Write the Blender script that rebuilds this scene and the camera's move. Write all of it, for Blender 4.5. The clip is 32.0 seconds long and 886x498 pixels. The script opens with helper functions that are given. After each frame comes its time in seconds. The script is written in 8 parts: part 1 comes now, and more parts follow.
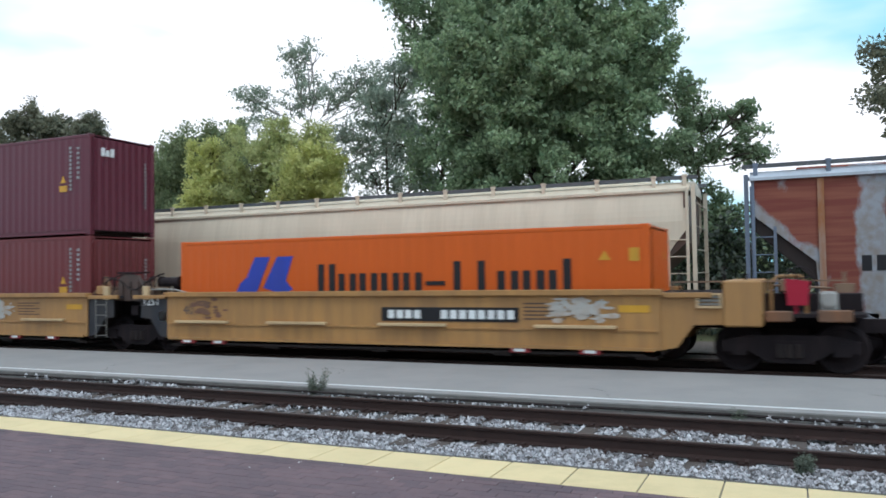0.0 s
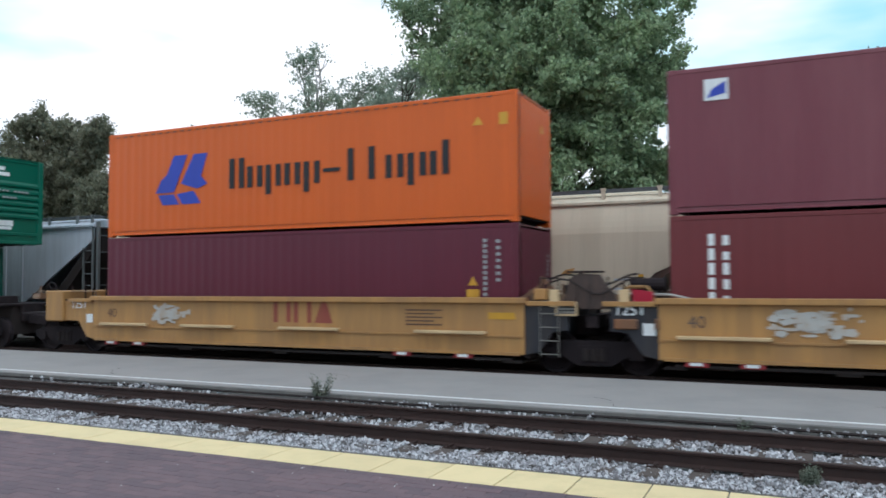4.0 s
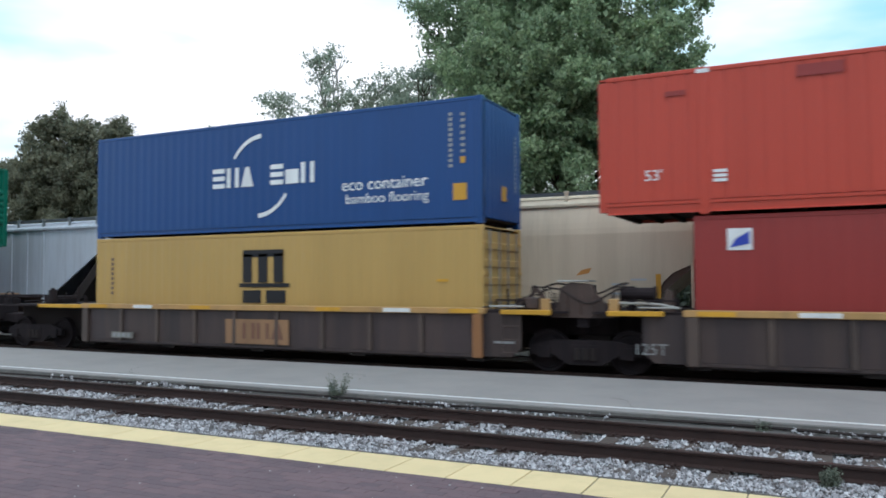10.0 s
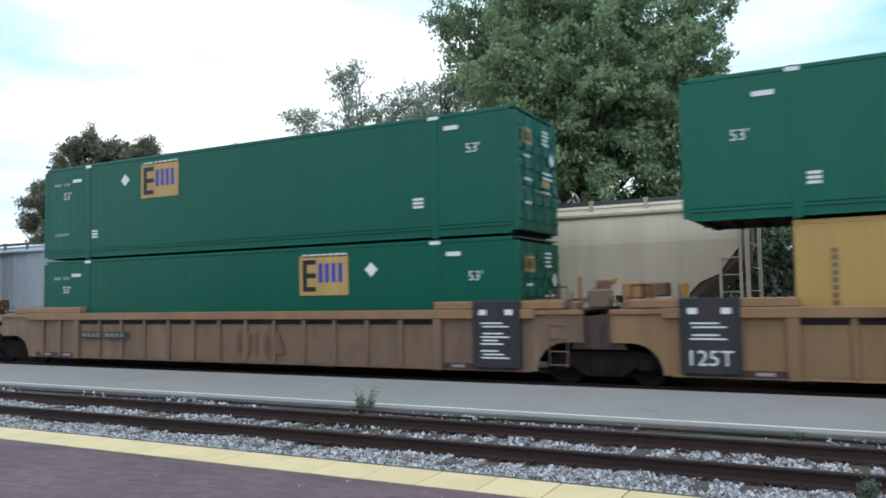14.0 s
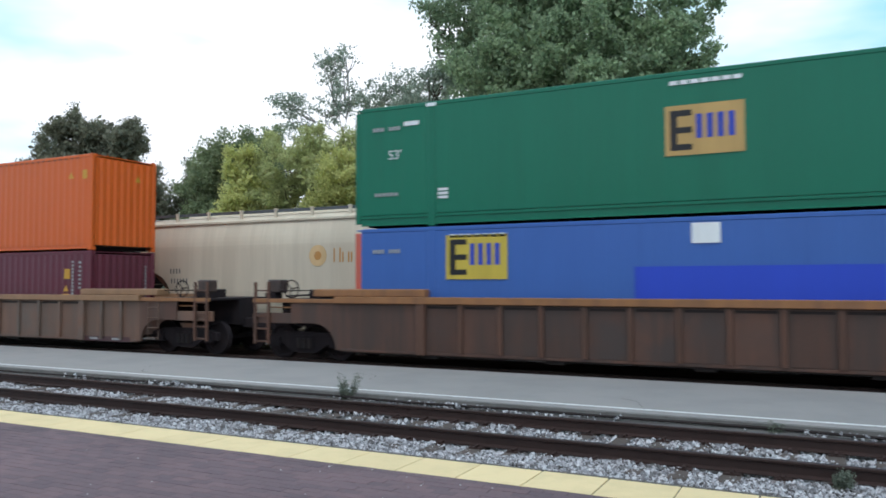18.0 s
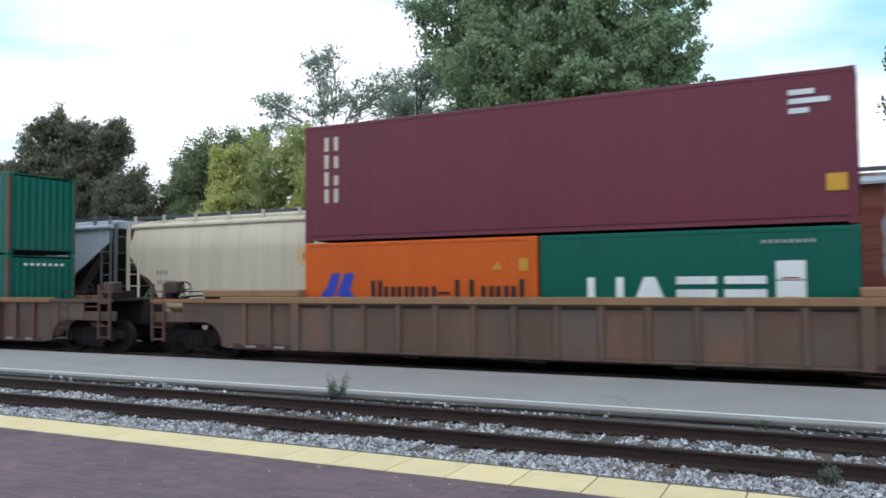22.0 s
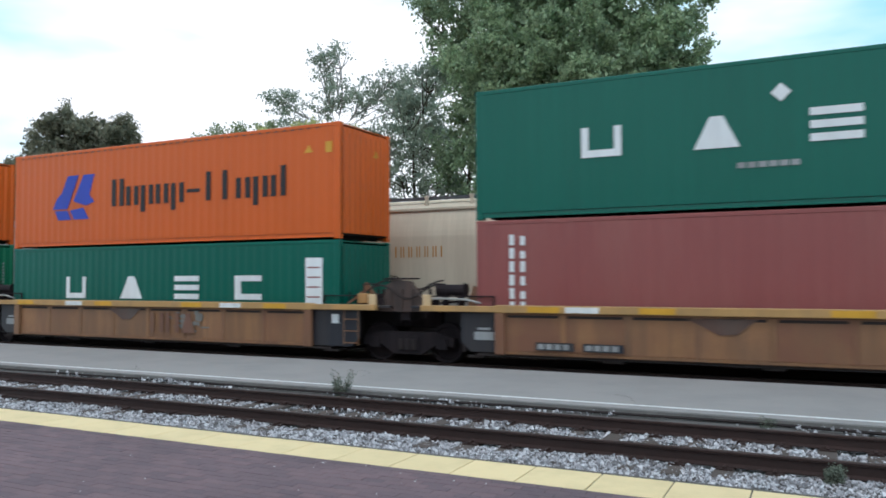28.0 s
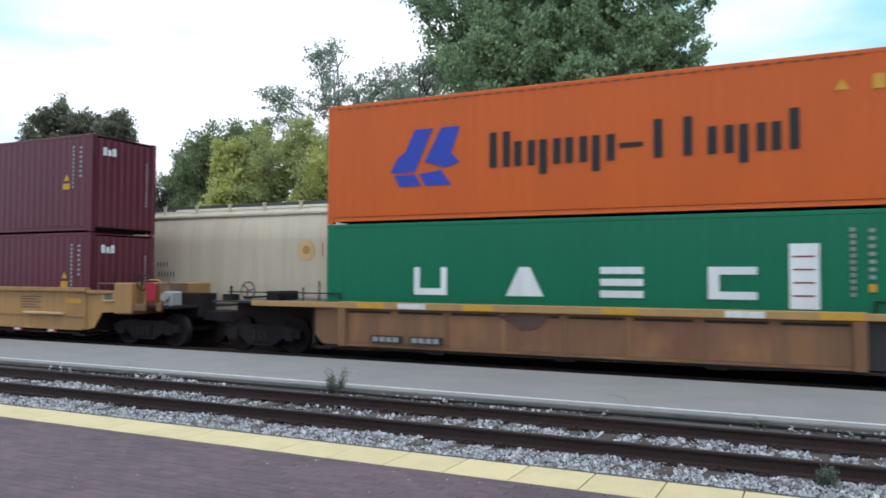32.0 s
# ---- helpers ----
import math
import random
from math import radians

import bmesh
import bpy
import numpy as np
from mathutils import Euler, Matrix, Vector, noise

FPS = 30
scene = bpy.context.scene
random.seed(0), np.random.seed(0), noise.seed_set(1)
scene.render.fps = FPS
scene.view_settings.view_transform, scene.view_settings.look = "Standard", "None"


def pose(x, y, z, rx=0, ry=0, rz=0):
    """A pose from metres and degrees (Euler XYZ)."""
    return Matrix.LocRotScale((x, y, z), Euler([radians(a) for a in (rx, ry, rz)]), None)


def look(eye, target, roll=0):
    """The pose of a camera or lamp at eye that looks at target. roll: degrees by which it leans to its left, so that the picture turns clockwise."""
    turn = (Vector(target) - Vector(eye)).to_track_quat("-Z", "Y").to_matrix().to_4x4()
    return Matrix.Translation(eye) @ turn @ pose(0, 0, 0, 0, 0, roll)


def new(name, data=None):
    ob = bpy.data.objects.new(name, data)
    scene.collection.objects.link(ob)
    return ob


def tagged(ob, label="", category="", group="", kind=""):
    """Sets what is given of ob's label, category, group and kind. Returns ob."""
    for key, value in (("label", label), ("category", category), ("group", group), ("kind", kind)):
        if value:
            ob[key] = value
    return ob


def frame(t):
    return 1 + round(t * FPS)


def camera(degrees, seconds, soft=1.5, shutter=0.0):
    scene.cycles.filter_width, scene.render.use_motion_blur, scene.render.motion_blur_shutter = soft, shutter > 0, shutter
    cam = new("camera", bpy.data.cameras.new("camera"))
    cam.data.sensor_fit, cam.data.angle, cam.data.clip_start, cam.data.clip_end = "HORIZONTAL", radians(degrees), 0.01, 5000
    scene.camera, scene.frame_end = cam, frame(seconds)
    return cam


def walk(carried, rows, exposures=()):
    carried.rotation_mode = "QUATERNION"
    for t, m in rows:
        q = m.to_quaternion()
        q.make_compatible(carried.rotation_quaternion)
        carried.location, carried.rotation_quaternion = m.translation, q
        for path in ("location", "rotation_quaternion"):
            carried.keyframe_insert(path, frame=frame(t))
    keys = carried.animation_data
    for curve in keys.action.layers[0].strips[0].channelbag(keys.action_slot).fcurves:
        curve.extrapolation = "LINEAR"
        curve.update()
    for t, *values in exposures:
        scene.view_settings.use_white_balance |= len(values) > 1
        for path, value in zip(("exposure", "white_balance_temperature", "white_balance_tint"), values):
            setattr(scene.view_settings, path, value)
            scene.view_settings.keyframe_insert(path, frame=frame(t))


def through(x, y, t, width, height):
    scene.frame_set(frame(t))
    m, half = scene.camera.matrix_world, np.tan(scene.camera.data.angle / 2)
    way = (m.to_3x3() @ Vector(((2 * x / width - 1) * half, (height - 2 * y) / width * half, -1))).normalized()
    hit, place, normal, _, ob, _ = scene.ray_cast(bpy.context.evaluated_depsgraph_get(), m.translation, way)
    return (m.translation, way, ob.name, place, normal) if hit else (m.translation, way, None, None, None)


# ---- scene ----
import collections

# ---- camera ----
CLIP = 32.0
PATH = [
    (0, 0, 0, 1.712, 24.32, 1.89, 0.92), (0.5, 0, 0, 1.712, 24.26, 1.95, 0.62), (1, 0, 0, 1.712, 24.26, 2.10, 0.80), (1.5, 0, 0, 1.711, 24.56, 1.92, 0.76),
    (2, 0, 0, 1.711, 24.66, 2.11, 0.90), (2.5, 0, 0, 1.711, 25.32, 2.32, 0.69), (3, 0, 0, 1.711, 25.21, 2.37, 0.46), (3.5, 0, 0, 1.71, 24.93, 2.40, 0.52),
    (5.5, 0, 0, 1.71, 24.16, 2.42, -0.41), (6, 0, 0, 1.709, 24.83, 2.46, -0.08), (6.5, 0, 0, 1.709, 24.97, 2.51, 0.34), (7, 0, 0, 1.709, 25.01, 2.53, 0.38),
    (7.5, 0, 0, 1.709, 25.76, 2.46, 0.15), (8, 0, 0, 1.708, 25.80, 2.51, 0.35), (8.5, 0, 0, 1.708, 25.87, 2.58, 0.73), (9, 0, 0, 1.708, 25.78, 2.44, 0.90),
    (9.5, 0, 0, 1.708, 26.18, 2.56, 1.17), (10, 0, 0, 1.708, 25.92, 2.41, 0.27), (10.5, 0, 0, 1.707, 26.47, 2.11, -0.14), (11, 0, 0, 1.707, 27.36, 2.12, -0.07),
    (11.5, 0, 0, 1.707, 27.99, 2.18, -0.03), (12, 0, 0, 1.707, 28.39, 1.73, -0.88), (12.5, 0, 0, 1.707, 27.93, 2.33, -0.17), (13, 0, 0, 1.706, 27.90, 3.00, 0.96),
    (13.5, 0, 0, 1.706, 27.81, 3.26, 1.27), (14, 0, 0, 1.706, 27.81, 3.38, 1.10), (14.5, 0, 0, 1.706, 27.83, 2.48, 1.16), (15, 0, 0, 1.705, 28.04, 2.28, 1.33),
    (15.5, 0, 0, 1.705, 28.14, 1.93, 1.24), (17.5, 0, 0, 1.704, 26.98, 2.50, 0.03), (18, 0, 0, 1.704, 26.70, 2.45, 0.16), (18.5, 0, 0, 1.704, 26.73, 2.57, 0.24),
    (19, 0, 0, 1.704, 26.84, 2.73, 0.41), (19.5, 0, 0, 1.703, 27.05, 2.43, 0.66), (20, 0, 0, 1.703, 26.69, 2.31, 0.57), (20.5, 0, 0, 1.703, 26.44, 2.36, 0.49),
    (21, 0, 0, 1.703, 26.01, 2.36, 0.68), (21.5, 0, 0, 1.703, 25.79, 1.44, 1.02), (22, 0, 0, 1.702, 25.83, 2.43, 0.49), (22.5, 0, 0, 1.702, 25.16, 1.24, -0.30),
    (23, 0, 0, 1.702, 25.26, 1.61, -0.18), (23.5, 0, 0, 1.702, 25.37, 2.37, -0.34), (24, 0, 0, 1.702, 25.16, 2.29, -0.22), (24.5, 0, 0, 1.701, 25.05, 1.68, 0.14),
    (25, 0, 0, 1.701, 25.28, 2.35, 0.07), (25.5, 0, 0, 1.701, 25.40, 2.78, 0.10), (27.5, 0, 0, 1.7, 26.30, 2.25, 0.12), (28, 0, 0, 1.7, 26.22, 2.20, 0.24),
    (28.5, 0, 0, 1.7, 26.39, 2.20, 0.25), (29, 0, 0, 1.699, 26.61, 2.21, 0.29), (29.5, 0, 0, 1.699, 26.83, 2.23, 0.39), (30, 0, 0, 1.699, 26.97, 2.25, 0.31),
    (30.5, 0, 0, 1.699, 27.01, 2.10, 0.39), (31, 0, 0, 1.698, 26.61, 2.53, -0.33), (31.5, 0, 0, 1.698, 26.04, 2.50, -0.35), (32, 0, 0, 1.698, 25.85, 2.12, -0.29),
]
cam = camera(59.63, CLIP, soft=1.7, shutter=0.18)
walk(cam, [(t, pose(x, y, z, 90 + pitch, roll, yaw)) for t, x, y, z, yaw, pitch, roll in PATH], exposures=[(0, 0.12, 5850, 10), (CLIP, 0.12, 5850, 10)])

# ---- world and sun ----
SUN_DIR = Vector((0.30, -0.36, 0.86)).normalized()


def build_world():
    w = bpy.data.worlds.new("sky")
    scene.world = w
    w.use_nodes = True
    nt = w.node_tree
    nt.nodes.clear()
    out = nt.nodes.new("ShaderNodeOutputWorld")
    bg = nt.nodes.new("ShaderNodeBackground")
    sky = nt.nodes.new("ShaderNodeTexSky")
    sky.sky_type = "NISHITA"
    sky.sun_disc = False
    sky.sun_elevation = math.asin(SUN_DIR.z)
    sky.sun_rotation = math.atan2(SUN_DIR.x, SUN_DIR.y)
    sky.air_density = 1.0
    tc = nt.nodes.new("ShaderNodeTexCoord")
    mp = nt.nodes.new("ShaderNodeMapping")
    mp.inputs["Scale"].default_value = (1.0, 1.0, 3.2)
    mp.inputs["Location"].default_value = (0.35, 0.1, 0.0)
    no = nt.nodes.new("ShaderNodeTexNoise")
    no.inputs["Scale"].default_value = 1.7
    no.inputs["Detail"].default_value = 5.0
    no.inputs["Roughness"].default_value = 0.45
    ramp = nt.nodes.new("ShaderNodeValToRGB")
    ramp.color_ramp.elements[0].position = 0.40
    ramp.color_ramp.elements[1].position = 0.53
    ramp.color_ramp.elements[0].color = (0, 0, 0, 1)
    ramp.color_ramp.elements[1].color = (1, 1, 1, 1)
    mix = nt.nodes.new("ShaderNodeMix")
    mix.data_type = "RGBA"
    mix.inputs[7].default_value = (11.5, 11.3, 11.2, 1)
    haze = nt.nodes.new("ShaderNodeMix")
    haze.data_type = "RGBA"
    haze.inputs[0].default_value = 0.75
    haze.inputs[7].default_value = (3.4, 8.6, 10.2, 1)
    link = nt.links.new
    link(tc.outputs["Generated"], mp.inputs["Vector"])
    link(mp.outputs["Vector"], no.inputs["Vector"])
    link(no.outputs["Fac"], ramp.inputs["Fac"])
    link(ramp.outputs["Color"], mix.inputs[0])
    link(sky.outputs["Color"], haze.inputs[6])
    link(haze.outputs[2], mix.inputs[6])
    link(mix.outputs[2], bg.inputs["Color"])
    bg.inputs["Strength"].default_value = 0.1
    link(bg.outputs["Background"], out.inputs["Surface"])


build_world()
sun = new("sun", bpy.data.lights.new("sun", "SUN"))
sun.data.energy = 1.0
sun.data.angle = radians(22)
sun.data.color = (1.0, 0.97, 0.93)
sun.matrix_world = look(SUN_DIR * 100, (0, 0, 0))

# ---- materials ----
MATS = {}


def surface(name, col, rough=0.6, metal=0.0, vary=0.12, grime=0.25, grime_col=(0.05, 0.04, 0.03), grime_scale=1.2, streak=0.18, fine=40.0, bump=0.15, spec=0.4, runs=0.0, run_col=(0.2, 0.19, 0.15), run_scale=1.6, tone=None):
    """A painted or mineral surface: base colour, streaked grime, fine grain and relief."""
    if name in MATS:
        return MATS[name]
    m = bpy.data.materials.new(name)
    m.use_nodes = True
    nt = m.node_tree
    p = nt.nodes["Principled BSDF"]
    p.inputs["Roughness"].default_value = rough
    p.inputs["Metallic"].default_value = metal
    p.inputs["Specular IOR Level"].default_value = spec
    link = nt.links.new
    tc = nt.nodes.new("ShaderNodeTexCoord")
    info = nt.nodes.new("ShaderNodeObjectInfo")
    off = nt.nodes.new("ShaderNodeVectorMath")
    off.operation = "MULTIPLY_ADD"
    off.inputs[1].default_value = (37, 19, 53)
    link(info.outputs["Random"], off.inputs[0])
    link(tc.outputs["Object"], off.inputs[2])
    mp = nt.nodes.new("ShaderNodeMapping")
    mp.inputs["Scale"].default_value = (1, 1, streak)
    link(off.outputs[0], mp.inputs["Vector"])
    n1 = nt.nodes.new("ShaderNodeTexNoise")
    n1.inputs["Scale"].default_value = grime_scale
    n1.inputs["Detail"].default_value = 6
    n1.inputs["Roughness"].default_value = 0.65
    link(mp.outputs["Vector"], n1.inputs["Vector"])
    n2 = nt.nodes.new("ShaderNodeTexNoise")
    n2.inputs["Scale"].default_value = fine
    n2.inputs["Detail"].default_value = 3
    link(tc.outputs["Object"], n2.inputs["Vector"])
    r1 = nt.nodes.new("ShaderNodeMapRange")
    r1.inputs["From Min"].default_value = 0.45
    r1.inputs["From Max"].default_value = 0.78
    r1.inputs["To Max"].default_value = grime * 1.6
    r1.clamp = True
    link(n1.outputs["Fac"], r1.inputs["Value"])
    hsv = nt.nodes.new("ShaderNodeHueSaturation")
    hsv.inputs["Color"].default_value = (*col, 1)
    r2 = nt.nodes.new("ShaderNodeMapRange")
    r2.inputs["To Min"].default_value = 1 - vary
    r2.inputs["To Max"].default_value = 1 + vary
    add = nt.nodes.new("ShaderNodeMath")
    add.operation = "MULTIPLY_ADD"
    add.inputs[1].default_value = 0.45
    link(info.outputs["Random"], add.inputs[0])
    half = nt.nodes.new("ShaderNodeMath")
    half.operation = "MULTIPLY"
    half.inputs[1].default_value = 0.55
    link(n2.outputs["Fac"], half.inputs[0])
    link(half.outputs[0], add.inputs[2])
    link(add.outputs[0], r2.inputs["Value"])
    link(r2.outputs["Result"], hsv.inputs["Value"])
    mix = nt.nodes.new("ShaderNodeMix")
    mix.data_type = "RGBA"
    mix.inputs[7].default_value = (*grime_col, 1)
    link(r1.outputs["Result"], mix.inputs[0])
    link(hsv.outputs["Color"], mix.inputs[6])
    last = mix.outputs[2]
    if runs:
        mr = nt.nodes.new("ShaderNodeMapping")
        mr.inputs["Scale"].default_value = (1, 0.3, 0.07)
        link(off.outputs[0], mr.inputs["Vector"])
        n3 = nt.nodes.new("ShaderNodeTexNoise")
        n3.inputs["Scale"].default_value = run_scale
        n3.inputs["Detail"].default_value = 7
        n3.inputs["Roughness"].default_value = 0.7
        link(mr.outputs["Vector"], n3.inputs["Vector"])
        r3 = nt.nodes.new("ShaderNodeMapRange")
        r3.inputs["From Min"].default_value = 0.45
        r3.inputs["From Max"].default_value = 0.58
        r3.inputs["To Max"].default_value = runs
        link(n3.outputs["Fac"], r3.inputs["Value"])
        mix2 = nt.nodes.new("ShaderNodeMix")
        mix2.data_type = "RGBA"
        mix2.inputs[7].default_value = (*run_col, 1)
        link(r3.outputs["Result"], mix2.inputs[0])
        link(last, mix2.inputs[6])
        last = mix2.outputs[2]
    if tone:
        # pieces of one thing weather differently: some lean towards a second tone
        scale = nt.nodes.new("ShaderNodeMath")
        scale.operation = "MULTIPLY"
        scale.inputs[1].default_value = 7.31
        link(info.outputs["Random"], scale.inputs[0])
        rest = nt.nodes.new("ShaderNodeMath")
        rest.operation = "FRACT"
        link(scale.outputs[0], rest.inputs[0])
        blot = nt.nodes.new("ShaderNodeTexNoise")
        blot.inputs["Scale"].default_value = 1.4
        blot.inputs["Detail"].default_value = 5
        link(off.outputs[0], blot.inputs["Vector"])
        both = nt.nodes.new("ShaderNodeMath")
        both.operation = "MULTIPLY"
        link(rest.outputs[0], both.inputs[0])
        r4 = nt.nodes.new("ShaderNodeMapRange")
        r4.inputs["From Min"].default_value = 0.35
        r4.inputs["From Max"].default_value = 0.62
        link(blot.outputs["Fac"], r4.inputs["Value"])
        link(r4.outputs["Result"], both.inputs[1])
        mix3 = nt.nodes.new("ShaderNodeMix")
        mix3.data_type = "RGBA"
        mix3.inputs[7].default_value = (*tone, 1)
        link(both.outputs[0], mix3.inputs[0])
        link(last, mix3.inputs[6])
        last = mix3.outputs[2]
    link(last, p.inputs["Base Color"])
    if bump:
        b = nt.nodes.new("ShaderNodeBump")
        b.inputs["Strength"].default_value = bump
        b.inputs["Distance"].default_value = 0.01
        link(n2.outputs["Fac"], b.inputs["Height"])
        link(b.outputs["Normal"], p.inputs["Normal"])
    MATS[name] = m
    return m


def paint(name, col, **kw):
    kw.setdefault("rough", 0.45)
    kw.setdefault("vary", 0.07)
    kw.setdefault("grime", 0.22)
    kw.setdefault("bump", 0.05)
    kw.setdefault("runs", 0.30)
    kw.setdefault("run_col", tuple(v * 0.70 for v in col))
    kw.setdefault("run_scale", 1.1)
    return surface(name, col, **kw)


def coat(name, col, **kw):
    """The glossy, rain-washed paint of a freight container."""
    kw.setdefault("rough", 0.34)
    kw.setdefault("spec", 0.32)
    kw.setdefault("grime", 0.16)
    kw.setdefault("grime_col", tuple(v * 0.62 for v in col))
    kw.setdefault("grime_scale", 0.7)
    kw.setdefault("runs", 0.14)
    return paint(name, col, **kw)


ORANGE = coat("orange paint", (0.60, 0.110, 0.012))
BRIGHT_GREEN = coat("bright sea green paint", (0.012, 0.160, 0.080))
GREEN = coat("sea green paint", (0.004, 0.106, 0.074))
DOMESTIC_GREEN = coat("domestic green paint", (0.004, 0.112, 0.070))
LEAF_PAINT = coat("leaf green paint", (0.003, 0.097, 0.061))
WASHED_GREEN = coat("washed leaf green paint", (0.010, 0.142, 0.082))
MAROON = coat("maroon paint", (0.112, 0.022, 0.037))
PLUM = coat("plum red paint", (0.150, 0.030, 0.047))
BROWN_RED = coat("brown red paint", (0.150, 0.033, 0.036))
DULL_RED = coat("dull red paint", (0.27, 0.040, 0.036))
OLD_MAROON = coat("sun-bleached maroon paint", (0.165, 0.042, 0.056), grime=0.35, grime_col=(0.24, 0.09, 0.10))
ROSE = coat("faded rose paint", (0.255, 0.078, 0.072), grime=0.35, grime_col=(0.31, 0.13, 0.11))
MAGENTA = coat("magenta paint", (0.55, 0.035, 0.24))
RED = coat("tomato red paint", (0.46, 0.06, 0.036))
CRIMSON = coat("crimson paint", (0.36, 0.018, 0.042))
BLUE = coat("navy blue paint", (0.014, 0.060, 0.20))
DEEP_BLUE = coat("deep blue paint", (0.010, 0.058, 0.195))
SKY_BLUE = coat("cobalt blue paint", (0.055, 0.130, 0.40))
VIVID_BLUE = coat("vivid blue paint", (0.035, 0.075, 0.52))
SAND = coat("sand yellow paint", (0.46, 0.30, 0.10))
WHITE = paint("white lettering paint", (0.78, 0.80, 0.80), grime=0.15)
BLACK = paint("black lettering paint", (0.012, 0.012, 0.015), grime=0.1)
LOGO_BLUE = paint("logo blue paint", (0.03, 0.06, 0.42))
YELLOW = paint("warning yellow paint", (0.62, 0.33, 0.03))
EMBLEM_SAND = paint("emblem sand paint", (0.50, 0.32, 0.11))
EMBLEM_YELLOW = paint("emblem yellow paint", (0.58, 0.44, 0.06))
UMBER_RIB = paint("rusty umber rib paint", (0.124, 0.060, 0.040), grime=0.6, grime_col=(0.07, 0.05, 0.04), grime_scale=2.5)
RUST_INK = paint("rust red lettering paint", (0.28, 0.05, 0.03))
SALMON = paint("salmon red paint", (0.55, 0.12, 0.08))
FADED = paint("faded white stencil paint", (0.32, 0.33, 0.33), grime=0.3)
DULL = paint("dull grey stencil paint", (0.20, 0.19, 0.17), grime=0.4)
PURPLE = paint("dull purple band paint", (0.075, 0.03, 0.036), grime=0.4)
SCRAPED = surface("scraped pale paint", (0.44, 0.43, 0.40), rough=0.6, vary=0.2, grime=0.5, grime_col=(0.40, 0.23, 0.10), grime_scale=4.0, streak=0.5)
STEEL = surface("dull galvanised steel", (0.32, 0.33, 0.34), rough=0.45, metal=0.7, grime=0.3)
DARK_STEEL = surface("dark greasy steel", (0.021, 0.016, 0.018), rough=0.9, metal=0.0, spec=0.2, grime=0.6, grime_col=(0.038, 0.028, 0.028), grime_scale=3.0)
UNDER = surface("underframe black", (0.034, 0.027, 0.026), rough=0.9, grime=0.5, grime_col=(0.040, 0.031, 0.028), spec=0.2)
GEAR_BROWN = paint("dusty brown brake gear paint", (0.085, 0.055, 0.045), grime=0.7, grime_col=(0.035, 0.027, 0.026), grime_scale=4.0)
PALE_PIPE = paint("pale grey pipe paint", (0.36, 0.35, 0.33), grime=0.4)
LEDGE = paint("pale tan ledge paint", (0.60, 0.43, 0.24), grime=0.3)
CAR_TAN = paint("tan yellow car paint", (0.415, 0.222, 0.074), grime=0.4, grime_col=(0.20, 0.12, 0.07), runs=0.5, run_col=(0.27, 0.15, 0.066), run_scale=3.0)
CAR_CHORD = paint("yellow chord paint", (0.46, 0.27, 0.10), grime=0.6, grime_col=(0.30, 0.19, 0.09), grime_scale=2.5)
CAR_SOOT = paint("sooty brown car paint", (0.052, 0.037, 0.037), vary=0.42, grime=0.5, grime_col=(0.028, 0.024, 0.025), runs=0.5, run_col=(0.082, 0.056, 0.047), run_scale=2.2)
CAR_BUFF = paint("weathered buff car paint", (0.222, 0.142, 0.090), vary=0.42, grime=0.8, grime_scale=1.6, grime_col=(0.095, 0.066, 0.052), runs=0.6, run_col=(0.155, 0.105, 0.075), run_scale=1.9, tone=(0.21, 0.125, 0.080))
CAR_SANDY = paint("sandy tan car paint", (0.30, 0.175, 0.080), vary=0.42, grime=0.6, grime_col=(0.17, 0.11, 0.07), grime_scale=1.8, runs=0.6, run_col=(0.21, 0.13, 0.075), run_scale=1.9)
BUFF_CHORD = paint("orange buff chord paint", (0.30, 0.170, 0.088), grime=0.6, grime_col=(0.19, 0.11, 0.06), grime_scale=2.5)
CAR_OCHRE = paint("ochre brown car paint", (0.285, 0.143, 0.064), vary=0.40, grime=0.7, grime_col=(0.13, 0.080, 0.056), runs=0.7, run_col=(0.185, 0.098, 0.052), run_scale=1.5, tone=(0.19, 0.085, 0.05))
SOOT_RIB = paint("sooty brown rib paint", (0.098, 0.070, 0.058), grime=0.5, grime_col=(0.03, 0.026, 0.026))
RUST_RIB = paint("dull rust rib paint", (0.116, 0.057, 0.038), grime=0.6, grime_col=(0.06, 0.04, 0.03), grime_scale=2.5)
DUST = surface("kerb dust", (0.13, 0.122, 0.115), rough=0.95, vary=0.2, grime=0.5, grime_col=(0.07, 0.065, 0.06), streak=1.0, grime_scale=4, fine=40, bump=0.5)
CAR_RUST = paint("rusty brown car paint", (0.108, 0.054, 0.037), vary=0.42, grime=0.55, grime_col=(0.045, 0.032, 0.028), runs=0.6, run_col=(0.050, 0.038, 0.033), run_scale=1.9, tone=(0.064, 0.048, 0.043))
CAR_GREY = paint("weathered grey brown car paint", (0.168, 0.090, 0.060), vary=0.42, grime=0.5, grime_col=(0.080, 0.052, 0.042), runs=0.7, run_col=(0.108, 0.074, 0.056), run_scale=1.3, tone=(0.125, 0.098, 0.082))
CAR_UMBER = paint("umber car paint", (0.118, 0.054, 0.037), vary=0.42, grime=0.5, grime_col=(0.038, 0.030, 0.024), runs=0.8, run_col=(0.108, 0.062, 0.043), run_scale=1.6, tone=(0.098, 0.086, 0.078))
RUST_CHORD = paint("rusted orange chord paint", (0.29, 0.135, 0.055), grime=0.6, grime_col=(0.15, 0.08, 0.05), grime_scale=2.5)
SUN_PALE = paint("pale orange emblem paint", (0.68, 0.47, 0.24), grime=0.2)
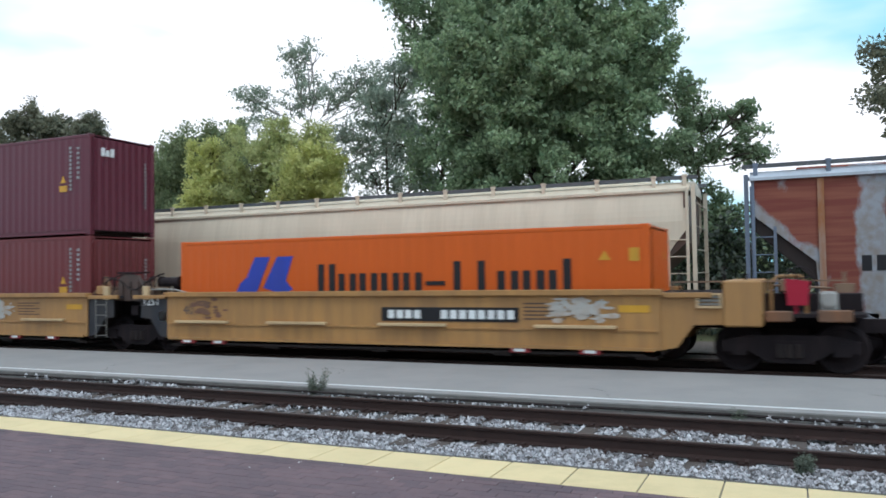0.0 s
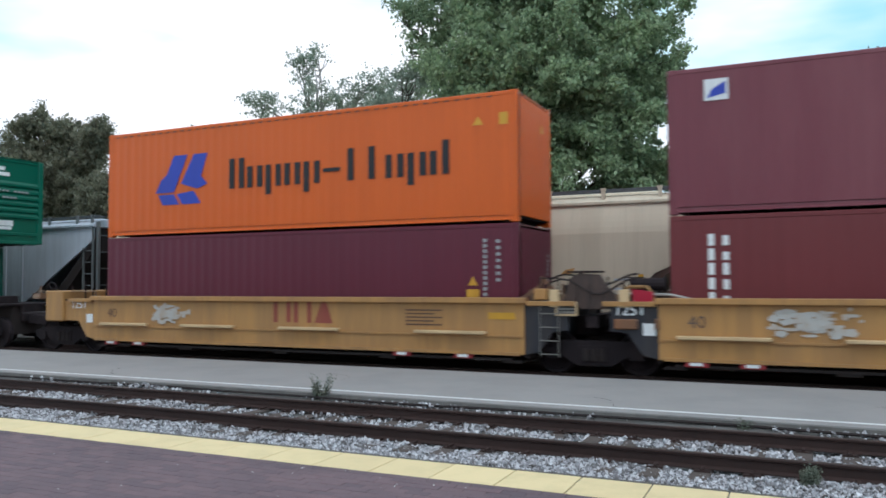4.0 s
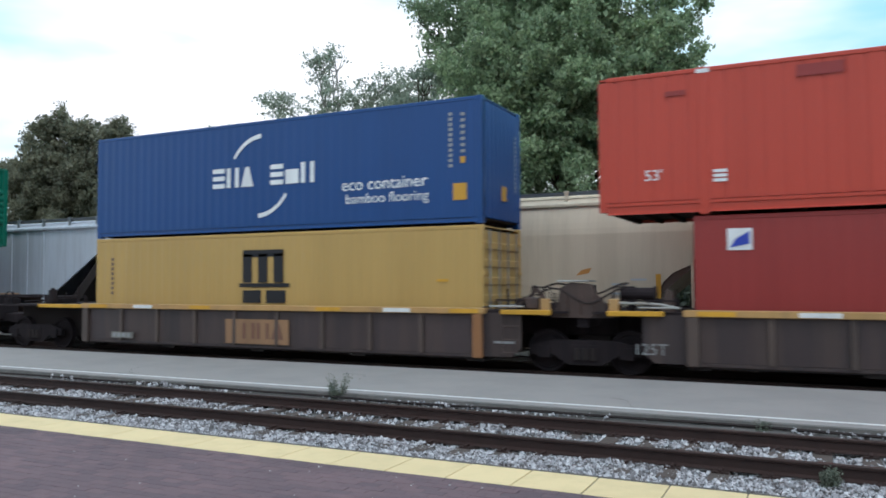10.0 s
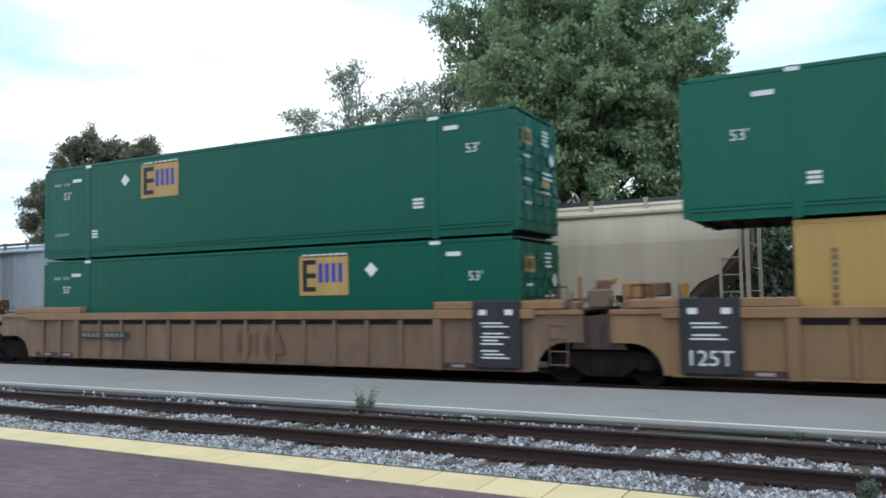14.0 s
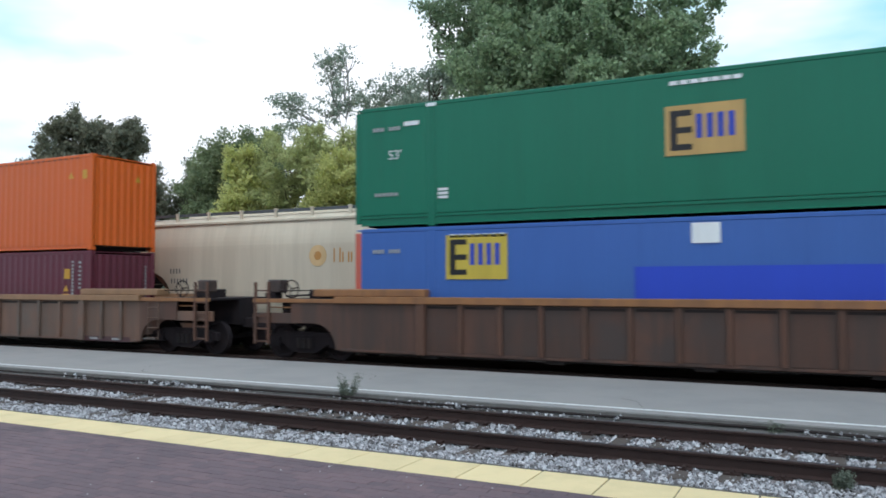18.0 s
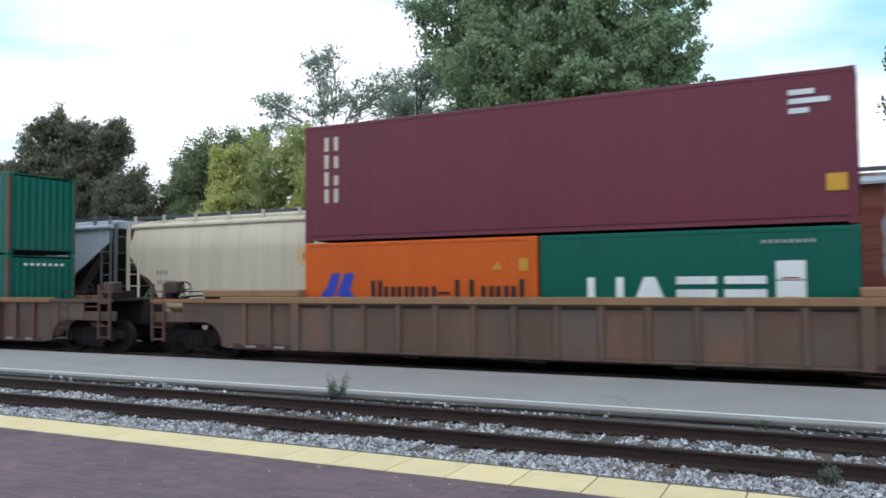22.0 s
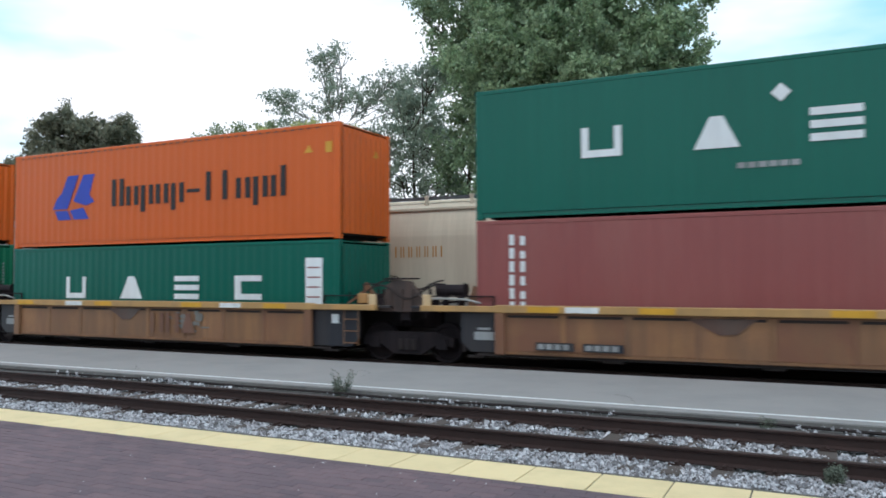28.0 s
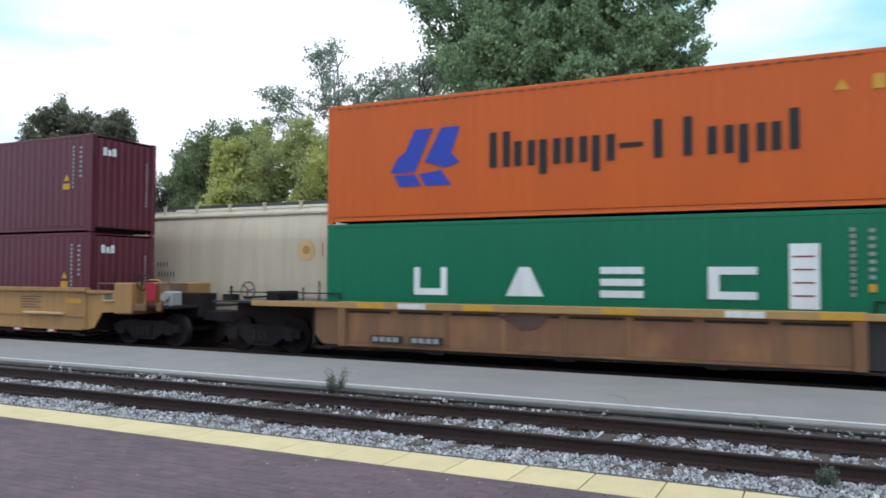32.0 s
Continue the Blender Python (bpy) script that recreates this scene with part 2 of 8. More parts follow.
OCHRE_INK = paint("ochre lettering paint", (0.52, 0.25, 0.07), grime=0.4, grime_col=(0.5, 0.4, 0.3))
CAR_TAWNY = paint("tawny brown car paint", (0.23, 0.105, 0.05), vary=0.42, grime=0.7, grime_col=(0.10, 0.06, 0.04), runs=0.6, run_col=(0.11, 0.07, 0.05), run_scale=2.0)
PANEL_BLUE = paint("blue black panel paint", (0.022, 0.024, 0.032), grime=0.5, grime_col=(0.06, 0.05, 0.045), runs=0.5, run_col=(0.05, 0.042, 0.04), run_scale=3.0)
WORN_RED = paint("worn red lettering paint", (0.25, 0.060, 0.042), grime=0.5, grime_col=(0.30, 0.15, 0.06))
FAINT_INK = paint("faint brown lettering paint", (0.175, 0.085, 0.058), grime=0.5, grime_col=(0.2, 0.12, 0.07))
TANK_STEEL = surface("brushed tank steel", (0.52, 0.59, 0.67), rough=0.28, metal=0.55, grime=0.15, grime_col=(0.35, 0.32, 0.28), bump=0.02)
FRAME_RED = paint("frame brick red paint", (0.30, 0.03, 0.035))
HOPPER_CREAM = paint("cream hopper paint", (0.66, 0.57, 0.44), grime=0.22, grime_col=(0.40, 0.34, 0.26), grime_scale=0.5, runs=0.45, run_col=(0.52, 0.44, 0.33), run_scale=1.8)
HOPPER_GREY = paint("pale grey hopper paint", (0.50, 0.54, 0.60), grime=0.3, grime_col=(0.33, 0.34, 0.36), grime_scale=0.8, runs=0.4, run_col=(0.36, 0.38, 0.42), run_scale=3.0)
BOARD_GREY = paint("dark walkway steel", (0.10, 0.11, 0.12), grime=0.35)
BLUE_GREY = paint("blue grey steel paint", (0.16, 0.20, 0.27), grime=0.35)
RAIL = surface("brown rail steel", (0.052, 0.031, 0.027), rough=0.55, metal=0.35, grime=0.4, grime_col=(0.03, 0.02, 0.018), streak=1.0, grime_scale=6)
RAIL_HEAD = surface("worn rail head", (0.10, 0.085, 0.075), rough=0.4, metal=0.8, grime=0.4, streak=1.0, grime_scale=4)
TIE = surface("weathered sleeper timber", (0.085, 0.066, 0.058), rough=0.9, grime=0.5, streak=1.0, grime_scale=5, bump=0.5, fine=25)
STONE = surface("pale ballast stone", (0.47, 0.46, 0.45), rough=0.9, vary=0.45, grime=0.4, grime_col=(0.16, 0.14, 0.12), streak=1.0, grime_scale=9, bump=0.3)
BED = surface("ballast bed", (0.11, 0.105, 0.10), rough=0.95, vary=0.3, grime=0.5, grime_col=(0.05, 0.045, 0.04), streak=1.0, grime_scale=7, fine=24, bump=1.0)
DARK_BED = surface("oily ballast bed", (0.15, 0.120, 0.105), rough=0.95, vary=0.3, grime=0.5, streak=1.0, grime_scale=7, fine=24, bump=1.0)
ASPHALT = surface("pale worn asphalt", (0.285, 0.266, 0.254), rough=0.9, vary=0.10, grime=0.25, grime_col=(0.15, 0.15, 0.15), streak=1.0, grime_scale=0.7, fine=60, bump=0.3)
DARK_KERB = surface("dark grey kerb", (0.075, 0.068, 0.060), rough=0.9, vary=0.2, grime=0.4, grime_col=(0.10, 0.09, 0.08), streak=1.0, grime_scale=3, bump=0.4)
PAVER_BED = surface("sandy joint bed", (0.085, 0.066, 0.072), rough=1.0, vary=0.2, grime=0.4, streak=1.0, bump=0.4)
KERB = surface("aged concrete kerb", (0.17, 0.162, 0.15), rough=0.9, vary=0.1, grime=0.45, grime_col=(0.07, 0.065, 0.06), streak=1.0, grime_scale=3, bump=0.4)
LINE = surface("worn white line paint", (0.72, 0.72, 0.70), rough=0.8, grime=0.35, grime_col=(0.30, 0.30, 0.30), streak=1.0, grime_scale=6)
TACTILE = surface("pale yellow tactile tile", (0.69, 0.545, 0.30), rough=0.75, vary=0.10, grime=0.22, grime_col=(0.38, 0.31, 0.16), streak=1.0, grime_scale=2.5, fine=50, bump=0.2)
GROUND = surface("dry grass and dirt", (0.10, 0.105, 0.05), rough=1.0, vary=0.3, grime=0.7, grime_col=(0.14, 0.11, 0.07), streak=1.0, grime_scale=0.6, fine=12, bump=1.0)
CAR_WHITE = paint("glossy white car paint", (0.80, 0.81, 0.82), rough=0.25, grime=0.05)
CAR_GLASS = surface("dark car glass", (0.02, 0.025, 0.03), rough=0.1, grime=0.0, bump=0)
UNSEEN_BRICK = surface("brown brick of the unseen wall", (0.16, 0.085, 0.06), rough=0.9, grime=0.3)
BARK = surface("grey brown bark", (0.085, 0.068, 0.052), rough=0.95, grime=0.5, streak=0.3, grime_scale=5, bump=0.8, fine=18)
PALE_BARK = surface("pale birch bark", (0.36, 0.34, 0.31), rough=0.9, grime=0.6, grime_col=(0.07, 0.06, 0.05), streak=2.0, grime_scale=6)


def paver_material():
    m = bpy.data.materials.new("purple brick pavers")
    m.use_nodes = True
    nt = m.node_tree
    p = nt.nodes["Principled BSDF"]
    p.inputs["Roughness"].default_value = 0.85
    link = nt.links.new
    tc = nt.nodes.new("ShaderNodeTexCoord")
    info = nt.nodes.new("ShaderNodeObjectInfo")
    geo = nt.nodes.new("ShaderNodeNewGeometry")
    both = nt.nodes.new("ShaderNodeMath")
    both.operation = "ADD"
    link(info.outputs["Random"], both.inputs[0])
    link(geo.outputs["Random Per Island"], both.inputs[1])
    part_of = nt.nodes.new("ShaderNodeMath")
    part_of.operation = "FRACT"
    link(both.outputs[0], part_of.inputs[0])
    br = nt.nodes.new("ShaderNodeValToRGB")
    br.color_ramp.elements[0].color = (0.112, 0.079, 0.089, 1)
    br.color_ramp.elements[1].color = (0.156, 0.102, 0.109, 1)
    mid = br.color_ramp.elements.new(0.5)
    mid.color = (0.135, 0.092, 0.101, 1)
    link(part_of.outputs[0], br.inputs["Fac"])
    n = nt.nodes.new("ShaderNodeTexNoise")
    n.inputs["Scale"].default_value = 0.9
    n.inputs["Detail"].default_value = 6
    link(tc.outputs["Object"], n.inputs["Vector"])
    n2 = nt.nodes.new("ShaderNodeTexNoise")
    n2.inputs["Scale"].default_value = 70
    link(tc.outputs["Object"], n2.inputs["Vector"])
    mix = nt.nodes.new("ShaderNodeMix")
    mix.data_type = "RGBA"
    mix.blend_type = "MULTIPLY"
    mix.inputs[0].default_value = 0.55
    ramp = nt.nodes.new("ShaderNodeValToRGB")
    ramp.color_ramp.elements[0].position = 0.3
    ramp.color_ramp.elements[0].color = (0.62, 0.62, 0.66, 1)
    ramp.color_ramp.elements[1].position = 0.7
    ramp.color_ramp.elements[1].color = (1.25, 1.2, 1.22, 1)
    link(n.outputs["Fac"], ramp.inputs["Fac"])
    link(br.outputs["Color"], mix.inputs[6])
    link(ramp.outputs["Color"], mix.inputs[7])
    link(mix.outputs[2], p.inputs["Base Color"])
    b = nt.nodes.new("ShaderNodeBump")
    b.inputs["Strength"].default_value = 0.35
    b.inputs["Distance"].default_value = 0.01
    link(n2.outputs["Fac"], b.inputs["Height"])
    link(b.outputs["Normal"], p.inputs["Normal"])
    return m


PAVERS = paver_material()


def peeling_material():
    """Red rust plate from which pale primer shows: along the sloping end cut, low on the sides and in ragged patches."""
    m = bpy.data.materials.new("peeling rusty hopper plate")
    m.use_nodes = True
    nt = m.node_tree
    p = nt.nodes["Principled BSDF"]
    p.inputs["Roughness"].default_value = 0.75
    link = nt.links.new

    def node(kind, **values):
        n = nt.nodes.new(kind)
        for k, v in values.items():
            n.inputs[k].default_value = v
        return n

    def calc(op, a, b):
        n = nt.nodes.new("ShaderNodeMath")
        n.operation = op
        for i, v in enumerate((a, b)):
            if isinstance(v, (int, float)):
                n.inputs[i].default_value = v
            else:
                link(v, n.inputs[i])
        return n.outputs[0]

    def ramp(v, a, b, lo=0.0, hi=1.0):
        n = nt.nodes.new("ShaderNodeMapRange")
        n.inputs["From Min"].default_value, n.inputs["From Max"].default_value = a, b
        n.inputs["To Min"].default_value, n.inputs["To Max"].default_value = lo, hi
        link(v, n.inputs["Value"])
        return n.outputs["Result"]

    def mix(f, a, b):
        n = nt.nodes.new("ShaderNodeMix")
        n.data_type = "RGBA"
        link(f, n.inputs[0])
        for i, v in ((6, a), (7, b)):
            if isinstance(v, tuple):
                n.inputs[i].default_value = (*v, 1)
            else:
                link(v, n.inputs[i])
        return n.outputs[2]

    tc = nt.nodes.new("ShaderNodeTexCoord")
    xyz = nt.nodes.new("ShaderNodeSeparateXYZ")
    link(tc.outputs["Object"], xyz.inputs[0])
    x, z = xyz.outputs[0], xyz.outputs[2]
    mp = node("ShaderNodeMapping", Scale=(1.0, 1.0, 0.6))
    link(tc.outputs["Object"], mp.inputs["Vector"])
    broad = node("ShaderNodeTexNoise", Scale=1.1, Detail=7.0, Roughness=0.6)
    fine = node("ShaderNodeTexNoise", Scale=5.0, Detail=6.0)
    level = node("ShaderNodeMapping", Scale=(0.25, 1.0, 5.0))
    link(tc.outputs["Object"], level.inputs["Vector"])
    streak = node("ShaderNodeTexNoise", Scale=2.2, Detail=4.0)
    link(mp.outputs[0], broad.inputs["Vector"])
    link(tc.outputs["Object"], fine.inputs["Vector"])
    link(level.outputs[0], streak.inputs["Vector"])
    over = calc("ADD", z, calc("MULTIPLY", calc("ADD", x, 9.3), 0.845))
    near_cut = calc("MULTIPLY", ramp(over, 3.75, 4.10, 1.0, 0.0), ramp(x, -7.85, -7.8, 1.0, 0.0))
    low = calc("MULTIPLY", ramp(z, 2.2, 3.0, 1.0, 0.0), ramp(x, -7.3, -6.9))
    band = calc("MULTIPLY", ramp(x, -7.25, -7.05), ramp(x, -6.3, -6.0, 1.0, 0.0))
    bias = calc("MAXIMUM", calc("MAXIMUM", near_cut, low), calc("MULTIPLY", band, 0.7))
    pale = ramp(calc("ADD", broad.outputs["Fac"], calc("MULTIPLY", bias, 0.26)), 0.60, 0.70)
    rust = mix(ramp(streak.outputs["Fac"], 0.40, 0.66), (0.175, 0.040, 0.027), (0.235, 0.078, 0.046))
    primer = mix(ramp(fine.outputs["Fac"], 0.38, 0.66), (0.31, 0.325, 0.36), (0.25, 0.225, 0.205))
    link(mix(pale, rust, primer), p.inputs["Base Color"])
    b = node("ShaderNodeBump", Strength=0.15, Distance=0.01)
    link(fine.outputs["Fac"], b.inputs["Height"])
    link(b.outputs["Normal"], p.inputs["Normal"])
    return m


HOPPER_RUST = peeling_material()
RUST_POST = surface("ochre rust post paint", (0.30, 0.13, 0.055), rough=0.8, vary=0.2, grime=0.7, grime_col=(0.36, 0.34, 0.32), grime_scale=1.5, streak=0.3)


def leaf_material(name, dark, light, through=0.35):
    m = bpy.data.materials.new(name)
    m.use_nodes = True
    nt = m.node_tree
    p = nt.nodes["Principled BSDF"]
    p.inputs["Roughness"].default_value = 0.55
    link = nt.links.new
    geo = nt.nodes.new("ShaderNodeNewGeometry")
    tc = nt.nodes.new("ShaderNodeTexCoord")
    n = nt.nodes.new("ShaderNodeTexNoise")
    n.inputs["Scale"].default_value = 0.9
    n.inputs["Detail"].default_value = 3
    link(tc.outputs["Object"], n.inputs["Vector"])
    add = nt.nodes.new("ShaderNodeMath")
    add.operation = "MULTIPLY_ADD"
    add.inputs[1].default_value = 0.72
    sub = nt.nodes.new("ShaderNodeMath")
    sub.operation = "MULTIPLY_ADD"
    sub.inputs[1].default_value = 1.4
    sub.inputs[2].default_value = -0.56
    link(n.outputs["Fac"], sub.inputs[0])
    link(geo.outputs["Random Per Island"], add.inputs[0])
    link(sub.outputs[0], add.inputs[2])
    ramp = nt.nodes.new("ShaderNodeValToRGB")
    ramp.color_ramp.elements[0].color = (*dark, 1)
    ramp.color_ramp.elements[1].color = (*light, 1)
    link(add.outputs[0], ramp.inputs["Fac"])
    link(ramp.outputs["Color"], p.inputs["Base Color"])
    tr = nt.nodes.new("ShaderNodeBsdfTranslucent")
    link(ramp.outputs["Color"], tr.inputs["Color"])
    mx = nt.nodes.new("ShaderNodeMixShader")
    mx.inputs[0].default_value = through
    out = nt.nodes["Material Output"]
    link(p.outputs[0], mx.inputs[1])
    link(tr.outputs[0], mx.inputs[2])
    link(mx.outputs[0], out.inputs["Surface"])
    return m


LEAF_DARK = leaf_material("dark green leaves", (0.150, 0.190, 0.095), (0.36, 0.41, 0.22), 0.5)
LEAF_GREEN = leaf_material("mid green leaves", (0.130, 0.190, 0.105), (0.37, 0.46, 0.27), 0.5)
LEAF_YELLOW = leaf_material("yellow green leaves", (0.45, 0.47, 0.15), (0.76, 0.75, 0.32), 0.5)
LEAF_OLIVE = leaf_material("olive green leaves", (0.36, 0.39, 0.17), (0.64, 0.66, 0.31), 0.5)
LEAF_GREY = leaf_material("grey green leaves", (0.20, 0.24, 0.185), (0.44, 0.49, 0.38), 0.5)
LEAF_CROWN = leaf_material("broad crown leaves", (0.150, 0.212, 0.118), (0.475, 0.59, 0.35), 0.5)
LEAF_BROWN = leaf_material("dull brown green leaves", (0.115, 0.122, 0.085), (0.27, 0.265, 0.175), 0.45)
# the shade among the scrub is put into this near-black leaf colour
LEAF_SCRUB = leaf_material("scrub leaves darkened for shade", (0.018, 0.026, 0.017), (0.075, 0.095, 0.06), 0.25)
WEED_LEAF = leaf_material("dusty weed leaves", (0.10, 0.12, 0.085), (0.23, 0.25, 0.19))

# ---- mesh helpers ----
MESHES = {}


def box(bm, x0, x1, y0, y1, z0, z1):
    v = [bm.verts.new(p) for p in ((x0, y0, z0), (x1, y0, z0), (x1, y1, z0), (x0, y1, z0), (x0, y0, z1), (x1, y0, z1), (x1, y1, z1), (x0, y1, z1))]
    for f in ((3, 2, 1, 0), (4, 5, 6, 7), (0, 1, 5, 4), (1, 2, 6, 5), (2, 3, 7, 6), (3, 0, 4, 7)):
        bm.faces.new([v[i] for i in f])


def bevel_box(bm, x0, x1, y0, y1, z0, z1, r):
    """A box with chamfered edges along all twelve sides."""
    start = len(bm.verts)
    box(bm, x0, x1, y0, y1, z0, z1)
    bm.verts.ensure_lookup_table()
    edges = {e for v in bm.verts[start:] for e in v.link_edges}
    bmesh.ops.bevel(bm, geom=list(edges), offset=r, segments=1, affect="EDGES")


def slab(bm, pts, y0, y1):
    """A flat outline in x and z, extruded from y0 to y1 (y0 nearer the viewer)."""
    a = [bm.verts.new((x, y0, z)) for x, z in pts]
    b = [bm.verts.new((x, y1, z)) for x, z in pts]
    n = len(pts)
    bm.faces.new(a)
    bm.faces.new(b[::-1])
    for i in range(n):
        bm.faces.new((a[i], b[i], b[(i + 1) % n], a[(i + 1) % n]))


def along_x(bm, pts, x0, x1):
    """An outline in y and z, drawn from x0 to x1."""
    a = [bm.verts.new((x0, y, z)) for y, z in pts]
    b = [bm.verts.new((x1, y, z)) for y, z in pts]
    n = len(pts)
    bm.faces.new(a[::-1])
    bm.faces.new(b)
    for i in range(n):
        bm.faces.new((a[i], a[(i + 1) % n], b[(i + 1) % n], b[i]))


def rod(bm, a, b, r, n=6):
    """A round bar from a to b."""
    a, b = Vector(a), Vector(b)
    d = (b - a).normalized()
    u = d.orthogonal().normalized()
    w = d.cross(u)
    ra, rb = [], []
    for i in range(n):
        o = (u * math.cos(2 * math.pi * i / n) + w * math.sin(2 * math.pi * i / n)) * r
        ra.append(bm.verts.new(a + o))
        rb.append(bm.verts.new(b + o))
    for i in range(n):
        j = (i + 1) % n
        bm.faces.new((ra[i], ra[j], rb[j], rb[i]))
    bm.faces.new(ra[::-1])
    bm.faces.new(rb)


def lathe_y(bm, prof, n=24, cx=0.0, cz=0.0):
    """A profile of (radius, y) turned about an axis along y."""
    rings = []
    for r, y in prof:
        rings.append([bm.verts.new((cx + r * math.cos(2 * math.pi * i / n), y, cz + r * math.sin(2 * math.pi * i / n))) for i in range(n)])
    for p, q in zip(rings, rings[1:]):
        for i in range(n):
            j = (i + 1) % n
            bm.faces.new((p[i], q[i], q[j], p[j]))
    bm.faces.new(rings[0])
    bm.faces.new(rings[-1][::-1])


def finish(bm, name, smooth=False):
    bmesh.ops.recalc_face_normals(bm, faces=bm.faces)
    me = bpy.data.meshes.new(name)
    bm.to_mesh(me)
    bm.free()
    me.materials.append(None)
    if smooth:
        for p in me.polygons:
            p.use_smooth = True
    return me


def shape(key, build, smooth=False):
    """A mesh that alike pieces share, built once for its key."""
    if key not in MESHES:
        bm = bmesh.new()
        build(bm)
        MESHES[key] = finish(bm, str(key[0]), smooth)
    return MESHES[key]


def put(name, me, mat, parent=None, at=(0, 0, 0), label="", turn=None):
    """A mesh as one object, with its own material, under a thing or a part."""
    ob = new(name, me)
    ob.parent = parent
    ob.location = at
    if turn:
        ob.rotation_euler = [radians(a) for a in turn]
    ob.material_slots[0].link = "OBJECT"
    ob.material_slots[0].material = mat
    if label:
        ob["label"] = label
    if name == "marking" and len(me.vertices) - len(me.edges) + len(me.polygons) > 2:
        ob["kind"] = "stuff"
    return ob


def part(name, build, mat, parent=None, label="", at=(0, 0, 0), key=None, smooth=False):
    me = shape(key, build, smooth) if key else None
    if me is None:
        bm = bmesh.new()
        build(bm)
        me = finish(bm, name, smooth)
    return put(name, me, mat, parent, at, label)


def thing(name, label, category, group="", kind="", at=(0, 0, 0)):
    ob = new(name)
    ob.location = at
    ob.empty_display_size = 0.2
    return tagged(ob, label, category, group, kind)


def structure(name, build, mat, label, category, at=(0, 0, 0)):
    ob = part(name, build, mat, None, "", at)
    return tagged(ob, label, category, kind="structure")


TEXTS = {}


def text_mesh(body, size):
    """Plain lettering in the built-in font, standing in the x-z plane, its lower left corner at the origin."""
    if (body, size) in TEXTS:
        return TEXTS[body, size]
    cu = bpy.data.curves.new("lettering", "FONT")
    cu.body, cu.size, cu.extrude, cu.resolution_u = body, size, 0.003, 3
    ob = new("lettering", cu)
    me = bpy.data.meshes.new_from_object(ob.evaluated_get(bpy.context.evaluated_depsgraph_get()))
    bpy.data.objects.remove(ob)
    me.transform(pose(0, 0, 0, 90, 0, 0))
    me.materials.clear()
    me.materials.append(None)
    TEXTS[body, size] = me
    return me

# ---- plan ----
RAIL_TOP = -0.26
TRACK_1, TRACK_2, TRACK_3 = 10.10, 17.04, 21.55
YARD_DROP = 0.29
GAUGE = 0.755
STRIP_Y0, STRIP_Y1 = 6.13, 6.70
FAR_Z, FAR_Y0, FAR_Y1 = -0.20, 11.32, 15.20

# ---- ground, platforms and tracks ----
structure("ground", lambda bm: box(bm, -900, 900, -400, 1500, -1.2, -0.62), GROUND, "dry grass and dirt reaching to the horizon", "ground")
platform = structure("platform", lambda bm: box(bm, -70, 60, -14, STRIP_Y0 - 0.004, -0.6, -0.012), PAVER_BED, "purple brick paved station platform", "platform")
strip = structure("tactile_strip", lambda bm: box(bm, -70, 60, STRIP_Y0 - 0.002, STRIP_Y1 + 0.002, -0.6, -0.012), KERB, "bed of the yellow tactile strip along the platform edge", "platform edge")
# unseen wall, added to keep low sky light off the train's sides
structure("wall_station", lambda bm: box(bm, -45, 35, -9.4, -9.0, -0.6, 4.6), UNSEEN_BRICK, "plain brown station wall behind the platform", "wall")
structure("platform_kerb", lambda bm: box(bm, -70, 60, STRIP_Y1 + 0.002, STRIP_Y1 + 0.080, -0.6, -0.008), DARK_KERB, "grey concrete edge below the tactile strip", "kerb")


def build_far_platform():
    structure("platform_2", lambda bm: box(bm, -160, 90, FAR_Y0 + 0.05, FAR_Y1, -0.6, FAR_Z), ASPHALT, "pale grey asphalt platform between two tracks", "platform")
    structure("kerb", lambda bm: box(bm, -160, 90, FAR_Y0, FAR_Y0 + 0.05, -0.6, FAR_Z - 0.012), KERB, "grey weathered kerb of the far platform", "kerb")
    structure("platform_line", lambda bm: box(bm, -160, 90, 11.655, 11.73, FAR_Z - 0.004, FAR_Z + 0.004), LINE, "worn white line painted along the platform", "line")
    rnd = random.Random(5)

    def cracks(bm):
        for x0, y0 in ((1.0, 13.3), (-3.1, 12.6), (-9.0, 13.8), (-14.0, 12.9)):
            x, y, a = x0, y0, rnd.uniform(-0.9, -0.3)
            for k in range(9):
                nx, ny = x + 0.16 * math.cos(a), y + 0.16 * math.sin(a)
                w = rnd.uniform(0.004, 0.010)
                v = [bm.verts.new(p) for p in ((x, y - w, FAR_Z + 0.003), (nx, ny - w, FAR_Z + 0.003), (nx, ny + w, FAR_Z + 0.003), (x, y + w, FAR_Z + 0.003))]
                bm.faces.new(v)
                x, y, a = nx, ny, a + rnd.uniform(-0.5, 0.5)

    ob = part("crack", cracks, UNDER)
    tagged(ob, "dark cracks in the pale platform asphalt", "crack", kind="stuff")


build_far_platform()


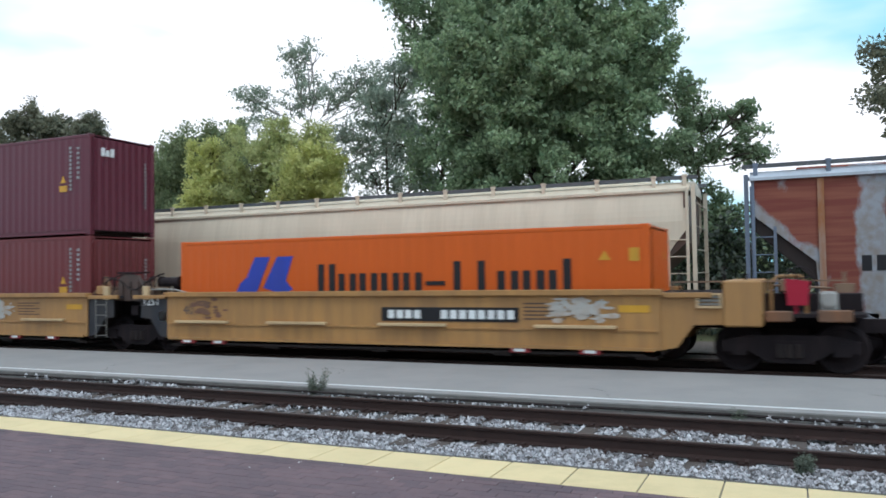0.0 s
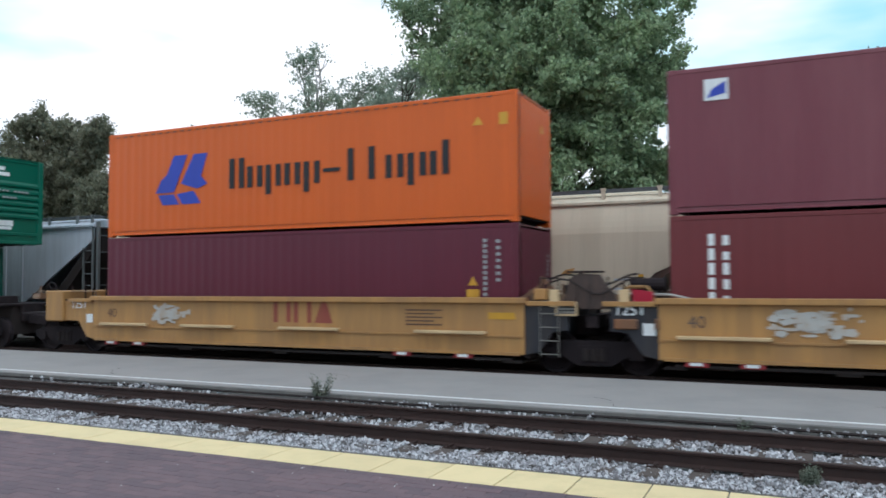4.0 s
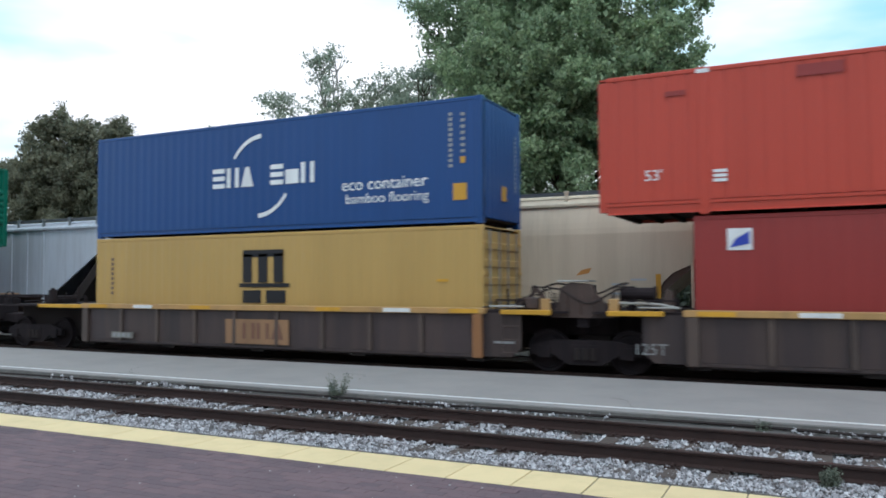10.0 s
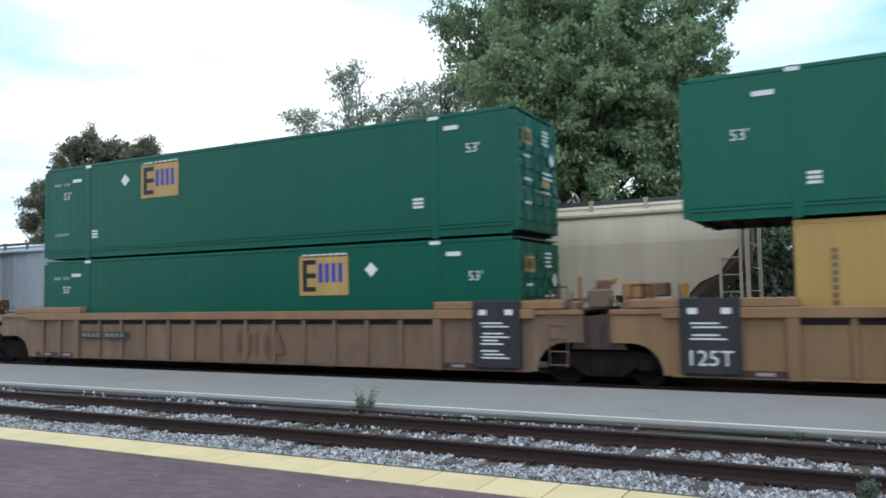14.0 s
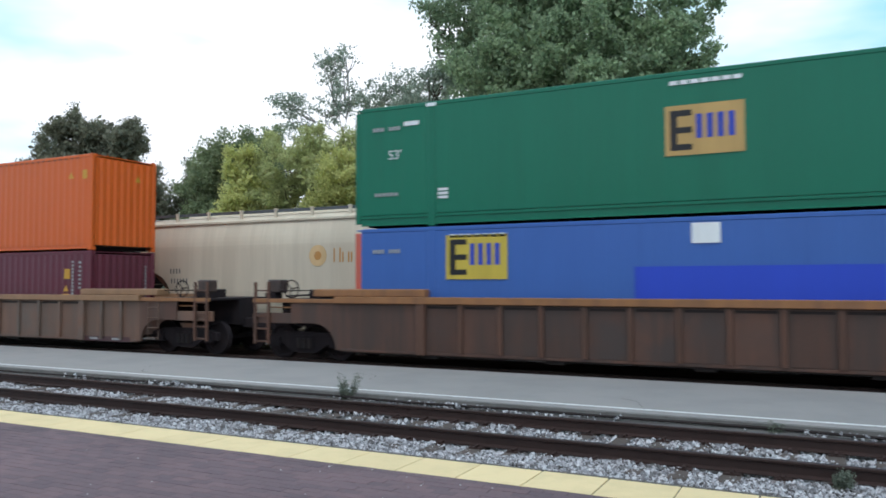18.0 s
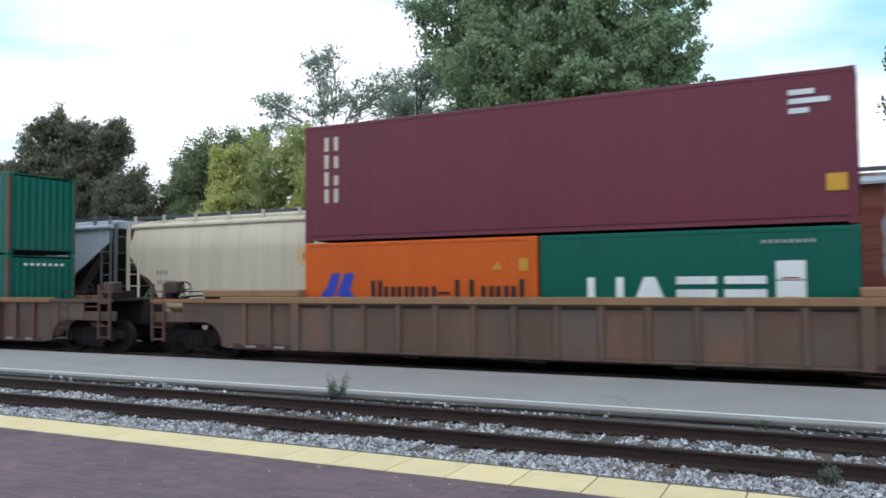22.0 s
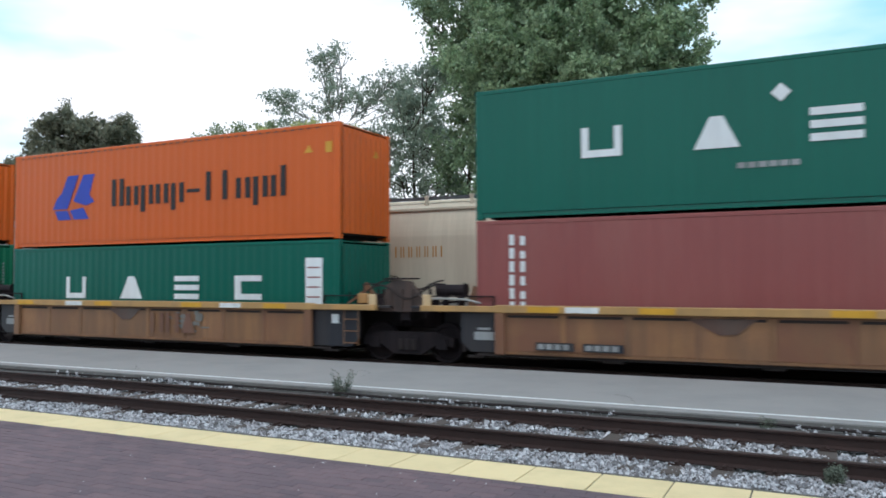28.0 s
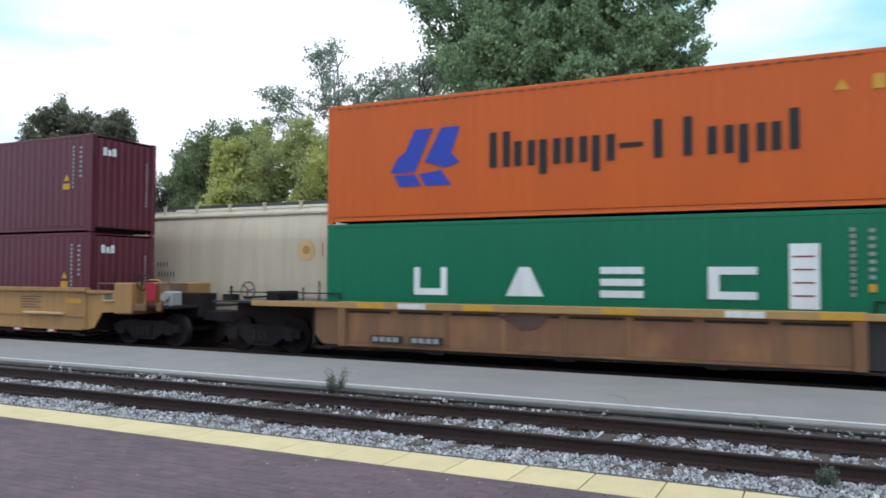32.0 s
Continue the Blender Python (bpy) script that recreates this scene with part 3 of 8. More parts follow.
def rail_mesh(bm, x0, x1, head):
    """A flat-bottomed rail section drawn along x."""
    base = -0.175
    pts = [(-0.07, base), (0.07, base), (0.07, base + 0.012), (0.012, base + 0.035), (0.010, -0.045), (0.034, -0.036), (0.036, -0.008), (0.026, 0.0), (-0.026, 0.0), (-0.036, -0.008), (-0.034, -0.036), (-0.010, -0.045), (-0.012, base + 0.035), (-0.07, base + 0.012)]
    if head:
        pts = [(0.022, -0.004), (0.022, 0.0015), (-0.022, 0.0015), (-0.022, -0.004)]
    a = [bm.verts.new((x0, y, z)) for y, z in pts]
    b = [bm.verts.new((x1, y, z)) for y, z in pts]
    n = len(pts)
    bm.faces.new(a[::-1])
    bm.faces.new(b)
    for i in range(n):
        bm.faces.new((a[i], a[(i + 1) % n], b[(i + 1) % n], b[i]))


def build_track(y, x0, x1, tie_from, tie_to, bed, number, bed_w, drop=0.0):
    bed_ob = structure("track_bed_%d" % number, lambda bm: slab_bed(bm, x0, x1, bed_w), bed, "crushed stone bed of a railway track", "track bed", at=(0, y, -drop))
    for side in (-1, 1):
        r = thing("rail", "brown rusty steel rail with a worn head", "rail", "rails of track %d" % number, at=(0, y + side * GAUGE, RAIL_TOP - drop))
        r["kind"] = "structure"
        part("rail_web", lambda bm: rail_mesh(bm, x0, x1, False), RAIL, r, key=("rail", x0, x1))
        part("rail_head", lambda bm: rail_mesh(bm, x0, x1, True), RAIL_HEAD, r, "worn running surface", key=("railhead", x0, x1))
        if number == 1:
            clips = thing("rail_clips", "row of rusty spikes and tie plates along a rail", "rail clips", at=(0, y + side * GAUGE, RAIL_TOP - drop))
            clips["kind"] = "structure"

            def plate(bm):
                slab(bm, [(-0.09, -0.19), (0.09, -0.19), (0.09, -0.170), (0.02, -0.168), (0.02, -0.145), (-0.02, -0.145), (-0.02, -0.168), (-0.09, -0.170)], -0.17, 0.17)

            me = shape(("tieplate",), plate)
            k = tie_from
            while k < tie_to:
                put("tie_plate", me, RAIL, clips, (k, 0, 0))
                k += 0.52
    rnd = random.Random(number)
    ties = thing("sleepers", "weathered grey timber sleepers under the rails", "sleeper", at=(0, y, RAIL_TOP - drop))
    ties["kind"] = "structure"
    variants = []
    for k in range(4):
        def one(bm):
            bevel_box(bm, -0.11, 0.11, -1.28 + rnd.uniform(-0.05, 0.05), 1.28 + rnd.uniform(-0.05, 0.05), -0.37, -0.187, 0.012)
        variants.append(shape(("sleeper", number, k), one))
    x = tie_from
    while x < tie_to:
        put("sleeper", variants[rnd.randrange(4)], TIE, ties, (x, 0, rnd.uniform(-0.006, 0.004)), turn=(0, 0, rnd.uniform(-0.8, 0.8)))
        x += 0.52


def slab_bed(bm, x0, x1, w):
    """A bed with sloping shoulders, its top just under the sleepers' top."""
    top = RAIL_TOP - 0.225
    pts = [(-w - 0.7, -0.64), (-w, top), (w, top), (w + 0.7, -0.64)]
    a = [bm.verts.new((x0, y, z)) for y, z in pts]
    b = [bm.verts.new((x1, y, z)) for y, z in pts]
    bm.faces.new(a[::-1])
    bm.faces.new(b)
    for i in range(4):
        bm.faces.new((a[i], a[(i + 1) % 4], b[(i + 1) % 4], b[i]))


structure("ballast_shoulder", lambda bm: along_x(bm, [(FAR_Y0 - 0.30, -0.60), (FAR_Y0 - 0.30, -0.44), (FAR_Y0 - 0.16, -0.32), (FAR_Y0 - 0.002, -0.29), (FAR_Y0 - 0.002, -0.60)], -90, 45), DUST, "dirty stone shoulder against the far kerb", "ballast")
structure("yard_floor", lambda bm: box(bm, -140, 80, FAR_Y1, 26.5, -0.9, -0.60), DARK_BED, "oily dark cinder floor of the yard", "ground")
build_track(TRACK_1, -90, 45, -26.0, 6.0, BED, 1, 3.1)
build_track(TRACK_2, -140, 80, -34.0, 6.0, DARK_BED, 2, 1.75)
build_track(TRACK_3, -140, 80, -40.0, 8.0, DARK_BED, 3, 1.9, YARD_DROP)


def stones(name, x0, x1, y0, y1, count, seed, keep, label, smin=0.014, smax=0.044, base=RAIL_TOP - 0.225):
    """Loose crushed stones, each a small uneven block, as one object."""
    rng = np.random.default_rng(seed)
    c = np.stack([rng.uniform(x0, x1, count), rng.uniform(y0, y1, count), np.zeros(count)], 1)
    c = c[keep(c, rng)]
    n = len(c)
    octa = np.array([(1, 0, 0), (0, 1, 0), (-1, 0, 0), (0, -1, 0), (0, 0, 1), (0, 0, -1)], float)
    faces = np.array([(0, 1, 4), (1, 2, 4), (2, 3, 4), (3, 0, 4), (1, 0, 5), (2, 1, 5), (3, 2, 5), (0, 3, 5)])
    size = (smin + (smax - smin) * rng.uniform(0, 1, (n, 1, 1)) ** 1.5) * rng.uniform(0.7, 1.3, (n, 1, 3))
    v = octa[None] * size * rng.uniform(0.75, 1.25, (n, 6, 1))
    a, b = rng.uniform(0, 6.28, n), rng.uniform(-0.9, 0.9, n)
    ca, sa, cb, sb = np.cos(a)[:, None], np.sin(a)[:, None], np.cos(b)[:, None], np.sin(b)[:, None]
    x, y, z = v[..., 0], v[..., 1], v[..., 2]
    y, z = y * cb - z * sb, y * sb + z * cb
    x, y = x * ca - y * sa, x * sa + y * ca
    lift = np.clip((c[:, 1] - (FAR_Y0 - 0.32)) / 0.18, 0, 1) * 0.175
    heap = lift + 0.02 * np.sin(c[:, 0] * 2.1 + 3 * np.sin(c[:, 1] * 1.7)) + rng.uniform(-0.01, 0.03, n)
    v = np.stack([x + c[:, :1], y + c[:, 1:2], z + base + 0.012 + heap[:, None]], -1).reshape(-1, 3)
    f = (faces[None] + 6 * np.arange(n)[:, None, None]).reshape(-1, 3)
    me = bpy.data.meshes.new(name)
    me.from_pydata(v.tolist(), [], f.tolist())
    me.materials.append(None)
    ob = put(name, me, STONE_LOOSE)
    return tagged(ob, label, "ballast", kind="stuff")


def stone_material():
    m = bpy.data.materials.new("loose ballast stone")
    m.use_nodes = True
    nt = m.node_tree
    p = nt.nodes["Principled BSDF"]
    p.inputs["Roughness"].default_value = 0.92
    geo = nt.nodes.new("ShaderNodeNewGeometry")
    ramp = nt.nodes.new("ShaderNodeValToRGB")
    e = ramp.color_ramp.elements
    e[0].color = (0.07, 0.06, 0.055, 1)
    e[1].color = (0.60, 0.585, 0.60, 1)
    mid = ramp.color_ramp.elements.new(0.35)
    mid.color = (0.235, 0.225, 0.235, 1)
    nt.links.new(geo.outputs["Random Per Island"], ramp.inputs["Fac"])
    nt.links.new(ramp.outputs["Color"], p.inputs["Base Color"])
    return m


STONE_LOOSE = stone_material()


def near_keep(c, rng):
    """Stones lie thick between the sleepers, thin on top of them, and none stand on the rails."""
    y = c[:, 1] - TRACK_1
    ok = np.minimum(np.abs(y - GAUGE), np.abs(y + GAUGE)) > 0.085
    tie = np.abs((c[:, 0] + 26.0 + 0.26) % 0.52 - 0.26) < 0.11
    inside = np.abs(y) < 1.28
    ok &= ~(tie & inside) | (rng.uniform(0, 1, len(c)) < 0.36)
    bare = np.sin(c[:, 0] * 0.83 + 1.0) + np.sin(c[:, 0] * 0.31 + c[:, 1]) + rng.uniform(-0.6, 0.6, len(c))
    ok &= ~((bare > 1.45) & (y > -0.6) & (y < 0.9))
    ok &= (y < 0.92) | (rng.uniform(0, 1, len(c)) < 0.45 + 0.5 * np.sin(c[:, 0] * 0.9))
    fall = rng.uniform(0, 1, len(c)) < np.clip(1.25 + (c[:, 0] + 14) * 0.05, 0.35, 1)
    return ok & fall


stones("ballast", -24, 4.5, STRIP_Y1 + 0.12, FAR_Y0 - 0.01, 95000, 3, near_keep, "pale crushed stone ballast between platform and rails")
stones("ballast", -24, 4.5, 8.25, TRACK_1 - GAUGE - 0.09, 42000, 5, lambda c, rng: rng.uniform(0, 1, len(c)) < np.clip(1.25 + (c[:, 0] + 14) * 0.05, 0.35, 1), "fine blue-grey crushed stone beside the near rail", 0.012, 0.027)

# ---- a black cable along the far kerb ----


def cable_mesh(bm):
    rings = []
    for q in range(115):
        x = -24 + 0.25 * q
        y = FAR_Y0 - 0.10 - 0.05 * math.sin(x * 0.74) - 0.03 * math.sin(x * 1.82)
        rings.append([bm.verts.new((x, y + 0.022 * math.cos(a * math.pi / 3), -0.262 + 0.022 * math.sin(a * math.pi / 3))) for a in range(6)])
    for p, q in zip(rings, rings[1:]):
        for i in range(6):
            bm.faces.new((p[i], p[(i + 1) % 6], q[(i + 1) % 6], q[i]))


cable = part("cable", cable_mesh, UNDER)
tagged(cable, "black cable lying along the kerb of the far platform", "cable")

# ---- freight containers ----
MOVERS = []


def corrugation(bm, x0, x1, z0, z1, y, depth, pitch, flat):
    """A pressed steel sheet along x: flat outer bands and recessed bands, standing at y and facing -y."""
    xs = []
    n = max(1, int(round((x1 - x0) / pitch)))
    step = (x1 - x0) / n
    slope = min(0.07, step * 0.2)
    for i in range(n):
        a = x0 + i * step
        o = step * flat
        xs += [(a, y), (a + o, y), (a + o + slope, y + depth), (a + step - slope, y + depth)]
    xs.append((x1, y))
    lo = [bm.verts.new((x, q, z0)) for x, q in xs]
    hi = [bm.verts.new((x, q, z1)) for x, q in xs]
    for i in range(len(xs) - 1):
        bm.faces.new((lo[i], lo[i + 1], hi[i + 1], hi[i]))


def container(label, L, H, mat, x, z, domestic=False, doors=False, post_mat=None, beads=False, group="containers on the train"):
    """A freight container with panels, posts, rails and corner castings; x is its middle at the clip's start, z its foot."""
    W = 1.295 if domestic else 1.219
    c = thing("freight_container", label, "container", group, at=(x, TRACK_2, z))
    MOVERS.append((c, x, TRACK_2, z))
    h = L / 2
    post_mat = post_mat or mat
    lo, hi = (0.30, 0.10) if domestic else (0.155, 0.095)
    if beads:
        side = shape(("sidebead", L, H), lambda bm: corrugation(bm, -h + 0.10, h - 0.10, lo, H - hi, -W + 0.012, 0.022, 0.345, 0.55))
    elif domestic:
        side = shape(("side53", L, H), lambda bm: corrugation(bm, -h + 0.10, h - 0.10, lo, H - hi, -W + 0.012, 0.006, 0.61, 0.80))
    else:
        side = shape(("side", L, H), lambda bm: corrugation(bm, -h + 0.10, h - 0.10, lo, H - hi, -W + 0.005, 0.008, 0.278, 0.26))
    put("side_panel", side, mat, c)
    put("side_panel", side, mat, c, turn=(0, 0, 180))
    end = shape(("end", W, H), lambda bm: corrugation(bm, -W + 0.09, W - 0.09, 0.15, H - 0.10, -0.03, 0.032, 0.25, 0.30))
    put("end_panel", end, mat, c, (-h + 0.01, 0, 0), turn=(0, 0, -90))
    if doors == "ribbed":
        ribbed_end(c, W, H, h, mat)
    elif doors:
        door_end(c, W, H, h, mat)
    else:
        put("end_panel", end, mat, c, (h - 0.01, 0, 0), turn=(0, 0, 90))
    part("roof", lambda bm: roof_sheet(bm, h, W, H), mat, c, key=("roof", L, W, H))
    part("floor_frame", lambda bm: floor_frame(bm, h, W), UNDER, c, "dark cross members", key=("floor", L, W))
    post = shape(("post", H), lambda bm: bevel_box(bm, -0.08, 0.08, -0.05, 0.05, 0.10, H - 0.10, 0.012))
    cast = shape(("casting",), lambda bm: bevel_box(bm, -0.089, 0.089, -0.081, 0.081, 0.0, 0.118, 0.012))
    ends = ((-h, 1), (h, -1))
    for px, sg in ends:
        for sy in (-1, 1):
            put("corner_post", post, post_mat, c, (px + sg * 0.08, sy * (W - 0.05), 0))
    cx = 6.096 if domestic else h
    if domestic:
        ipost = shape(("ipost", H), lambda bm: bevel_box(bm, -0.10, 0.10, -0.03, 0.03, 0.10, H - 0.10, 0.012))
        for px in (-6.0, 6.0):
            for sy in (-1, 1):
                put("lifting_post", ipost, mat, c, (px, sy * (W - 0.024), 0))
    for px, sg in ((-cx, 1), (cx, -1)):
        for sy in (-1, 1):
            for pz in (0.0, H - 0.118):
                put("corner_casting", cast, mat, c, (px + sg * 0.086, sy * (W - 0.078), pz))
    top = shape(("toprail", L), lambda bm: bevel_box(bm, -h + 0.16, h - 0.16, -0.035, 0.035, -0.10, 0.0, 0.018))
    bot = shape(("botrail", L, lo), lambda bm: bottom_rail(bm, h, lo, domestic))
    for sy in (-1, 1):
        put("top_rail", top, mat, c, (0, sy * (W - 0.037), H - 0.004))
        put("bottom_rail", bot, mat, c, (0, sy * (W - 0.04), 0), turn=(0, 0, 0 if sy < 0 else 180))
    return c


def roof_sheet(bm, h, W, H):
    """A pressed roof sheet with shallow cross ribs, in one piece."""
    pts = [(-h + 0.02, H - 0.05), (-h + 0.02, H - 0.02)]
    x = -h + 0.6
    while x < h - 0.6:
        pts += [(x, H - 0.02), (x + 0.02, H - 0.006), (x + 0.18, H - 0.006), (x + 0.20, H - 0.02)]
        x += 0.42
    slab(bm, pts + [(h - 0.02, H - 0.02), (h - 0.02, H - 0.05)], -W + 0.05, W - 0.05)


def floor_frame(bm, h, W):
    box(bm, -h + 0.05, h - 0.05, -W + 0.10, W - 0.10, 0.11, 0.15)
    x = -h + 0.3
    while x < h - 0.3:
        box(bm, x, x + 0.06, -W + 0.09, W - 0.09, 0.02, 0.11)
        x += 0.5


def bottom_rail(bm, h, lo, domestic):
    foot = 0.045
    pts = [(0.03, foot), (-0.034, foot), (-0.034, foot + 0.018), (-0.016, foot + 0.03)]
    if domestic:
        pts += [(-0.016, lo - 0.09), (-0.040, lo - 0.08), (-0.040, lo - 0.022), (0.0, lo - 0.012), (0.0, lo + 0.02), (0.03, lo + 0.02)]
    else:
        pts += [(-0.012, lo - 0.012), (0.0, lo - 0.006), (0.0, lo + 0.02), (0.03, lo + 0.02)]
    along_x(bm, pts, -h + 0.16, h - 0.16)


def door_end(c, W, H, h, mat):
    """Two ribbed doors with lock rods at the container's leading end."""
    for sy in (-1, 1):
        def leaf(bm):
            pts = [(-0.03, 0.14), (0.0, 0.14)]
            z = 0.34
            while z < H - 0.4:
                pts += [(0.0, z), (0.024, z + 0.02), (0.024, z + 0.16), (0.0, z + 0.18)]
                z += 0.40
            slab(bm, pts + [(0.0, H - 0.12), (-0.03, H - 0.12)], 0.03, W - 0.10)
        d = put("door", shape(("door", W, H, sy), lambda bm: mirrored(bm, leaf, sy)), mat, c, (h - 0.02, 0, 0))
        for ry in (0.28, 0.86):
            rods = shape(("rod", H), lambda bm: rod(bm, (0, 0, 0.10), (0, 0, H - 0.10), 0.022, 6))
            put("lock_rod", rods, mat if W > 1.25 else STEEL, d, (0.045, sy * ry, 0))
            put("rod_handle", shape(("rodhandle",), lambda bm: [box(bm, 0, 0.03, -0.02, 0.02, 1.02, 1.10), bevel_box(bm, 0.01, 0.035, -0.02, 0.40, 1.04, 1.075, 0.006)]), STEEL, d, (0.05, sy * ry, 0), turn=(0, 0, 0 if ry < 0.5 else 180))
        hinge = shape(("hinge",), lambda bm: bevel_box(bm, -0.02, 0.05, -0.09, 0.09, -0.04, 0.04, 0.01))
        for q in range(4):
            put("hinge", hinge, mat, d, (0.0, sy * (W - 0.10), 0.4 + q * (H - 0.8) / 3))


def ribbed_end(c, W, H, h, mat):
    """A pressed nose wall: a plain field above and below six deep level ribs, between broad corner posts."""
    def wall(bm):
        pts = [(-0.05, 0.10), (0.0, 0.10), (0.0, 0.30), (0.03, 0.32), (0.03, 0.40), (0.0, 0.42)]
        z = H * 0.30
        for q in range(6):
            pts += [(0.0, z), (0.055, z + 0.03), (0.055, z + 0.11), (0.0, z + 0.19)]
            z += H * 0.072
        slab(bm, pts + [(0.0, H - 0.16), (0.03, H - 0.14), (0.03, H - 0.08), (-0.05, H - 0.08)], -W + 0.17, W - 0.17)

    put("end_panel", shape(("nose", W, H), wall), mat, c, (h - 0.03, 0, 0))
    broad = shape(("nosepost", H), lambda bm: bevel_box(bm, -0.10, 0.035, -0.09, 0.09, 0.05, H - 0.04, 0.02))
    for sy in (-1, 1):
        put("end_post", broad, mat, c, (h, sy * (W - 0.094), 0))
    put("end_sill", shape(("nosesill", W), lambda bm: bevel_box(bm, -0.08, 0.03, -W + 0.18, W - 0.18, 0.02, 0.13, 0.015)), mat, c, (h, 0, 0))


def mirrored(bm, build, sy):
    build(bm)
    if sy < 0:
        for v in bm.verts:
            v.co.y = -v.co.y


# markings on the side that faces the platforms
def bars(bm, x0, x1, z0, z1, y=0.0, t=0.006):
    box(bm, x0, x1, y - t, y, z0, z1)


def word(bm, x0, z0, w, h, codes, y=0.0, thin=1.0):
    """A row of plain bars of the size of a painted word; each code is one bar group."""
    n = len(codes)
    cell = w / n
    s = min(cell * 0.30, h * 0.24) * thin
    for i, k in enumerate(codes):
        a, b = x0 + i * cell + cell * 0.08, x0 + (i + 1) * cell - cell * 0.08
        low = z0 + h * 0.70
        if k == "t":
            bars(bm, a, a + s, z0, z0 + h, y)
            bars(bm, b - s, b, z0, z0 + h, y)
        elif k == "n":
            bars(bm, a, a + s, z0, low, y)
            bars(bm, b - s, b, z0, low, y)
        elif k == "p":
            bars(bm, a, a + s, z0 - h * 0.26, low, y)
            bars(bm, b - s, b, z0, low, y)
        elif k == "b":
            bars(bm, a, a + s, z0, low, y)
            bars(bm, b - s, b, z0, z0 + h, y)
        elif k == "l":
            bars(bm, a + cell * 0.2, a + cell * 0.2 + s, z0, z0 + h, y)
        elif k == "-":
            bars(bm, a, b, z0 + h * 0.32, z0 + h * 0.44, y)
        elif k == "B":
            bars(bm, a, b, z0, z0 + h, y)
        elif k == "x":
            bars(bm, a, b, z0, low, y)
        elif k == "=":
            for q in (0.0, 0.385, 0.77):
                bars(bm, a, b, z0 + h * q, z0 + h * (q + 0.23), y)
        elif k == "A":
            m = (a + b) / 2
            slab(bm, [(a, z0), (b, z0), (m + cell * 0.12, z0 + h), (m - cell * 0.12, z0 + h)], y - 0.006, y)


def mark(c, build, mat, L, label="", W=1.219):
    """A painted marking just proud of a container's side; x is counted from the container's left end."""
    return part("marking", build, mat, c, label, at=(-L / 2, -W - 0.004, 0))


def stack(bm, x0, x1, z0, z1, n, fill=0.72):
    """A column of plain blocks, one above the other."""
    step = (z1 - z0) / n
    for i in range(n):
        bars(bm, x0, x1, z0 + i * step, z0 + (i + fill) * step)


def data_marks(c, L, H, seed=0, W=1.219):
    """Small unreadable data lines and yellow warning marks near the leading end."""
    x = L - 0.82
    mark(c, lambda bm: stack(bm, x, x + 0.085, H * 0.45, H * 0.90, 11, 0.62), FADED, L, "white data lines", W)
    mark(c, lambda bm: stack(bm, x + 0.30, x + 0.40, H * 0.56, H * 0.90, 7, 0.5), FADED, L, "white data lines", W)
    if seed % 2 == 0:
        mark(c, lambda bm: bars(bm, x - 0.40, x - 0.10, H * 0.44, H * 0.50), YELLOW, L, "yellow warning mark", W)
        mark(c, lambda bm: slab(bm, [(x - 0.36, H * 0.53), (x - 0.14, H * 0.53), (x - 0.25, H * 0.60)], -0.006, 0), YELLOW, L, "yellow warning triangle", W)
    elif seed == 1:
        mark(c, lambda bm: bars(bm, x + 0.29, x + 0.41, H * 0.48, H * 0.53), YELLOW, L, "yellow warning mark", W)
    part("marking", lambda bm: [box(bm, 0, 0.006, 0.78, 0.84, H * 0.30 + k * 0.11, H * 0.30 + k * 0.11 + 0.07) for k in range(13)], FADED, c, "white data lines", at=(L / 2 + 0.022, 0, 0))


def wide_letters(c, H, full=True, col=11.18):
    """Four wide-set white letter shapes and a white ladder of blocks."""
    z = 1.22 if H > 2.7 else 1.09
    L = 12.192
    mark(c, lambda bm: word(bm, 2.35, z, 1.0, 0.63, "t"), WHITE, L, "white letter shape")
    mark(c, lambda bm: [bars(bm, 2.583, 3.117, z, z + 0.15)], WHITE, L, "white letter shape")
    mark(c, lambda bm: word(bm, 4.62, z, 1.02, 0.63, "A"), WHITE, L, "white letter shape")
    mark(c, lambda bm: word(bm, 6.70, z, 1.05, 0.63, "="), WHITE, L, "white letter shape")
    mark(c, lambda bm: [bars(bm, 8.91, 9.80, z, z + 0.15), bars(bm, 8.91, 9.80, z + 0.48, z + 0.63), bars(bm, 8.91, 9.12, z + 0.15, z + 0.48)], WHITE, L, "white letter shape")
    mark(c, lambda bm: bars(bm, col, col + 0.51, z - 0.16, z + 1.06), WHITE, L, "white upright block")
    mark(c, lambda bm: [bars(bm, col + 0.06, col + 0.43, z - 0.16 + 0.245 * k - 0.016, z - 0.16 + 0.245 * k + 0.016, -0.006) for k in (1, 2, 3, 4)], RUST_INK, L, "thin dark red bars")
    if full:
        mark(c, lambda bm: [bars(bm, 5.5 + 0.19 * q, 5.65 + 0.19 * q, z - 0.42, z - 0.31) for q in range(6)], FADED, L, "white line of small lettering")
        mark(c, lambda bm: bars(bm, 10.95, 11.80, H - 0.33, H - 0.28), FADED, L, "white line of small lettering")
    if col < 10.8:
        data_marks(c, L, H, 1)


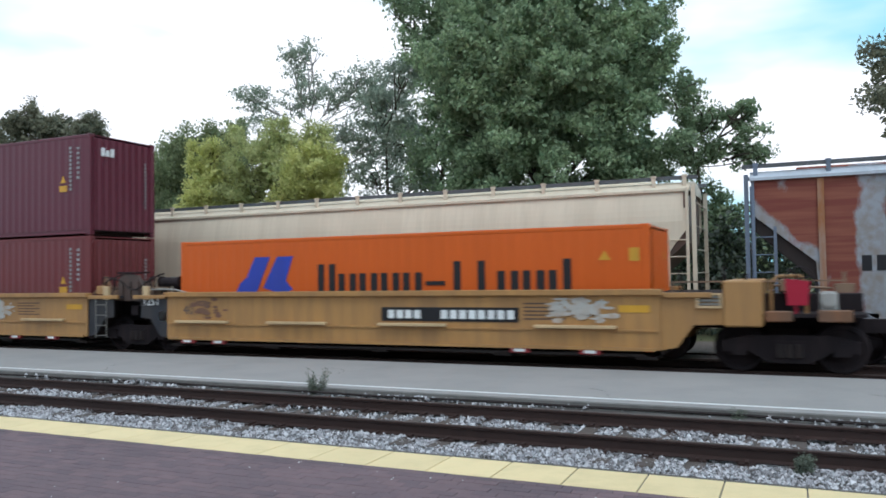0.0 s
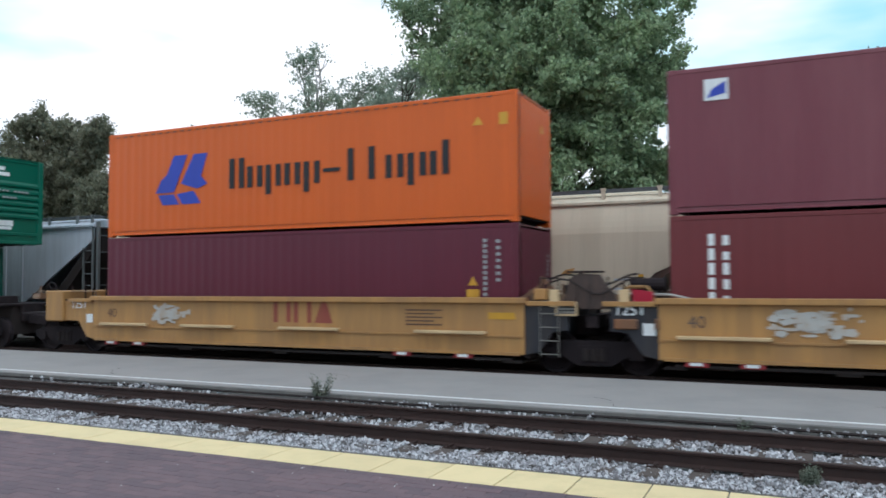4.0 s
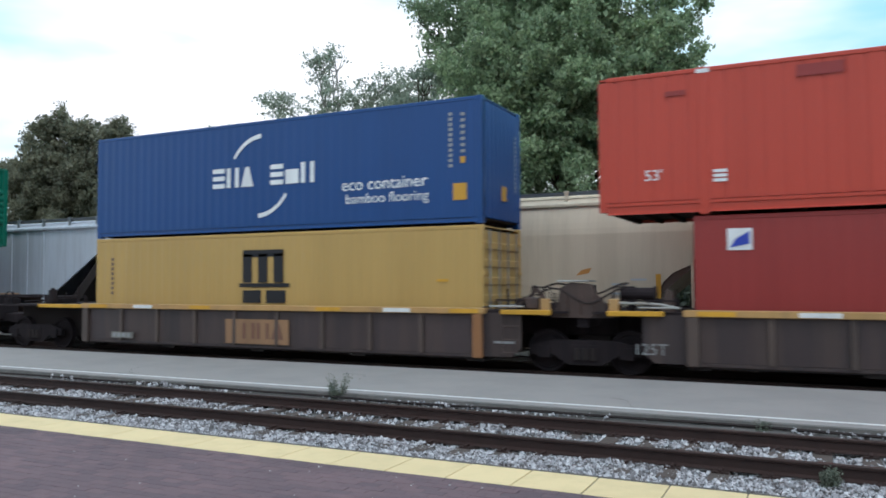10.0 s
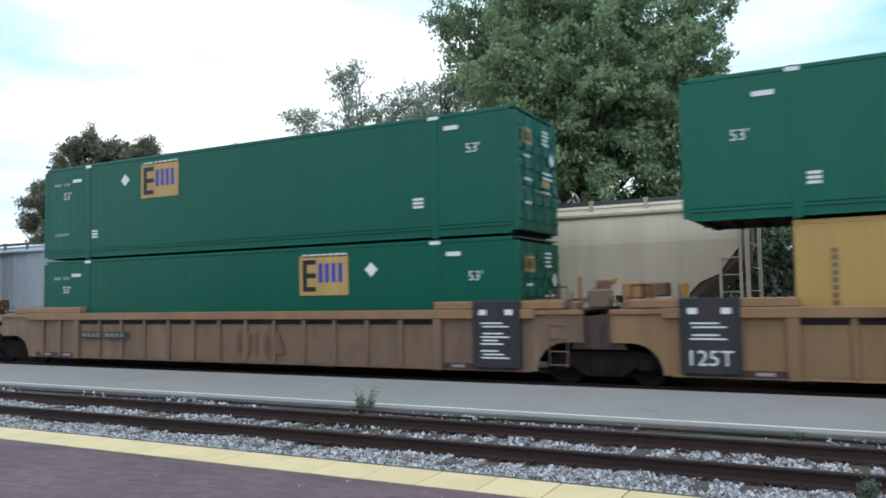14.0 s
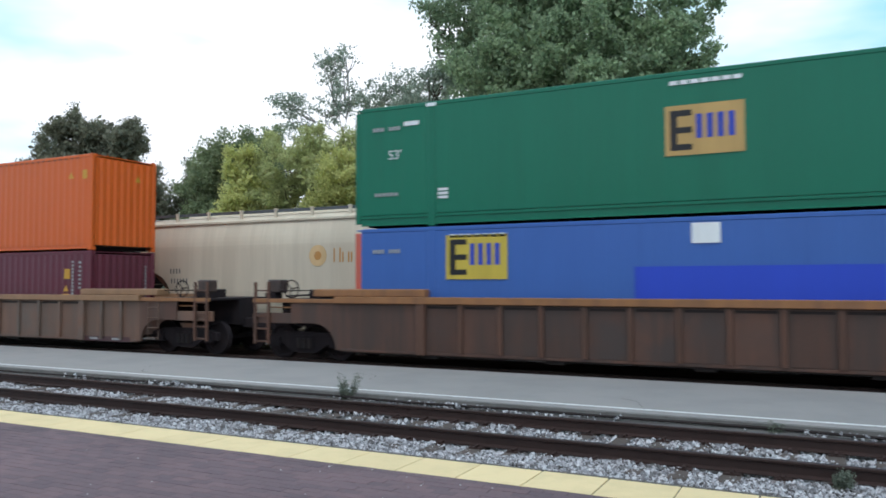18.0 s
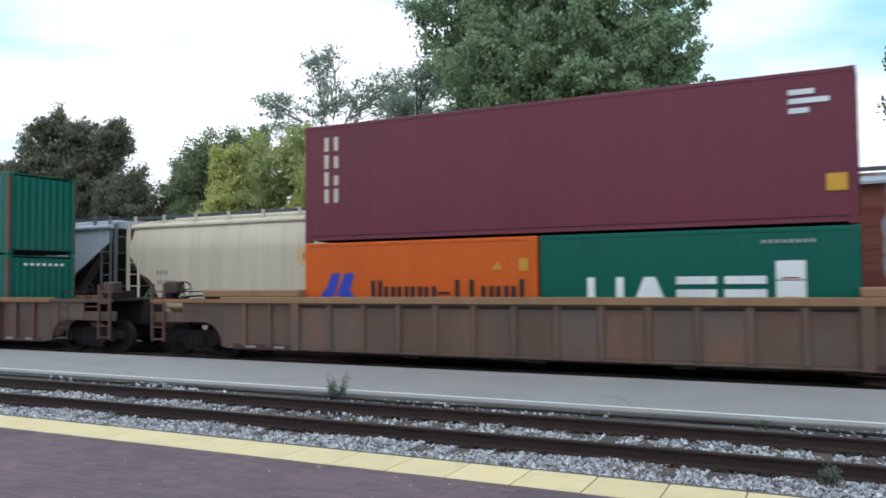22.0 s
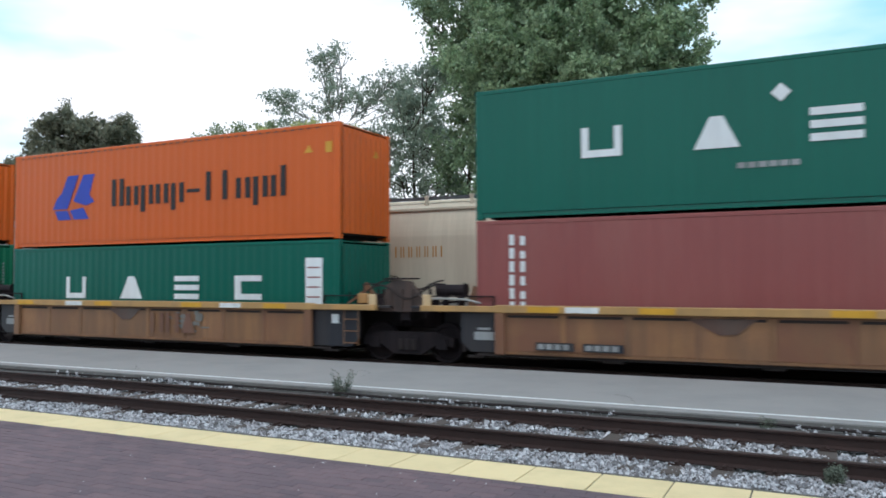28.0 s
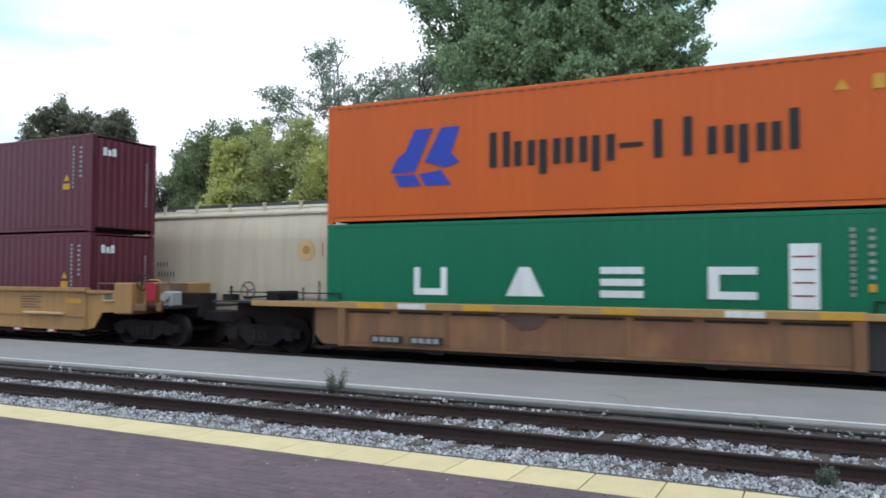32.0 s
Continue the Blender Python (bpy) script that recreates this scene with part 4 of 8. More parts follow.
def short_letters(c, H):
    L = 6.058
    z = 1.02
    mark(c, lambda bm: word(bm, 0.95, z, 3.6, 0.66, "tA=="), WHITE, L, "white letter shapes")
    mark(c, lambda bm: stack(bm, 4.64, 5.15, 0.85, 1.98, 3, 0.95), WHITE, L, "white ladder of blocks")
    mark(c, lambda bm: [bars(bm, 4.74, 5.05, z1, z1 + 0.03, -0.006) for z1 in (1.25, 1.62)], RUST_INK, L, "thin red bars")
    mark(c, lambda bm: [bars(bm, 4.40 + 0.12 * q, 4.48 + 0.12 * q, H - 0.30, H - 0.23) for q in range(8)], FADED, L, "white line of small lettering")
    part("marking", lambda bm: [box(bm, 0, 0.006, -0.7 + 0.22 * k, -0.56 + 0.22 * k, H - 0.34, H - 0.26) for k in range(7)], WHITE, c, "white line of small lettering", at=(L / 2 + 0.022, 0, 0))


def ship_logo(bm, x, z, w, h):
    """Two slanted blue blades and a notch, as plain shapes."""
    slab(bm, [(x + w * 0.22, z + h * 0.62), (x + w * 0.36, z + h), (x + w * 0.62, z + h), (x + w * 0.36, z + h * 0.25), (x, z + h * 0.25), (x + w * 0.10, z + h * 0.5)], -0.006, 0)
    slab(bm, [(x + w * 0.50, z + h * 0.42), (x + w * 0.74, z + h), (x + w, z + h), (x + w * 0.88, z + h * 0.55), (x + w, z + h * 0.38), (x + w * 0.80, z + h * 0.30)], -0.006, 0)
    slab(bm, [(x + w * 0.14, z), (x + w * 0.05, z + h * 0.21), (x + w * 0.36, z + h * 0.21), (x + w * 0.46, z)], -0.006, 0)
    slab(bm, [(x + w * 0.52, z), (x + w * 0.42, z + h * 0.21), (x + w * 0.74, z + h * 0.26), (x + w * 0.88, z)], -0.006, 0)


def blade_logo(c, H, L=12.192, small=False):
    if L < 7:
        lx, lw, lh, tx, tw, th, z = 0.43, 1.0, 0.90, 1.88, 3.9, 0.48, 1.12
    elif small:
        lx, lw, lh, tx, tw, th, z = 2.07, 1.0, 0.82, 3.52, 3.95, 0.50, 1.36
    else:
        lx, lw, lh, tx, tw, th, z = 1.78, 1.80, 1.32, 4.26, 6.35, 0.78, 1.08
    mark(c, lambda bm: ship_logo(bm, lx, z - lh * 0.2, lw, lh), LOGO_BLUE, L, "blue emblem of slanted blades")
    mark(c, lambda bm: word(bm, tx, z + 0.06, tw, th, "tnpnp-llnpb"), BLACK, L, "black row of letter bars")
    mark(c, lambda bm: bars(bm, L - 0.42, L - 0.22, H - 0.75, H - 0.48), YELLOW, L, "yellow warning mark")
    mark(c, lambda bm: slab(bm, [(L - 1.05, H - 0.72), (L - 0.80, H - 0.72), (L - 0.92, H - 0.52)], -0.006, 0), YELLOW, L, "yellow warning triangle")
    if H > 2.8 and L > 7:
        mark(c, lambda bm: [bars(bm, 0.3 + 0.26 * k, 0.42 + 0.26 * k, H - 0.118, H - 0.092) for k in range(44)], CAR_UMBER, L, "dotted dark line under the roof edge")
    part("marking", lambda bm: slab(bm, [(0, 0), (0.22, 0), (0.11, 0.2)], -0.004, 0), YELLOW, c, "yellow warning triangle", at=(L / 2 + 0.02, 0.35, H - 0.70)).rotation_euler = (0, 0, radians(90))


def hexagon(bm, x, z, w, h):
    m = x + w / 2
    slab(bm, [(x, z + h * 0.25), (m, z), (x + w, z + h * 0.25), (x + w, z + h * 0.75), (m, z + h), (x, z + h * 0.75)], -0.006, 0)


def hex_logo(c, red):
    L, W = 16.154, 1.295
    o = -0.25 if red else 0.0
    g = o if red else 0.15
    d = 12.45 if red else 12.80
    mark(c, lambda bm: hexagon(bm, 6.47 + g, 1.00, 1.33, 1.38), WHITE, L, "white hexagon emblem", W)
    ink = STEEL if red else RUST_INK
    part("marking", lambda bm: [bars(bm, 6.78 + g + a * 0.41, 7.08 + g + a * 0.41, 1.30, 2.06, 0, 0.004) for a in (0, 1)], ink, c, "two upright blocks in the hexagon", at=(-L / 2, -W - 0.011, 0))
    part("marking", lambda bm: bars(bm, 6.92 + g, 7.35 + g, 1.60, 1.70, 0, 0.003), CAR_UMBER, c, "dark bar across the hexagon", at=(-L / 2, -W - 0.017, 0))
    mark(c, lambda bm: word(bm, 8.25 + o, 1.66, 0.98, 0.36, "txb"), WHITE, L, "white letter bars", W)
    mark(c, lambda bm: word(bm, 7.97 + o, 1.26, 1.75 if not red else 2.25, 0.36, "Bxnnp" if not red else "Bxnnp lxx"), WHITE, L, "white letter bars", W)
    mark(c, lambda bm: [bars(bm, 7.25 + o + 0.2 * k, 7.41 + o + 0.2 * k, 2.58, 2.70) for k in range(8)], WHITE, L, "white line of small lettering", W)
    mark(c, lambda bm: [bars(bm, d + 0.19 * k, d + 0.14 + 0.19 * k, 2.46, 2.60) for k in range(7) if k != 3], WHITE, L, "white line of small lettering", W)
    domestic_marks(c, 14.95 if not red else 14.9, 1.62 if not red else 0.76, DULL_RED if red else WHITE)
    e = L / 2
    if red:
        # the doors: an emblem, length and number lines on one leaf, rows of data on the other, a yellow triangle low down
        part("marking", lambda bm: lathe_y(bm, [(0.17, -0.006), (0.17, 0.0)], 6, -0.86, 2.44), WHITE, c, "small white hexagon emblem", at=(e + 0.030, 0, 0)).rotation_euler = (0, 0, radians(90))
        part("marking", lambda bm: [box(bm, 0, 0.006, -0.62, -0.36, 2.46, 2.56), box(bm, 0, 0.006, -0.62, -0.26, 2.30, 2.40), box(bm, 0, 0.006, -1.06, -0.66, 1.38, 1.62), box(bm, 0, 0.006, -0.54, -0.34, 1.34, 1.58)], WHITE, c, "white name bars and data plates", at=(e + 0.010, 0, 0))
        put("marking", text_mesh("53'", 0.25), WHITE, c, (e + 0.012, -1.06, 1.84), "white length figures", turn=(0, 0, 90))
        part("marking", lambda bm: [box(bm, 0, 0.006, a, a + w, z, z + 0.11) for z in (1.32, 1.46, 1.72, 1.88, 2.24, 2.42) for a, w in ((0.16, 0.34), (0.60, 0.38))], FADED, c, "rows of white data on the door", at=(e + 0.010, 0, 0))
        part("marking", lambda bm: slab(bm, [(0.62, 0.80), (0.86, 0.80), (0.74, 1.00)], -0.006, 0), YELLOW, c, "yellow warning triangle", at=(e + 0.012, 0, 0)).rotation_euler = (0, 0, radians(90))
        mark(c, lambda bm: bars(bm, 3.75, 4.55, 2.50, 2.72), DULL_RED, L, "darker repainted patch", W)
        return
    # the nose wall: a small emblem with its name bars, a name line, a number line and a data placard
    part("marking", lambda bm: lathe_y(bm, [(0.19, -0.006), (0.19, 0.0)], 6, -0.72, 2.42), WHITE, c, "small white hexagon emblem", at=(e - 0.024, 0, 0)).rotation_euler = (0, 0, radians(90))
    part("marking", lambda bm: [box(bm, 0, 0.006, -0.44, -0.10, 2.44, 2.56), box(bm, 0, 0.006, -0.44, 0.06, 2.26, 2.38)], WHITE, c, "white name bars", at=(e - 0.024, 0, 0))
    part("marking", lambda bm: [box(bm, 0, 0.005, -0.50 + 0.14 * q, -0.40 + 0.14 * q, 1.735, 1.80) for q in range(9) if q != 4] + [box(bm, 0, 0.005, -0.2 + 0.13 * q, -0.1 + 0.13 * q, 1.525, 1.59) for q in range(4)], FADED, c, "white number bars", at=(e + 0.026, 0, 0))
    part("marking", lambda bm: [box(bm, 0, 0.006, -0.35, 0.22, 0.62, 0.80), box(bm, 0, 0.006, -0.30, 0.16, 0.50, 0.60)], WHITE, c, "white data placard", at=(e - 0.024, 0, 0))
    part("marking", lambda bm: [box(bm, 0, 0.005, -0.04, 0.04, 1.55 + 0.15 * q, 1.66 + 0.15 * q) for q in range(8)], FADED, c, "pale data lines on the corner post", at=(e + 0.037, -W + 0.09, 0))


def domestic_marks(c, x, z, small=WHITE):
    L, W = 16.154, 1.295
    put("marking", text_mesh("53'", 0.31), WHITE, c, (x - L / 2, -W - 0.006, z), "white length figures")
    put("marking", text_mesh("53'", 0.31), WHITE, c, (0.92 - L / 2, -W - 0.006, z - 0.05), "white length figures")
    mark(c, lambda bm: [bars(bm, 13.5, 13.78, 0.74 + 0.09 * k, 0.80 + 0.09 * k) for k in range(3)], WHITE, L, "white data lines", W)
    mark(c, lambda bm: [bars(bm, 2.25, 2.5, 0.62 + 0.09 * k, 0.68 + 0.09 * k) for k in range(3)], WHITE, L, "white data lines", W)
    mark(c, lambda bm: bars(bm, 1.35, 1.75, 2.38, 2.48), small, L, "white data lines", W)
    mark(c, lambda bm: bars(bm, 14.35, 14.72, 2.50, 2.60), small, L, "white data lines", W)
    mark(c, lambda bm: [bars(bm, 1.95, 2.20, 2.78, 2.86), bars(bm, 13.92, 14.20, 2.78, 2.86)], WHITE, L, "white lifting point marks", W)


def panel_logo(c, x, z, dia, text_x=14.9, field=None, text_z=1.93):
    L, W = 16.154, 1.295
    mark(c, lambda bm: bars(bm, x, x + 1.50, z, z + 1.0), field or EMBLEM_SAND, L, "sand coloured emblem panel", W)
    part("marking", lambda bm: [bars(bm, x + 0.10, x + 0.24, z + 0.1, z + 0.9, 0, 0.004)] + [bars(bm, x + 0.24, x + 0.52, z + q, z + q + 0.12, 0, 0.004) for q in (0.1, 0.44, 0.78)], BLACK, c, "black bars on the emblem", at=(-L / 2, -W - 0.011, 0))
    part("marking", lambda bm: [bars(bm, x + 0.60 + 0.2 * k, x + 0.72 + 0.2 * k, z + 0.32, z + 0.80, 0, 0.004) for k in range(4)], LOGO_BLUE, c, "blue bars on the emblem", at=(-L / 2, -W - 0.011, 0))
    e = L / 2 + 0.012
    part("marking", lambda bm: box(bm, 0, 0.006, -0.98, -0.42, 2.10, 2.46), EMBLEM_SAND, c, "sand coloured emblem panel", at=(e, 0, 0))
    part("marking", lambda bm: [box(bm, 0, 0.004, -0.92 + 0.15 * q, -0.82 + 0.15 * q, 2.17, 2.39) for q in range(3)], BLACK, c, "dark bars on the emblem panel", at=(e + 0.008, 0, 0))
    part("marking", lambda bm: [box(bm, 0, 0.006, 0.22, 0.22 + w, z0, z0 + 0.055) for z0, w in ((2.52, 0.42), (2.42, 0.46), (2.32, 0.36), (2.22, 0.45), (1.52, 0.66), (1.40, 0.70), (1.05, 0.52))] + [box(bm, 0, 0.006, -0.95, -0.95 + w, z0, z0 + 0.06) for z0, w in ((1.78, 0.34), (1.25, 0.42), (0.72, 0.40))], WHITE, c, "white data lines on the doors", at=(e + 0.02, 0, 0))
    part("marking", lambda bm: box(bm, 0, 0.006, 0.16, 0.66, 1.20, 1.36), EMBLEM_SAND, c, "sand coloured data plate", at=(e + 0.022, 0, 0))
    part("marking", lambda bm: box(bm, 0, 0.006, -0.13, 0.13, -0.13, 0.13), WHITE, c, "white diamond placard", at=(e + 0.024, 0.85, 1.92)).rotation_euler = (radians(45), 0, 0)
    mark(c, lambda bm: [bars(bm, 0.55 + 0.11 * k, 0.63 + 0.11 * k, 0.74, 0.82) for k in range(6)] + [bars(bm, 0.50 + 0.11 * k, 0.58 + 0.11 * k, 2.30, 2.39) for k in range(7) if k != 3], FADED, L, "pale lines of small data", W)
    if dia:
        diamond(c, dia, z + 0.6, L, W)
    mark(c, lambda bm: [bars(bm, x + 0.1 + 0.2 * k, x + 0.26 + 0.2 * k, 2.62, 2.70) for k in range(7)], WHITE, L, "white line of small lettering", W)
    if not field:
        domestic_marks(c, text_x, text_z)


def diamond(c, x, z, L, W=1.219, s=0.18):
    mark(c, lambda bm: slab(bm, [(x - s, z), (x, z - s), (x + s, z), (x, z + s)], -0.006, 0), WHITE, L, "white diamond placard", W)


def arc_logo(c, H, low):
    L = 12.192
    z = 1.12 if low else 1.20
    x, w, h = (3.9, 4.6, 0.62) if low else (4.35, 3.35, 0.52)
    mark(c, lambda bm: word(bm, x, z, w, h, "=tA =xt"), WHITE, L, "white letter bars")

    def arc(bm, ax, az, r, a0, a1):
        k = 10
        for i in range(k):
            p, q = radians(a0 + (a1 - a0) * i / k), radians(a0 + (a1 - a0) * (i + 1) / k)
            wd = 0.07 + 0.05 * i / k
            slab(bm, [(ax + r * math.cos(p), az + r * math.sin(p)), (ax + r * math.cos(q), az + r * math.sin(q)), (ax + (r - wd) * math.cos(q), az + (r - wd) * math.sin(q)), (ax + (r - wd) * math.cos(p), az + (r - wd) * math.sin(p))], -0.006, 0)

    mark(c, lambda bm: arc(bm, x + w * 0.52, z + h * 0.4, 1.15, 150, 95), WHITE, L, "white curved stroke")
    if not low:
        mark(c, lambda bm: arc(bm, x + w * 0.44, z + h * 0.6, 1.15, -30, -85), WHITE, L, "white curved stroke")
        put("marking", text_mesh("eco container", 0.42), WHITE, c, (8.47 - L / 2, -1.227, z - 0.28), "white lettering")
        put("marking", text_mesh("bamboo flooring", 0.34), WHITE, c, (8.58 - L / 2, -1.227, z - 0.60), "white lettering")
        mark(c, lambda bm: bars(bm, 11.48, 11.81, 0.55, 0.93), YELLOW, L, "orange square")
        part("marking", lambda bm: box(bm, 0, 0.006, -0.1, 0.2, 0.6, 0.95), YELLOW, c, "orange square", at=(L / 2 + 0.022, 0, 0))
    data_marks(c, L, H, 1)


def arch_logo(c):
    """A dark emblem of three uprights under a lintel, over two rounded blocks."""
    L = 12.192

    def logo(bm):
        for k in range(3):
            bars(bm, 5.42 + 0.50 * k, 5.72 + 0.50 * k, 1.62, 2.36)
        bars(bm, 5.42, 6.72, 2.28, 2.46)
        bars(bm, 5.30, 6.92, 1.50, 1.60)
        bars(bm, 5.42, 6.02, 1.10, 1.42)
        bars(bm, 6.18, 6.80, 1.10, 1.42)

    mark(c, logo, BLACK, L, "black emblem of uprights under a lintel")
    mark(c, lambda bm: stack(bm, 0.62, 0.72, 1.3, 2.4, 8, 0.6), CAR_BUFF, L, "faint data lines")
    mark(c, lambda bm: bars(bm, 11.05, 11.35, 1.62, 1.68), YELLOW, L, "yellow warning mark")


def letter_column(c, H, n=3, mat=None, x=0.46, w=0.43, z0=None, z1=None):
    L = 12.192
    z0 = H * 0.46 if z0 is None else z0
    z1 = H * 0.90 if z1 is None else z1
    d = (z1 - z0) / n

    def column(bm):
        for q in range(n):
            a, b, k = z0 + d * (q + 0.10), z0 + d * (q + 0.90), w * 0.30
            bars(bm, x, x + k, a, b)
            bars(bm, x + w - k, x + w, a, b - d * (0.0, 0.24, 0.12)[q % 3])

    mark(c, column, mat or WHITE, L, "upright column of letter blocks")


def end_name(c, L, H):
    part("marking", lambda bm: [box(bm, 0, 0.006, -0.85 + 0.17 * k, -0.72 + 0.17 * k, H - 0.60, H - (0.36 if k != 1 else 0.42)) for k in range(3)], WHITE, c, "white letter blocks", at=(L / 2 + 0.022, 0, 0))


def logo_plate(c, x, z, L=12.192):
    mark(c, lambda bm: bars(bm, x, x + 0.45, z, z + 0.42), WHITE, L, "small white plate")
    part("marking", lambda bm: slab(bm, [(x + 0.05, z + 0.05), (x + 0.40, z + 0.12), (x + 0.40, z + 0.36), (x + 0.15, z + 0.22)], -0.004, 0), LOGO_BLUE, c, "blue shape on the plate", at=(-L / 2, -1.234, 0))

# ---- well cars ----
BOGIE_R = 0.46


def side_frame(bm):
    slab(bm, [(-1.20, 0.40), (-1.20, 0.60), (-0.72, 0.72), (0.72, 0.72), (1.20, 0.60), (1.20, 0.40), (0.72, 0.42), (0.36, 0.20), (-0.36, 0.20), (-0.72, 0.42)], -0.07, 0.07)
    box(bm, -0.30, 0.30, -0.10, -0.07, 0.30, 0.62)
    for x in (-0.89, 0.89):
        box(bm, x - 0.14, x + 0.14, -0.11, 0.07, 0.34, 0.58)


def spring_nest(bm):
    for k in (-0.17, 0.0, 0.17):
        rod(bm, (k, 0, 0.31), (k, 0, 0.56), 0.065, 8)


def wheelset_mesh(bm):
    for s in (-1, 1):
        prof = [(0.10, 0.09), (0.11, 0.045), (0.36, 0.03), (0.38, 0.065), (0.455, 0.065), (0.46, -0.03), (0.485, -0.055), (0.48, -0.07), (0.38, -0.07), (0.36, -0.02), (0.11, -0.03), (0.10, -0.09)]
        lathe_y(bm, [(r, s * (GAUGE + y)) for r, y in prof], 28)
    rod(bm, (0, -1.0, 0), (0, 1.0, 0), 0.075, 8)
    for s in (-1, 1):
        for k in range(3):
            a = k * 2.094
            rod(bm, (0.22 * math.cos(a), s * (GAUGE + 0.03), 0.22 * math.sin(a)), (0.22 * math.cos(a), s * (GAUGE + 0.05), 0.22 * math.sin(a)), 0.03, 5)


WHEELSETS = {-1: [], 1: []}


def bogie(parent, x):
    b = put("bogie", shape(("bolster",), lambda bm: [box(bm, -0.22, 0.22, -1.05, 1.05, 0.42, 0.66), box(bm, -0.35, 0.35, -0.35, 0.35, 0.66, 0.80)]), UNDER, parent, (x, 0, 0), "black two-axle bogie")
    frame_me = shape(("sideframe",), side_frame)
    spring = shape(("springs",), spring_nest)
    ws = shape(("wheelset",), wheelset_mesh)
    for s in (-1, 1):
        put("side_frame", frame_me, DARK_STEEL, b, (0, s * 1.02, 0), turn=(0, 0, 0 if s < 0 else 180))
        put("spring", spring, UNDER, b, (0, s * 1.11, 0))
        w = put("wheelset", ws, DARK_STEEL, b, (s * 0.89, 0, BOGIE_R), "steel wheels on an axle")
        WHEELSETS[s].append(w)
    return b


Kind = collections.namedtuple("Kind", "name zb z0 z1 hs hp side chord rib endc deck label raised boards platform")
SMOOTH = Kind(name="smooth", zb=0.42, z0=1.50, z1=1.62, hs=6.30, hp=6.30, side=CAR_TAN, chord=CAR_TAN, rib=CAR_TAN, endc=PANEL_BLUE, deck=CAR_TAN, label="tan yellow smooth-sided well car with blue-black ends", raised=False, boards=False, platform=1.55)
SOOT = Kind(name="soot", zb=0.34, z0=1.26, z1=1.39, hs=6.22, hp=6.05, side=CAR_SOOT, chord=CAR_CHORD, rib=SOOT_RIB, endc=CAR_SOOT, deck=CAR_CHORD, label="sooty dark well car with a yellow top chord", raised=False, boards=False, platform=1.36)
BUFF = Kind(name="buff", zb=0.30, z0=1.42, z1=1.62, hs=8.45, hp=6.1, side=CAR_BUFF, chord=BUFF_CHORD, rib=CAR_BUFF, endc=CAR_BUFF, deck=BUFF_CHORD, label="weathered buff ribbed well car", raised=True, boards=True, platform=1.60)
TAWNY = Kind(name="tawny", zb=0.40, z0=1.16, z1=1.32, hs=8.45, hp=6.1, side=CAR_TAWNY, chord=RUST_CHORD, rib=CAR_TAWNY, endc=CAR_TAWNY, deck=CAR_CHORD, label="tawny brown ribbed well car with low sides", raised=False, boards=False, platform=1.30)
RUSTY = Kind(name="rusty", zb=0.34, z0=1.46, z1=1.62, hs=8.45, hp=6.1, side=CAR_RUST, chord=RUST_CHORD, rib=RUST_RIB, endc=CAR_RUST, deck=RUST_CHORD, label="rusty brown ribbed well car", raised=True, boards=False, platform=1.56)
GREY = Kind(name="grey", zb=0.34, z0=1.46, z1=1.62, hs=8.45, hp=6.1, side=CAR_GREY, chord=BUFF_CHORD, rib=CAR_GREY, endc=CAR_UMBER, deck=RUST_CHORD, label="weathered grey-brown ribbed well car", raised=True, boards=True, platform=1.56)
UMBER = Kind(name="umber", zb=0.34, z0=1.46, z1=1.60, hs=8.45, hp=6.1, side=CAR_UMBER, chord=RUST_CHORD, rib=UMBER_RIB, endc=CAR_UMBER, deck=CAR_UMBER, label="dark umber ribbed well car", raised=False, boards=True, platform=1.56)
OCHRE = Kind(name="ochre", zb=0.36, z0=1.22, z1=1.38, hs=5.46, hp=5.36, side=CAR_OCHRE, chord=CAR_CHORD, rib=CAR_OCHRE, endc=PANEL_BLUE, deck=CAR_CHORD, label="ochre ribbed well car with a yellow top chord and dark ends", raised=False, boards=False, platform=1.36)
SW = 1.50


def arch(x, z, r, turn, n=6):
    """Points of a quarter arch that rises from (x, z), curving outward."""
    return [(x + turn * r * (1 - math.cos(math.pi / 2 * i / n)), z + r * math.sin(math.pi / 2 * i / n)) for i in range(n + 1)]


def well_side(bm, k):
    """One side sheet, its lower corners cut away over the bogies, with a flange along the bottom."""
    e = k.hs
    slab(bm, [(-e, k.z0), (-e, k.zb), (e, k.zb), (e, k.z0)], -SW, -SW + 0.04)


def flange(bm, k):
    along_x(bm, [(-SW - 0.02, k.zb - 0.02), (-SW + 0.10, k.zb - 0.02), (-SW + 0.10, k.zb + 0.03), (-SW - 0.02, k.zb + 0.03)], -k.hs + 0.1, k.hs - 0.1)


def slot(bm, k):
    box(bm, 0.06, 2 * k.hp / 13 - 0.06, -SW - 0.012, -SW, k.z0 - 0.13, k.z0 - 0.02)


